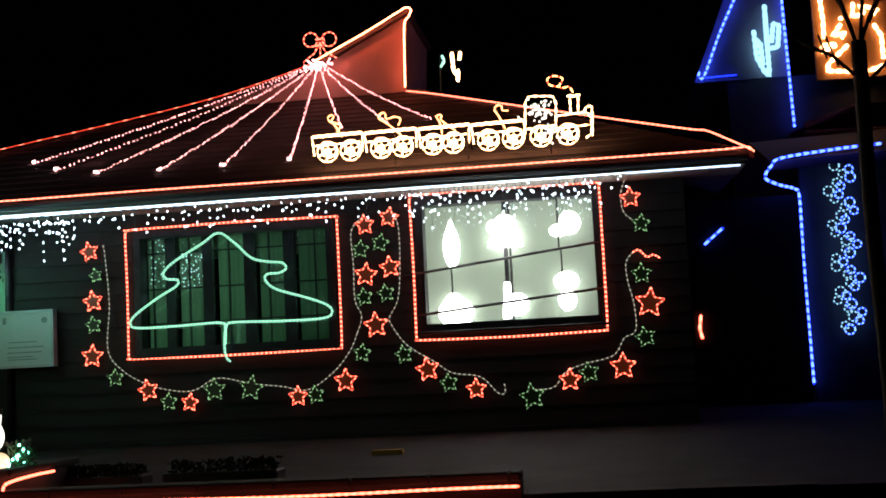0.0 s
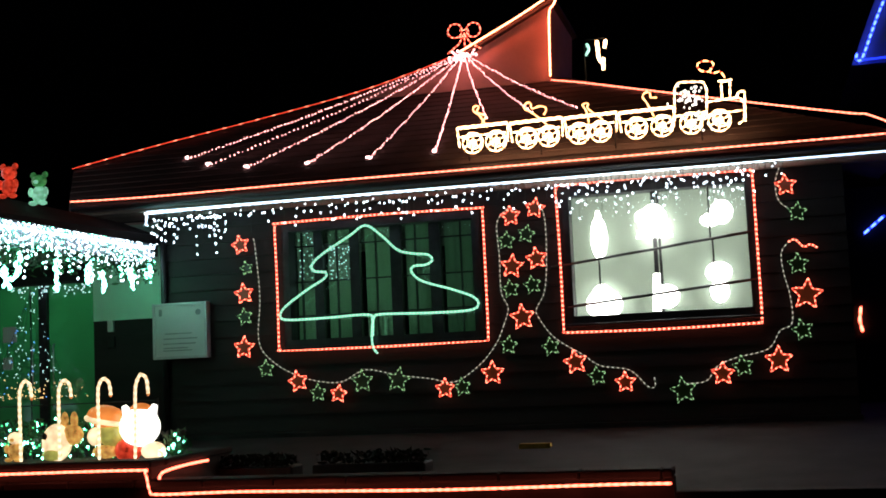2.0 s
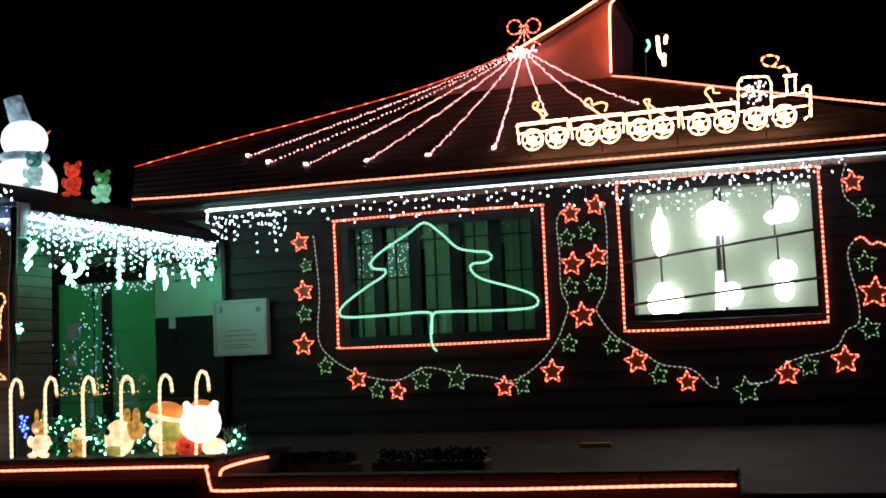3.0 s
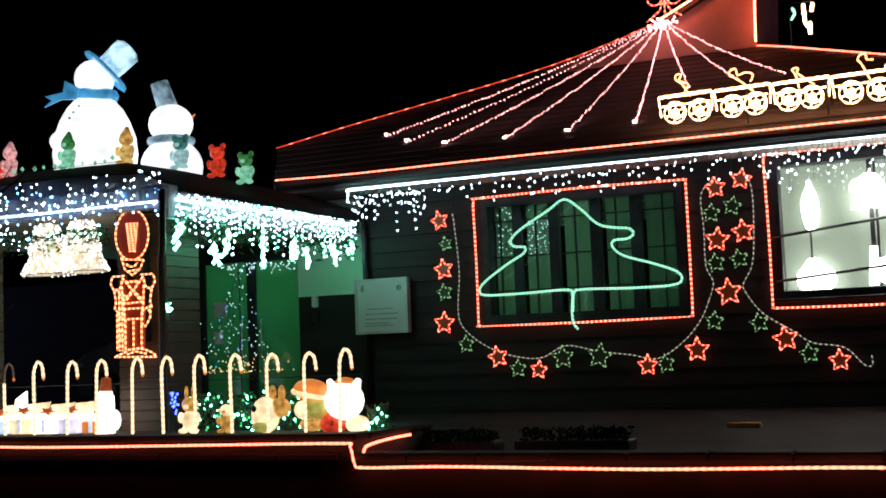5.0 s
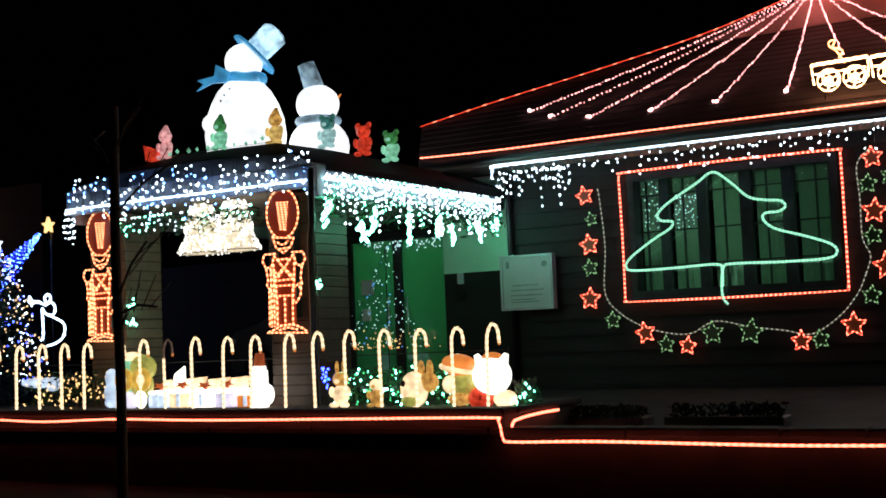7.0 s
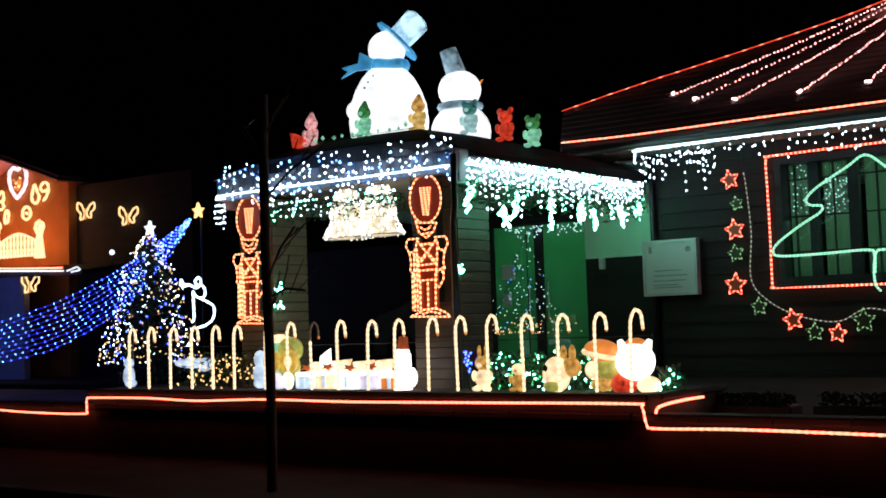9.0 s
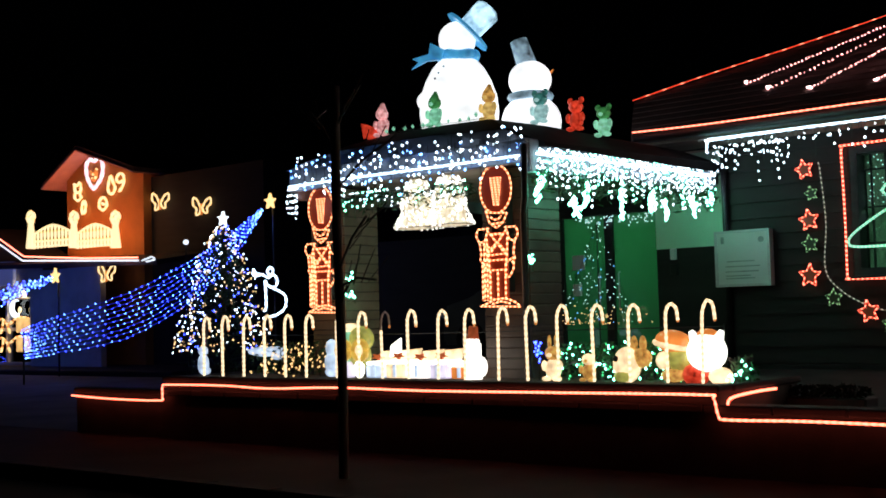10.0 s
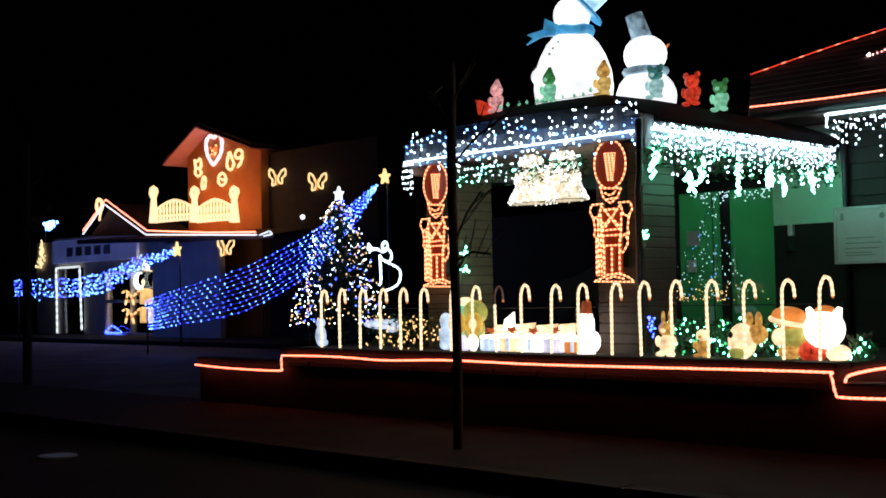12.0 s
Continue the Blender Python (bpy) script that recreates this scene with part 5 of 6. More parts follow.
critter(-6.36, 9.5, GZ, 0.28, [LAMP_GOLD, LAMP_CREAM], "small cream and gold lit doll in the planter", "none")
critter(-6.75, 9.5, GZ, 0.36, [LAMP_CREAM, LAMP_GOLD], "lit doll with long golden ears in the planter", "long")
# toy engine lantern: cab, boiler, two big wheels
bm = B()
box(bm, -9.66, -9.5, 9.6, 9.84, 1.0, 1.34, 0, 0.02)
ball(bm, (-9.42, 9.7, 1.26), (0.15, 0.13, 0.14), 1, 14)
ball(bm, (-9.57, 9.7, 1.38), (0.13, 0.1, 0.05), 3, 12)
for x, y in ((-9.54, 9.54), (-9.27, 9.52)):
    tube(bm, ring(x, 1.14, 0.09, y, 16), 0.036, sides=7, mats=(2, 2))
    cone(bm, (x, y + 0.03, 1.14), (x, y - 0.015, 1.14), 0.085, 0.07, 3, 14)
ball(bm, (-9.4, 9.66, 1.08), (0.14, 0.1, 0.15), 1, 12)
ball(bm, (-9.52, 9.62, 0.93), (0.11, 0.1, 0.09), 4, 12)
ball(bm, (-9.36, 9.6, 0.94), (0.06, 0.06, 0.1), 5, 12)
single("lantern_doll", bm, [MINT, LAMP_LEAF, LAMP_YELLOW, LAMP_CREAM, LAMP_LILAC, LAMP_WHITE], "green and yellow lit plastic engine lantern with round wheels", "light doll", (-9.53, 9.7, GZ))
bm = B()
ball(bm, (-9.9, 9.72, 1.16), (0.07, 0.07, 0.1), 0, 10)
ball(bm, (-9.9, 9.72, 1.0), (0.09, 0.08, 0.13), 0, 10)
ball(bm, (-9.9, 9.72, 0.9), (0.08, 0.08, 0.06), 0, 10)
single("lantern_doll", bm, LAMP_BLUE, "pale blue lit plastic figure lantern", "light doll", (-9.9, 9.72, GZ))


def crate(x0, x1, h, mat, label, stars=True):
    t = thing("gift_box", label, "gift box", ((x0 + x1) / 2, 9.75, GZ), "gift boxes")
    part("box", box(B(), x0, x1, 9.65, 9.9, GZ, GZ + h, bevel=0.015), mat, t)
    part("lid", box(B(), x0 - 0.015, x1 + 0.015, 9.635, 9.915, GZ + h, GZ + h + 0.03, bevel=0.01), LAMP_WHITE, t)
    mid = (x0 + x1) / 2
    part("ribbon", box(B(), mid - 0.02, mid + 0.02, 9.642, 9.65, GZ + 0.01, GZ + h - 0.005), LAMP_BLUE, t)
    if stars:
        part("bow", prism(B(), [(mid + (p[0] - mid) * 1.15, GZ + h + 0.035 + (p[2] - GZ - h) * 0.5) for p in star_line(mid, GZ + h + 0.085, 0.085, 0, 0.5)[:-1]], 9.7, 9.73), RUST, t)
        part("open_flap", prism(B(), [(x0, GZ + h + 0.03), (x1, GZ + h + 0.03), (x1 + 0.05, GZ + h + 0.15), (x0 + 0.04, GZ + h + 0.13)], 9.88, 9.9), LAMP_CREAM, t)


crate(-9.32, -9.06, 0.14, LAMP_BLUE, "pale blue lit gift box with a star bow")
crate(-9.03, -8.76, 0.15, LAMP_CREAM, "cream lit gift box with an orange star bow")
crate(-8.73, -8.45, 0.14, LAMP_WHITE, "white lit gift box with an orange star bow")
crate(-8.42, -8.18, 0.15, LAMP_LILAC, "lilac lit gift box with an orange star bow")
crate(-8.13, -7.9, 0.12, LAMP_ORANGE, "low orange lit gift box", False)
bm = B()
prism(bm, [(-9.1, 1.06), (-8.94, 1.08), (-8.94, 1.26), (-9.08, 1.18)], 9.8, 9.82)
single("lit_card", bm, LAMP_WHITE, "tilted white lit card behind the gift boxes", "card", (-9.0, 9.8, 1.06))
bm = B()
cone(bm, (-7.8, 9.62, GZ), (-7.8, 9.62, 1.2), 0.085, 0.08, 0, 14)
ball(bm, (-7.68, 9.6, 0.97), (0.06, 0.06, 0.1), 0, 10)
ball(bm, (-7.8, 9.62, 1.22), (0.07, 0.07, 0.05), 0, 10)
cone(bm, (-7.8, 9.62, 1.22), (-7.79, 9.62, 1.37), 0.062, 0.045, 1, 12)
single("candle_lantern", bm, [LAMP_WHITE, RUST], "tall white lit candle lantern with an orange flame", "lantern", (-7.8, 9.62, GZ))
bm = B()
ball(bm, (-12.0, 9.6, 0.98), (0.07, 0.07, 0.13), 0, 12)
ball(bm, (-12.0, 9.6, 1.14), (0.06, 0.06, 0.06), 0, 12)
ball(bm, (-11.96, 9.6, 0.9), (0.06, 0.07, 0.05), 0, 8)
single("lantern_doll", bm, LAMP_BLUE, "pale lit plastic figure at the planter's far end", "light doll", (-12.0, 9.6, GZ))
bm = B()
ball(bm, (-11.2, 9.9, 1.12), (0.28, 0.15, 0.06), 0, 14)
ball(bm, (-11.0, 9.9, 1.1), (0.1, 0.1, 0.08), 0, 10)
single("lit_cushion", bm, LAMP_BLUE, "pale lit mound behind the candy canes", "lantern", (-11.2, 9.9, 1.04))


def shrub(label, x0, x1, y, z, n, mats, seed, nb, drop=0.12):
    random.seed(seed)
    t = thing("shrub", label, "shrub", ((x0 + x1) / 2, y, GZ))
    stems = B()
    for k in range(14):
        x = random.uniform(x0, x1)
        tube(stems, [(x, y, GZ - 0.02), (x + random.uniform(-0.05, 0.05), y, (GZ + z) / 2), (x + random.uniform(-0.1, 0.1), y + random.uniform(-0.1, 0.1), z)], 0.006, sides=4)
    part("stem", stems, BARK, t)
    bm, spots = B(), [[] for _ in mats]
    def at():
        return Vector((random.uniform(x0, x1), y + random.gauss(0, 0.08), GZ + (z - GZ) * random.betavariate(1.4, 1.6)))
    for _ in range(n):
        q = at()
        d = Vector((random.gauss(0, 1), random.gauss(0, 1), random.gauss(0, 1))).normalized() * 0.04
        s = d.cross(Vector((0.3, 0.8, 0.5))).normalized() * 0.016
        v = [bm.verts.new(q + w) for w in (-d, s, d, -s)]
        bm.faces.new((v[0], v[1], v[2]))
        bm.faces.new((v[0], v[2], v[3]))
    part("leaves", bm, LEAF, t, kind="stuff")
    for _ in range(nb):
        spots[random.randrange(len(mats))].append(at() + Vector((0, -0.06, 0)))
    for m, pts in zip(mats, spots):
        part("bulb_string", bulbs(B(), pts, 0.0105), m, t, kind="stuff")


shrub("low shrub dotted with green and white bulbs", -6.95, -5.3, 9.8, 1.2, 900, [BULB_TEAL, BULB_TEAL, BULB_GREEN], 81, 150)
shrub("small shrub end dotted with green bulbs", -4.98, -4.86, 9.7, 1.06, 90, [BULB_TEAL], 82, 16)
shrub("low shrub dotted with warm orange bulbs", -11.3, -10.05, 9.9, 1.25, 700, [BULB_WARM], 83, 130)
random.seed(85)
bm = B()
tube(bm, [(-6.98, 9.6, 0.85), (-6.98, 9.6, 1.2)], 0.01, sides=5)
t = thing("light_twig", "upright twig wound with blue bulbs", "light string", (-6.98, 9.6, 0.85))
part("twig", bm, BARK, t)
part("bulb_string", bulbs(B(), [(-6.98 + random.gauss(0, 0.03), 9.58, 1.0 + random.uniform(0, 0.22)) for _ in range(18)], 0.011), BULB_BLUE, t)

# sprigs on the posts
for x, y, z in ((-7.24, 9.9, 2.0), (-9.7, 9.9, 1.75), (-9.72, 9.9, 1.95)):
    random.seed(int(z * 100))
    t = thing("sprig", "small sprig with teal bulbs tied to the post", "sprig", (x, y, z), "sprigs")
    part("twig", tube(B(), [(x, y, z - 0.1), (x + 0.03, y - 0.03, z + 0.06)], 0.006, sides=4), LEAF, t)
    part("bulb_string", bulbs(B(), [(x + random.gauss(0, 0.035), y - 0.03, z + random.gauss(0, 0.03)) for _ in range(9)], 0.013), BULB_TEAL, t, kind="stuff")

# ---- bulbs added as a tree, for the reflection in the door glass ----
random.seed(141)
lt = thing("reflection_bulb_tree", "sparse bulb tree standing in for a reflection in the doors", "light tree", (-9.0, 13.75, 0.8))
part("pole", tube(B(), [(-8.98, 13.75, 0.78), (-8.98, 13.75, 2.7)], 0.008, sides=5), DARK_METAL, lt)
wires, cold, blue = B(), [], []
for k in range(9):
    foot = Vector((-8.98 + 0.6 * math.cos(math.pi * (k + 0.5) / 9), 13.75 - 0.35 * math.sin(math.pi * (k + 0.5) / 9), 1.3))
    tube(wires, [(-8.98, 13.75, 2.66), foot], 0.002, sides=3)
    for j in range(13):
        if random.random() < 0.72:
            q = Vector((-8.98, 13.75, 2.66)).lerp(foot, ((j + random.uniform(0, 0.8)) / 13) ** 0.75) + Vector((random.gauss(0, 0.035), 0, random.gauss(0, 0.02)))
            (blue if random.random() < 0.25 else cold).append(q)
# Warm bulbs stand in for the lights reflected low in the doors.
warm = [Vector((-8.98 + random.gauss(0, 0.33), 13.7 + random.gauss(0, 0.05), 1.32 + abs(random.gauss(0, 0.12)))) for _ in range(60)]
cold += [Vector((-8.98 + random.gauss(0, 0.3), 13.72, random.uniform(1.4, 2.0))) for _ in range(40)]
part("lead", wires, CABLE, lt, kind="stuff")
part("bulb_string", bulbs(B(), warm, 0.007), BULB_WARM, lt, kind="stuff")
part("bulb_string", bulbs(B(), cold, 0.0062), BULB_PALE, lt, kind="stuff")
part("bulb_string", bulbs(B(), blue, 0.0085), ROPE_AZURE, lt, kind="stuff")

# Bulbs over the doors repeat the porch icicles' reflection.
random.seed(143)
t = thing("light_string", "bulbs standing in for reflections at the head of the doors", "light string", (-8.6, 13.84, 2.78))
part("cable", tube(B(), [(-9.3, 13.84, 2.76), (-8.6, 13.84, 2.78), (-8.0, 13.84, 2.77)], 0.004, sides=4), CABLE, t)
part("bulb_string", bulbs(B(), [(random.choice((-8.85, -8.55, -8.2, -9.15)) + random.gauss(0, 0.09), 13.83, 2.74 - abs(random.gauss(0, 0.07))) for _ in range(75)], 0.0075), BULB_PALE, t, kind="stuff")

# ---- street trees, bare ----
def bare_tree(label, x, y, h, r, forks, seed):
    random.seed(seed)
    t = thing("street_tree", label, "tree", (x, y, 0.0))
    part("trunk", tube(B(), smooth([(x, y, 0.0), (x + 0.015, y, h * 0.3), (x - 0.01, y, h * 0.65), (x, y, h)], 4), r, sides=8), BARK, t)
    for z, dx, up in forks:
        bm = B()
        a = Vector((x, y, z))
        b = a + Vector((dx, random.uniform(-0.2, 0.2), up))
        tube(bm, [a, a.lerp(b, 0.5) + Vector((0, 0, 0.05)), b], r * 0.28, sides=5)
        for k in range(3):
            c = a.lerp(b, 0.4 + 0.2 * k)
            tube(bm, [c, c + Vector((dx * random.uniform(0.1, 0.5), random.uniform(-0.2, 0.2), random.uniform(0.1, 0.35)))], r * 0.14, sides=4)
        part("branch", bm, BARK, t)
    return t


bare_tree("thin dark bare street tree beside the pavement", -7.63, 7.6, 3.5, 0.042, [(1.9, 0.5, 0.42), (1.75, 0.4, 0.05), (2.6, 0.6, 0.35), (2.9, -0.25, 0.4), (1.55, 0.15, 0.2), (3.1, 0.2, 0.35)], 91)
bare_tree("dark bare tree in front of the blue-lit house", 1.96, 9.2, 3.75, 0.056, [(3.68, -0.2, 0.6), (3.7, 0.26, 0.5), (3.4, 0.5, 0.35), (3.45, -0.4, 0.3), (3.6, 0.1, 0.7)], 92)

bare_tree("dark bare tree at the far end of the pavement", -19.8, 9.5, 4.2, 0.08, [(2.6, 0.6, 0.5), (2.9, -0.5, 0.5), (3.2, 0.3, 0.5)], 93)

# ---- blue-lit house beyond the yard ----
blue_house = thing("house", "dark neighbouring house edged with blue rope lights", "house", (5, 20, 0))
bm = B()
box(bm, 2.72, 9.0, 17.1, 17.3, 0.3, 4.1)
part("porch_wall", bm, DARK_RENDER, blue_house)
bm = B()
slab(bm, [(2.3, 16.8, 4.05), (9.2, 16.8, 4.25), (9.2, 19.0, 4.9), (2.3, 19.0, 4.7)], 0.12)
part("porch_roof", bm, ROOFING, blue_house)
bm = B()
box(bm, 2.4, 10, 22.25, 22.4, 0.3, 6.4)
part("wall", bm, DARK_RENDER, blue_house)
bm = B()
prism(bm, [(1.8, 6.4), (3.45, 6.4), (3.45, 10.0), (3.3, 10.0)], 22.2, 26)
part("gable", bm, GABLE, blue_house)
bm = B()
slab(bm, [(3.0, 19.6, 4.9), (4.2, 19.9, 5.35), (7.5, 19.9, 5.3), (7.5, 19.6, 4.8)], 0.1)
part("lean_to_roof", bm, ROOFING, blue_house)
part("verge_board", tube(B(), [(3.25, 19.55, 5.0), (4.13, 19.55, 5.27)], 0.045, sides=4), RED_LIT, blue_house, "verge board with reddish light in its colour")
part("eave_board", tube(B(), [(3.25, 19.55, 4.9), (5.2, 19.55, 4.84)], 0.03, sides=4), RED_LIT, blue_house, "eave board with reddish light in its colour")
bm = B()
box(bm, 3.95, 9.0, 22.1, 22.2, 6.25, 9.5)
part("upper_wall", bm, ORANGE_LIT, blue_house)
BLUE = [ROPE_BLUE, ROPE_BLUE_DIM]
rope_light("blue rope light along the neighbouring porch roof", smooth([(3.75, 16.75, 4.18), (3.2, 16.75, 4.15), (2.45, 16.75, 4.08), (2.3, 16.75, 3.98), (2.21, 16.75, 3.82), (2.4, 16.8, 3.72), (2.62, 17.0, 3.68), (2.68, 17.02, 3.55), (2.67, 17.02, 2.6), (2.68, 17.02, 1.02)], 6), 0.019, BLUE, 0.035, 2, 1)
rope_light("blue rope light up the neighbouring gable", smooth([(1.9, 22.1, 6.58), (1.88, 22.1, 6.5), (1.98, 22.1, 6.5), (2.3, 22.1, 7.25), (2.6, 22.1, 7.85), (3.1, 22.1, 8.9)], 5), 0.02, BLUE, 0.04, 2, 1)
rope_light("blue rope light down the gable's edge", [(3.44, 22.1, 8.5), (3.44, 22.1, 7.6), (3.49, 22.1, 5.45)], 0.022, BLUE, 0.04, 2, 1)
rope_light("blue rope light along the gable's foot", [(1.95, 22.1, 6.46), (2.55, 22.1, 6.47)], 0.012, [ROPE_BLUE_DIM, ROPE_BLUE_DIM], 0.04, 2, 1)
motif = thing("gable_motif", "ice-white rope light motif on the gable", "light motif", (3.1, 22.05, 6.4))
motif_part("tube", motif, [flat(p, 22.05) for p in ([(2.9, 7.25), (2.92, 6.75), (3.05, 6.45), (3.12, 6.4), (3.12, 7.5)], [(3.12, 7.7), (3.12, 6.9), (3.3, 6.9), (3.35, 7.3), (3.25, 7.35), (3.2, 7.0)], [(2.9, 7.1), (3.0, 7.0), (3.02, 6.6)])], [ROPE_CYAN, ROPE_CYAN], 0.045, 0.04)
figure = thing("numeral_motif", "large warm rope light motif on the upper wall", "light motif", (4.6, 22.05, 6.3))
motif_part("tube", figure, [flat(q, 22.05) for q in ([(4.09, 7.75), (4.12, 7.32), (4.11, 7.0)], [(4.31, 6.87), (4.12, 6.88), (4.02, 6.79), (4.06, 6.74), (4.31, 6.85)], [(4.42, 7.23), (4.26, 7.02), (4.48, 7.08), (4.42, 6.97)],
                                                    [(4.51, 6.84), (4.16, 6.53), (4.12, 6.4), (4.6, 6.35), (4.86, 6.35), (5.12, 6.43)], [(4.98, 7.18), (5.1, 6.96), (5.1, 6.55)], [(4.66, 7.6), (4.63, 7.34), (4.84, 7.38), (4.76, 7.54), (5.08, 7.44), (4.94, 7.33)], [(4.4, 7.32), (4.45, 7.34)])], [ROPE_WARM, ROPE_WARM_DIM], 0.036, 0.05)
random.seed(95)
rings = thing("ring_motif", "winding column of small ice-blue rope rings", "light motif", (3.2, 16.9, 1.6))
for k in range(40):
    z = 3.95 - k * 0.057
    x = 3.2 + 0.1 * math.sin(k * 0.75) + (0.07 if k % 2 else -0.05)
    part("ring", tube(B(), ring(x, z, 0.055 if k % 3 else 0.068, 16.92, 10), 0.011, 0.028, 1, 1, sides=5), [ROPE_CYAN, ROPE_BLUE_DIM if k % 2 else CABLE], rings)
rope_light("short slanted blue rope light on the dark side wall", [(1.36, 17, 2.99), (1.63, 17, 3.21)], 0.016, BLUE, 0.04, 2, 1)
rope_light("short upright red rope light on the dark side wall", [(1.25, 17, 2.03), (1.22, 17, 1.85), (1.25, 17, 1.7)], 0.02, HOT, 0.04, 2, 1)
bm = B()
box(bm, 1.15, 2.66, 17.012, 17.2, 0.3, 3.6)
single("side_wall", bm, SIDING, "dark side wall between the two houses", "wall", (2, 17.1, 0.3), kind="structure")
# mast with small lamps behind the roof
mast = thing("mast", "thin mast with a few lit tubes behind the roof", "mast", (-3.85, 30, 0))
part("pole", tube(B(), [(-3.85, 30, 0), (-3.85, 30, 10.0)], 0.02, sides=6), DARK_METAL, mast)
part("arm", tube(B(), [(-3.85, 30, 9.45), (-3.2, 30, 9.45)], 0.015, sides=5), DARK_METAL, mast)
motif_part("green_tube", mast, [flat([(-3.78, 9.35), (-3.72, 9.2), (-3.82, 9.05)], 30)], [ROPE_GREEN, ROPE_GREEN], 0.035, 0.05)
motif_part("lit_tube", mast, [flat([(-3.52, 9.4), (-3.5, 8.95), (-3.38, 8.75)], 30), flat([(-3.3, 9.4), (-3.34, 9.2)], 30), flat([(-3.38, 8.95), (-3.4, 8.65)], 30)], [ROPE_WARM, ROPE_WARM], 0.045, 0.05)

# ---- Christmas tree behind the planter ----
random.seed(101)
TX, TYY = -18.75, 15.5
xmas = thing("christmas_tree", "dark conifer wound with white, warm and blue bulbs", "tree", (TX, TYY, 0.0))
part("trunk", tube(B(), [(TX, TYY, 0), (TX, TYY, 1.2), (TX, TYY, 3.3)], 0.06, sides=7), BARK, xmas)
bm = B()
for k in range(70):
    u = k / 70
    z = 0.7 + 2.55 * u
    a = k * 2.4
    r = 0.88 * (1 - u) ** 0.6 + 0.08
    d = Vector((math.cos(a), math.sin(a), -0.25))
    for j in range(26):
        s = random.uniform(0.15, 1)
        q = Vector((TX, TYY, z)) + d * r * s + Vector((random.gauss(0, 0.06), random.gauss(0, 0.06), random.gauss(0, 0.06)))
        e = Vector((random.gauss(0, 1), random.gauss(0, 1), random.gauss(-0.3, 0.6))).normalized() * 0.09
        w = e.cross(Vector((0, 0.3, 1))).normalized() * 0.02
        v = [bm.verts.new(q + o) for o in (-e, w, e, -w)]
        bm.faces.new((v[0], v[1], v[2]))
        bm.faces.new((v[0], v[2], v[3]))
part("needles", bm, LEAF, xmas, kind="stuff")
spots = {"white": [], "warm": [], "blue": []}
for _ in range(480):
    u = random.random() ** 1.35
    a = random.uniform(0, math.tau)
    r = (0.9 * (1 - u) ** 0.6 + 0.06) * random.uniform(0.7, 1.05)
    q = (TX - 0.1 * (1 - u) + r * math.cos(a), TYY + r * math.sin(a), 0.95 + 2.4 * u + random.gauss(0, 0.03))
    spots[random.choice(("white", "white", "warm", "warm", "blue"))].append(q)
for name, m in (("white", BULB_WHITE), ("warm", BULB_WARM), ("blue", BULB_BLUE)):
    part("bulb_string", bulbs(B(), spots[name], 0.015), m, xmas, kind="stuff")


def far_star(x, y, z, r, mat, label):
    bm = B()
    pts = [(p[0], p[2]) for p in star_line(x, z, r, y, random.uniform(-0.1, 0.1))[:-1]]
    prism(bm, pts, y - 0.03, y + 0.03)
    return single("lit_star", bm, mat, label, "star", (x, y, z), "lit stars")


STAR_W = glow("star_white", (0.8, 0.9, 1.0), 3.0)
STAR_Y = glow("star_warm", (1.0, 0.62, 0.25), 3.0)
STAR_CREAM = glow("cream_rope", (1.0, 0.78, 0.42), 2.3)
part("star", prism(B(), [(p[0], p[2]) for p in star_line(TX + 0.02, 3.5, 0.15, 0, 0.05)[:-1]], TYY - 0.03, TYY + 0.03), STAR_W, xmas, "white lit star")
pole = thing("light_pole", "dark pole carrying the head of the blue net", "pole", (-19.0, 17.0, 0))
part("shaft", tube(B(), [(-19.0, 17.05, 0), (-19.0, 17.05, 3.9)], 0.025, sides=6), DARK_METAL, pole)
far_star(-19.03, 17.0, 3.95, 0.17, STAR_Y, "warm lit star at the head of the blue net")
pole2 = thing("light_pole", "dark pole with a white lamp behind the tree", "pole", (-22.47, 17.5, 0))
part("shaft", tube(B(), [(-22.47, 17.5, 0), (-22.47, 17.5, 3.3)], 0.02, sides=6), DARK_METAL, pole2)
part("lamp", ball(B(), (-22.47, 17.5, 3.33), 0.06, seg=8), STAR_W, pole2, "single white lamp")
angel = thing("angel_motif", "white rope light angel blowing a horn", "light motif", (-16.4, 14.6, 1.6))
motif_part("tube", angel, [smooth(flat(p, 14.6), 4) for p in ([(-16.82, 2.42), (-16.75, 2.33), (-16.6, 2.32), (-16.82, 2.3), (-16.82, 2.42)], ring(-16.38, 2.36, 0.085, 0, 10) and [(-16.46, 2.36), (-16.38, 2.44), (-16.3, 2.36), (-16.38, 2.28), (-16.46, 2.36)],
           [(-16.6, 2.32), (-16.42, 2.25), (-16.3, 2.3), (-16.2, 2.2), (-16.25, 2.08), (-16.42, 2.1), (-16.52, 2.2)], [(-16.52, 2.2), (-16.5, 1.75), (-16.56, 1.66)], [(-16.42, 2.1), (-16.1, 1.98), (-15.98, 1.88), (-16.02, 1.7), (-16.2, 1.6), (-16.4, 1.56)])], ICE, 0.02, 0.04)
part("pole", tube(B(), [(-16.5, 14.63, 0), (-16.5, 14.63, 2.3)], 0.015, sides=5), DARK_METAL, angel)

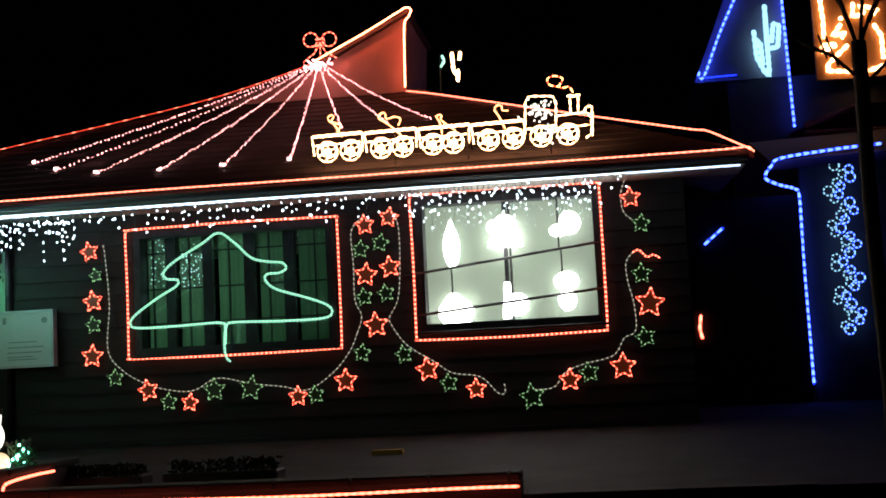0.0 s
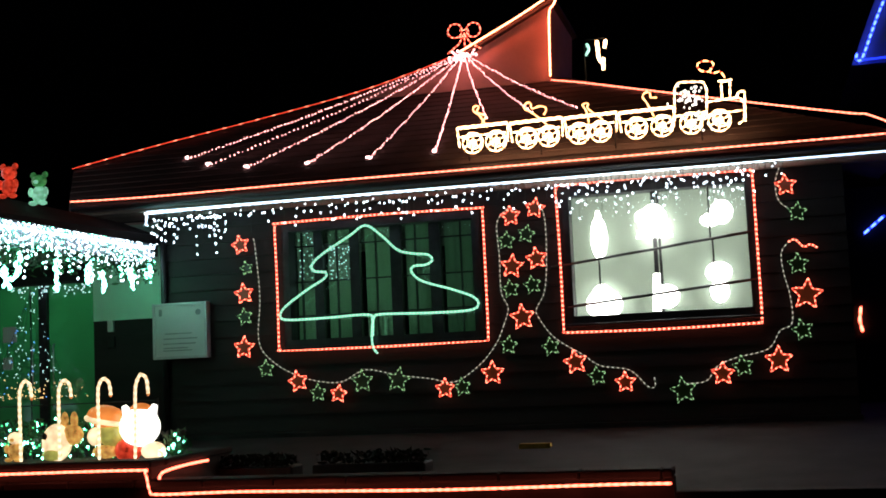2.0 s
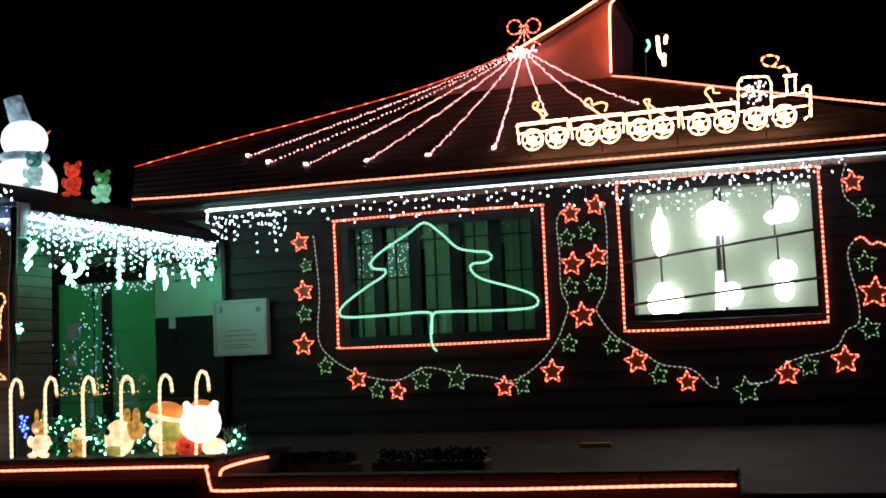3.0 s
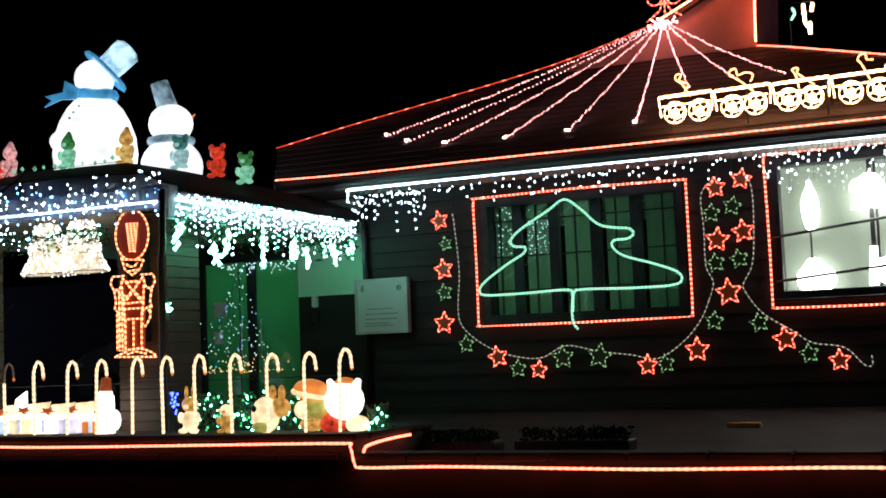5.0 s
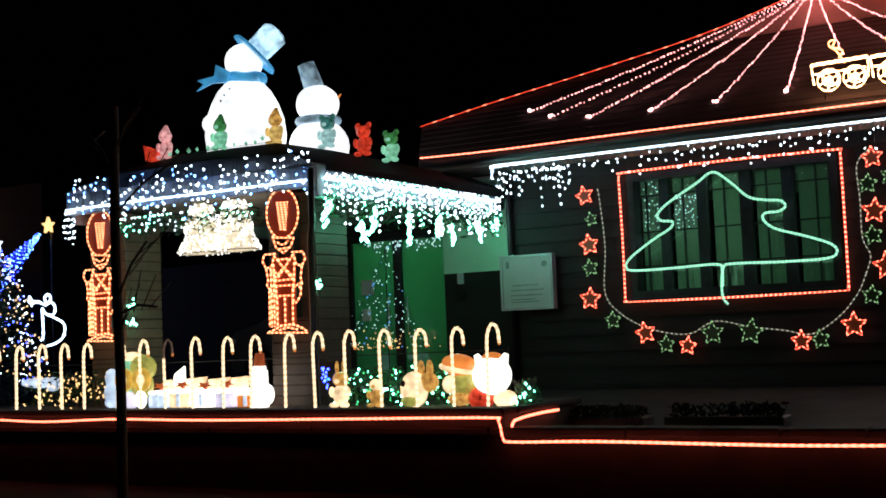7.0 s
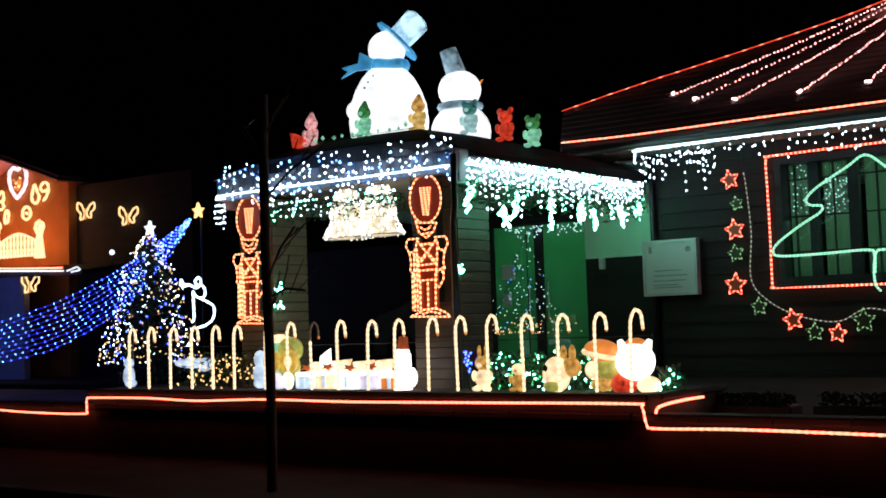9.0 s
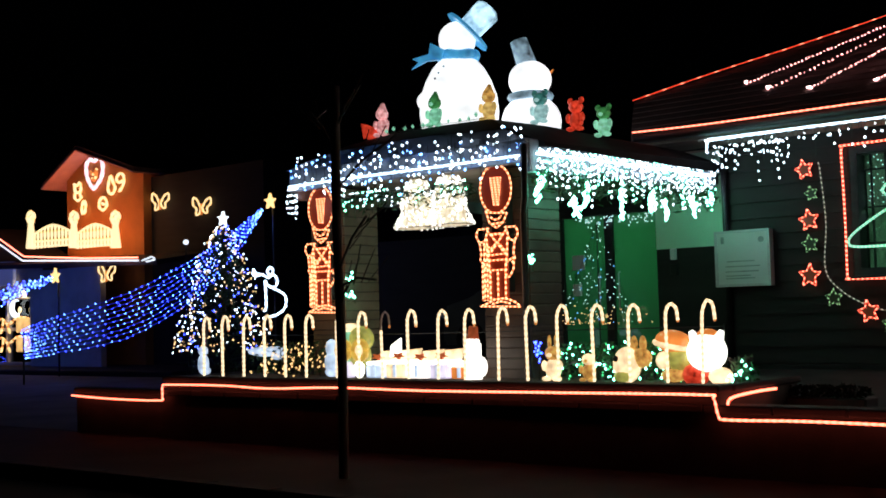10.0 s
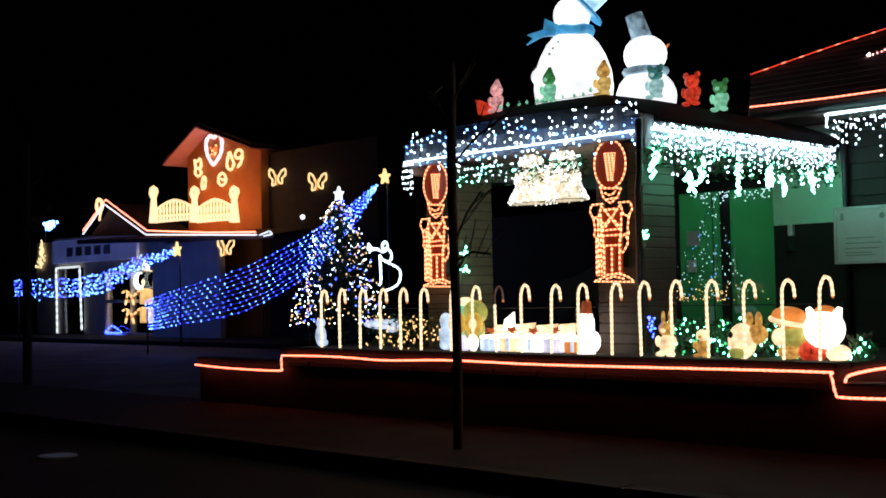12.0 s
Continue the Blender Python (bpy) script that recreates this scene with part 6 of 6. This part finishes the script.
# ---- blue net of lights slung to the left ----
def net(label, top, bottom, y0, y1, cols, rows, mats, r, seed, jitter=0.035):
    random.seed(seed)
    t = thing("net_lights", label, "net lights", (top[0][0], y0, top[0][1]))
    tp, bt = smooth([(x, 0, z) for x, z in top], 8), smooth([(x, 0, z) for x, z in bottom], 8)
    def pick(line, u):
        f = u * (len(line) - 1)
        i = min(int(f), len(line) - 2)
        return line[i].lerp(line[i + 1], f - i)
    spots, cords = [[] for _ in mats], B()
    for j in range(rows):
        v = j / (rows - 1)
        pts = []
        for k in range(cols):
            u = (k + 0.5 * (j % 2)) / cols
            q = pick(tp, u).lerp(pick(bt, u), v)
            q = Vector((q.x + random.gauss(0, jitter), y0 + (y1 - y0) * u + random.gauss(0, 0.02), q.z + random.gauss(0, jitter * 0.6)))
            pts.append(q)
            spots[random.randrange(len(mats))].append(q)
        tube(cords, pts, 0.006, sides=3)
    part("cord", cords, BLUE_CORD, t, "net cord with the bulbs' blue haze put in", kind="stuff")
    for m, p in zip(mats, spots):
        part("bulb_string", bulbs(B(), p, r), m, t, kind="stuff")


net("wide blue net of bulbs slung down from the star", [(-19.3, 3.8), (-20.3, 3.38), (-21.33, 2.97), (-23.69, 2.29), (-27.41, 1.66), (-28.6, 1.42)], [(-19.3, 3.72), (-20.3, 2.82), (-21.35, 2.12), (-23.94, 1.22), (-27.43, 0.8), (-28.4, 0.72)], 17.0, 17.0, 60, 10, [BULB_BLUE, BULB_ICE], 0.0145, 111, 0.012)
net("narrow ice-blue string net before the far building", [(-42.6, 2.3), (-38.65, 2.25), (-36.34, 2.35), (-34.2, 2.75), (-31.91, 3.02)], [(-42.6, 1.75), (-38.65, 1.65), (-36.34, 1.8), (-34.2, 2.4), (-31.91, 2.86)], 20, 20, 90, 5, [BULB_ICE, BULB_BLUE], 0.022, 112, 0.06)
far_star(-31.8, 20.0, 2.98, 0.24, STAR_Y, "warm lit star at the end of the narrow net")
for x, y, h in ((-31.8, 20.1, 2.9), (-42.6, 20.1, 2.3)):
    p = thing("light_pole", "thin dark pole holding up the light strings", "pole", (x, y, 0), "light poles")
    part("shaft", tube(B(), [(x, y, 0), (x, y, h)], 0.03, sides=6), DARK_METAL, p)
p = thing("light_pole", "thin dark pole at the foot of the wide net", "pole", (-21.6, 16.8, 0), "light poles")
part("shaft", tube(B(), [(-28.5, 17.0, 0), (-28.5, 17.0, 1.4)], 0.02, sides=6), DARK_METAL, p)
p = thing("light_pole", "thin pale stake beside the planter end", "pole", (-13.05, 10.5, 0), "light poles")
part("shaft", tube(B(), [(-13.05, 10.5, 0), (-13.05, 10.5, 1.6)], 0.012, sides=6), WHITE_METAL, p)

# ---- far gabled house with warm motifs ----
far = thing("house", "tall gabled house washed in orange light", "house", (-35.4, 24, 0))
bm = B()
prism(bm, [(-37.4, 0), (-33.0, 0), (-33.0, 6.42), (-35.9, 7.38), (-37.4, 6.56)], 24, 30)
part("wall", bm, ORANGE_LIT, far, "rendered gable wall with the orange light in its colour")
bm = B()
slab(bm, [(-35.9, 23.4, 7.6), (-35.9, 30.4, 7.6), (-38.0, 30.4, 6.48), (-38.0, 23.4, 6.48)], 0.14)
slab(bm, [(-35.9, 23.4, 7.6), (-32.7, 23.4, 6.56), (-32.7, 30.4, 6.56), (-35.9, 30.4, 7.6)], 0.14)
part("roof", bm, ROOFING, far)
bm = B()
slab(bm, [(-35.9, 23.36, 7.455), (-35.9, 30.3, 7.455), (-38.02, 30.3, 6.33), (-38.02, 23.36, 6.33)], 0.05)
slab(bm, [(-35.9, 23.36, 7.455), (-32.68, 23.36, 6.41), (-32.68, 30.3, 6.41), (-35.9, 30.3, 7.455)], 0.05)
part("soffit", bm, RED_LIT, far, "boarded roof underside with reddish light in its colour")
bm = B()
box(bm, -32.99, -27.5, 24.3, 30, 0, 6.3)
part("side_wing", bm, SIDING, far)
for x, z in ((-31.6, 1.2), (-29.6, 1.2)):
    part("window", box(B(), x, x + 1.2, 24.26, 24.3, z, z + 1.2), GLASS, far)
bm = B()
slab(bm, [(-41.6, 21.9, 3.75), (-29.5, 21.9, 3.38), (-29.5, 24.2, 3.7), (-41.6, 24.2, 4.0)], 0.15)
part("canopy", bm, ROOFING, far)
bm = B()
prism(bm, [(-41.3, 3.9), (-36.86, 3.75), (-39.65, 5.0)], 22.3, 24)
part("dormer", bm, SIDING, far)
bm = B()
box(bm, -37.5, -33.4, 22.6, 22.8, 0, 3.4)
box(bm, -38.0, -37.5, 23.1, 24, 0, 3.6)
part("lower_wall", bm, PLASTER, far)
rope_light("red rope light over the small far gable", [(-41.35, 22.0, 4.08), (-39.65, 22.0, 5.12), (-36.86, 22.0, 3.86), (-33, 21.8, 3.6), (-30.3, 21.8, 3.48)], 0.022, [ROPE_RED, ROPE_RED], 0.08, 2, 1)
rope_light("white rope light under the small far gable", [(-41.25, 21.95, 3.95), (-39.65, 21.95, 4.95), (-36.86, 21.95, 3.72), (-30.26, 21.8, 3.39)], 0.024, [STAR_W, STAR_W], 0.08, 2, 1)
rope_light("short white rope light loop at the canopy's end", [(-30.2, 21.88, 3.38), (-29.7, 21.88, 3.48), (-29.55, 21.88, 3.38), (-30.0, 21.88, 3.34)], 0.02, [STAR_W, STAR_W], 0.08, 2, 1)
gate = thing("gate_motif", "warm lit gate motif with three globe posts on the canopy", "light motif", (-34, 22, 3.8))
for a, b, z in ((-36.25, -34.0, 4.12), (-33.75, -31.75, 3.98)):
    mid = (a + b) / 2
    def arch(x):
        return z + 0.42 + 0.28 * max(0, 1 - (2 * abs(x - mid) / (b - a)) ** 1.5) - 0.05 * (x - a) / (b - a)
    for k in range(11):
        x = a + (b - a) * (k + 0.5) / 11
        part("bar", tube(B(), [(x, 21.97, z - 0.05), (x, 21.97, arch(x))], 0.045, 0.07, 3, 1, sides=5), [STAR_CREAM, STAR_Y], gate)
    for dz in (0.02, 0.2):
        part("rail", tube(B(), [(a, 21.99, z + dz), (b, 21.99, z + dz - 0.06)], 0.03, sides=5), STAR_CREAM, gate)
    part("arch_rail", tube(B(), [(a + (b - a) * k / 12, 21.99, arch(a + (b - a) * k / 12)) for k in range(13)], 0.035, sides=5), STAR_CREAM, gate)
for x, z0, z1 in ((-36.38, 4.1, 4.92), (-33.88, 3.98, 4.72), (-31.65, 3.85, 4.56)):
    part("gate_post", cone(B(), (x, 21.98, z0), (x, 21.98, z1), 0.17, 0.09, seg=8), STAR_CREAM, gate)
    lamp = part("lantern_head", tube(B(), [(x + dx, 21.98, z1 + dz) for dx, dz in ((-0.06, 0), (-0.2, 0.2), (-0.17, 0.32), (0, 0.4), (0.17, 0.32), (0.2, 0.2), (0.06, 0))], 0.06, 0.08, 3, 1), [STAR_CREAM, STAR_Y], gate)
    part("lantern_core", ball(B(), (x, 21.99, z1 + 0.18), (0.1, 0.03, 0.13), seg=8), LAMP_CREAM, gate)
t = thing("lantern_motif", "cream rope light lantern behind the small gable", "light motif", (-40.3, 22.1, 4.5))
part("outline", tube(B(), ring(-40.3, 4.94, 0.2, 22.1, 12, 0.26), 0.06, 0.1, 2, 1), [STAR_CREAM, STAR_Y], t)
part("stem", tube(B(), [(-40.3, 22.1, 4.4), (-40.2, 22.1, 4.7)], 0.04, sides=5), STAR_CREAM, t)
# added fill light on the orange gable, set unseen on the canopy behind the gate
ld = bpy.data.lights.new("gable_orange_fill", "AREA")
ld.shape, ld.size, ld.size_y, ld.energy, ld.color = "RECTANGLE", 3.5, 0.3, 110, (1.0, 0.28, 0.07)
new("gable_orange_fill", ld).matrix_world = look((-35.2, 22.4, 4.3), (-35.4, 24.4, 5.9))
shield = thing("wall_motif", "white and pink heart-shaped light motif on the orange gable", "light motif", (-35.55, 23.9, 6.6), "gable motifs")
PINK = glow("rope_pink_white", (1.0, 0.62, 0.75), 2.6)
part("outline", tube(B(), smooth(flat([(-35.6, 6.1), (-35.95, 6.5), (-36.02, 6.95), (-35.8, 7.15), (-35.55, 7.05), (-35.3, 7.17), (-35.06, 6.9), (-35.15, 6.45), (-35.6, 6.1)], 23.87), 4), 0.065, 0.1, 2, 1), [PINK, STAR_W], shield)
part("fill", tube(B(), smooth(flat([(-35.8, 6.75), (-35.6, 6.6), (-35.4, 6.8), (-35.55, 6.4), (-35.7, 6.5)], 23.88), 3), 0.05, 0.1, 2, 1), [LAMP_ORANGE, STAR_Y], shield)


def gable_motif(*strokes):
    t = thing("wall_motif", "small cream rope light motif on the orange gable", "light motif", (strokes[0][0][0], 23.9, strokes[0][0][1]), "gable motifs")
    for pts in strokes:
        part("outline", tube(B(), smooth(flat(pts, 23.87), 4), 0.05, 0.09, 2, 1), [STAR_CREAM, STAR_Y], t)


gable_motif([(-36.76, 6.4), (-36.6, 6.32), (-36.42, 6.42), (-36.35, 6.2), (-36.42, 6.0), (-36.33, 5.9), (-36.55, 5.8), (-36.74, 5.92), (-36.7, 6.1), (-36.76, 6.4)], [(-36.68, 6.08), (-36.4, 6.08)])
gable_motif([(-36.3, 5.33), (-36.3, 5.6), (-36.16, 5.78), (-36.08, 5.6), (-36.14, 5.36), (-36.3, 5.33)])
gable_motif([(-35.3, 5.65), (-35.1, 5.8), (-34.87, 5.66), (-34.88, 5.45), (-35.1, 5.36), (-35.28, 5.46), (-35.3, 5.65)], [(-35.15, 5.6), (-35.02, 5.55)])
gable_motif([(-34.78, 6.1), (-34.62, 6.48), (-34.46, 6.2), (-34.36, 6.05), (-34.5, 5.87), (-34.72, 5.9), (-34.78, 6.1)])
gable_motif([(-34.15, 5.9), (-33.92, 6.1), (-33.88, 6.4), (-34.1, 6.5), (-34.3, 6.35), (-34.16, 6.2), (-33.95, 6.25)])
for x, z, y in ((-32.4, 5.4, 24.2), (-30.3, 5.08, 24.2), (-32.92, 3.09, 22.5)):
    t = thing("butterfly_motif", "warm rope light butterfly on the dark wall", "light motif", (x, y, z), "butterflies")
    for s, w, h in ((-1, 0.34, 0.34), (1, 0.38, 0.28)):
        part("wing", tube(B(), smooth([(x + s * 0.04, y, z), (x + s * w * 0.6, y, z + h * 0.75), (x + s * w * 1.15, y, z + h), (x + s * w * 1.2, y, z + h * 0.3), (x + s * w * 0.7, y, z - 0.02), (x + s * w * 0.8, y, z - h * 0.6), (x + s * w * 0.3, y, z - h * 0.55), (x + s * 0.04, y, z)], 3), 0.032, 0.07, 2, 1), [STAR_Y, STAR_CREAM], t)
    part("body", tube(B(), [(x, y, z - 0.22), (x, y, z + 0.12)], 0.035, sides=6), LAMP_ORANGE, t)

# ---- far shop front ----
shop = thing("shop", "low shop front with a pale sign and blue lit wall", "shop", (-42, 23, 0))
for q in ((-47.5, -46.0, 23.2, 27, 0, 3.9), (-46.0, -45.6, 23.2, 27, 0, 4.0), (-43.55, -41.9, 23.2, 27, 0, 4.0), (-45.6, -43.55, 23.2, 27, 2.85, 4.0),
          (-41.9, -38.2, 23.2, 27, 2.55, 4.0), (-41.9, -38.2, 23.2, 24, 0, 0.3), (-45.6, -38.2, 25.5, 27, 0, 2.55)):
    part("wall_panel", box(B(), *q), PLASTER, shop)
part("sign", box(B(), -45.85, -39.35, 23.05, 23.18, 3.0, 3.9, bevel=0.02), SIGN_FACE, shop, "pale sign board with the net's blue light put in")
for k in range(5):
    part("sign_bar", box(B(), -44.6 + k * 0.72, -44.6 + k * 0.72 + 0.5, 23.03, 23.05, 3.25, 3.6), SIGN_INK, shop)
part("door", box(B(), -45.5, -43.65, 23.3, 23.35, 0.1, 2.8), GLASS, shop)
bm = B()
tube(bm, [(-45.56, 23.1, 0.25), (-45.62, 23.1, 2.83), (-43.7, 23.1, 2.84), (-43.56, 23.1, 0.37)], 0.035, 0.09, 2, 1)
part("door_rope", bm, [STAR_W, STRING_PALE], shop, "white rope light round the door")
part("window", box(B(), -41.8, -38.25, 23.3, 23.33, 0.3, 2.5), GLASS, shop)
bm = B()
box(bm, -41.85, -38.2, 23.18, 23.36, 1.4, 1.52)
box(bm, -40.1, -40.0, 23.2, 23.36, 0.3, 2.5)
part("window_bar", bm, WHITE_METAL, shop)
ld = bpy.data.lights.new("shop_window_lamp", "AREA")
ld.shape, ld.size, ld.size_y, ld.energy, ld.color = "RECTANGLE", 3.0, 0.8, 260, (1.0, 0.8, 0.6)
new("shop_window_lamp", ld).matrix_world = look((-38.7, 24.4, 2.45), (-41.9, 24.3, 1.0))
for x, z, k in ((-39.4, 1.62, 0), (-39.4, 0.95, 1)):
    t = thing("deer_motif", "warm rope light animal in the shop window", "light motif", (x, 23.12, z), "deer motifs")
    motif_part("tube", t, [smooth(flat(p, 23.12), 3) for p in ([(x - 1.1, z + 0.15), (x - 0.8, z + 0.22), (x - 0.4, z), (x + 0.2, z + 0.25), (x + 0.9, z + 0.2)], [(x - 0.9, z - 0.3), (x - 0.7, z + 0.18)], [(x - 0.3, z - 0.3), (x - 0.5, z + 0.05)])], [STAR_Y, LAMP_ORANGE], 0.04, 0.1)
    part("blanket", box(B(), x + 0.15, x + 1.0, 23.1, 23.14, z - 0.28, z + 0.22, bevel=0.015), glow("lit_blanket", (1.0, 0.58, 0.2), 1.5, vary=0.5, scale=4.0), t)
t = thing("moon_motif", "white lit crescent moon over the shop window", "light motif", (-39.3, 23.1, 2.2))
arc = [(-39.28 + 0.36 * math.cos(a), 2.18 + 0.32 * math.sin(a)) for a in [math.radians(55 + 25 * k) for k in range(11)]]
inner = [(-39.14 + 0.26 * math.cos(a), 2.24 + 0.24 * math.sin(a)) for a in [math.radians(295 - 23 * k) for k in range(10)]]
part("crescent", prism(B(), arc + inner, 23.07, 23.12), STAR_W, t)
part("face", ball(B(), (-39.0, 23.1, 2.12), (0.1, 0.03, 0.1), seg=10), STAR_CREAM, t)
t = thing("sleigh_motif", "blue rope light curve under the shop window", "light motif", (-41.2, 23.1, 0.4))
motif_part("tube", t, [smooth(flat([(-41.75, 0.3), (-41.3, 0.55), (-40.9, 0.45), (-40.6, 0.3), (-41.7, 0.28)], 23.1), 4)], BLUE, 0.03, 0.08)
t = thing("roof_motif", "cluster of ice-white bulbs on the shop roof", "light motif", (-46.5, 23.3, 4.0))
random.seed(121)
part("frame", tube(B(), [(-46.9, 23.3, 3.9), (-46.9, 23.3, 4.55), (-46.0, 23.3, 4.55), (-46.0, 23.3, 4.0)], 0.02, sides=5), DARK_METAL, t)
part("bulb_string", bulbs(B(), [(-46.5 + random.gauss(0, 0.28), 23.28, 4.62 + random.gauss(0, 0.07)) for _ in range(60)], 0.05), BULB_ICE, t, kind="stuff")
t = thing("wall_motif", "warm lit tree motif on the shop's end wall", "light motif", (-46.9, 23.1, 3.0))
part("bulb_string", bulbs(B(), [(-46.9 + random.gauss(0, 0.3) * (1 - k / 60), 23.12, 2.9 + 1.1 * k / 60) for k in range(60)], 0.04), STAR_CREAM, t, kind="stuff")
bm = B()
box(bm, -49, -27, 20.5, 24, 0.004, 0.2, bevel=0.03)
single("forecourt", bm, PAVING, "pale raised forecourt before the far houses", "pavement", (-38, 22, 0), kind="structure")
bm = B()
box(bm, -17.5, -13.8, 18, 18.2, 0, 3.0)
box(bm, -27.5, -13.8, 30, 30.2, 0, 6.0)
single("back_wall", bm, SIDING, "plain dark walls closing the back of the yard", "wall", (-16, 18, 0), kind="structure")

# ---- parked car seen dimly under the porch ----
car = thing("car", "grey parked car in the dark behind the porch", "car", (-11.8, 16.4, 0.78))
bm = B()
prism(bm, [(-13.4, 1.0), (-10.15, 1.0), (-10.2, 1.6), (-10.6, 2.2), (-12.1, 2.22), (-12.65, 1.75), (-13.36, 1.64)], 15.7, 17.2)
bmesh.ops.bevel(bm, geom=bm.edges[:], offset=0.06, segments=2, affect="EDGES")
part("body", bm, CAR_PAINT, car)
part("side_window", prism(B(), [(-12.45, 1.74), (-10.75, 1.74), (-10.85, 2.1), (-12.05, 2.12)], 15.685, 15.695), GLASS, car)
part("bumper", box(B(), -13.46, -13.36, 15.75, 17.15, 1.05, 1.25, bevel=0.02), DARK_METAL, car)
part("headlight", ball(B(), (-13.3, 15.74, 1.5), (0.12, 0.06, 0.07), seg=10), WHITE_METAL, car)
for x in (-12.75, -10.75):
    w = part("wheel", cone(B(), (x, 15.68, 1.08), (x, 15.9, 1.08), 0.3, 0.3, seg=18), RUBBER, car)
    r = part("rim", cone(B(), (x, 15.66, 1.08), (x, 15.68, 1.08), 0.17, 0.19, seg=14), WHITE_METAL, None)
    r.parent, r.matrix_parent_inverse = w, Matrix.Translation(-car.location)
# a drain cover in the street
bm = B()
cone(bm, (-10.98, 5.57, 0.0), (-10.98, 5.57, 0.012), 0.19, 0.18, seg=20)
single("drain_cover", bm, WHITE_METAL, "round steel drain cover in the asphalt", "drain cover", (-10.98, 5.57, 0))

# ---- small things in the yard ----
bm = B()
prism(bm, [(-2.42, 0.6), (-2.08, 0.6), (-2.1, 0.71), (-2.4, 0.71)], 11.95, 12.07)
single("wheel_stop", bm, surface("faded_yellow_paint", (0.75, 0.42, 0.06), 0.6, dark=(0.5, 0.27, 0.04), scale=9, bump=0.3), "small faded yellow wheel stop on the yard", "wheel stop", (-2.25, 12.0, 0.6))
for x0, x1, y in ((-4.95, -4.15, 10.5), (-4.0, -2.95, 10.6)):
    t = thing("planter_box", "low dark planter box with clipped foliage in the yard", "planter", ((x0 + x1) / 2, y, 0.55), "planter boxes")
    part("tub", box(B(), x0, x1, y - 0.14, y + 0.14, 0.55, 0.68, bevel=0.012), DARK_METAL, t)
    bm = B()
    for _ in range(420):
        q = Vector((random.uniform(x0 + 0.03, x1 - 0.03), y + random.uniform(-0.12, 0.12), 0.66 + 0.12 * random.random()))
        d = Vector((random.gauss(0, 1), random.gauss(0, 1), random.gauss(0, 1))).normalized() * 0.035
        w = d.cross(Vector((0.3, 0.8, 0.5))).normalized() * 0.014
        v = [bm.verts.new(q + o) for o in (-d, w, d, -w)]
        bm.faces.new((v[0], v[1], v[2]))
        bm.faces.new((v[0], v[2], v[3]))
    part("foliage", bm, DARK_LEAF, t, kind="stuff")
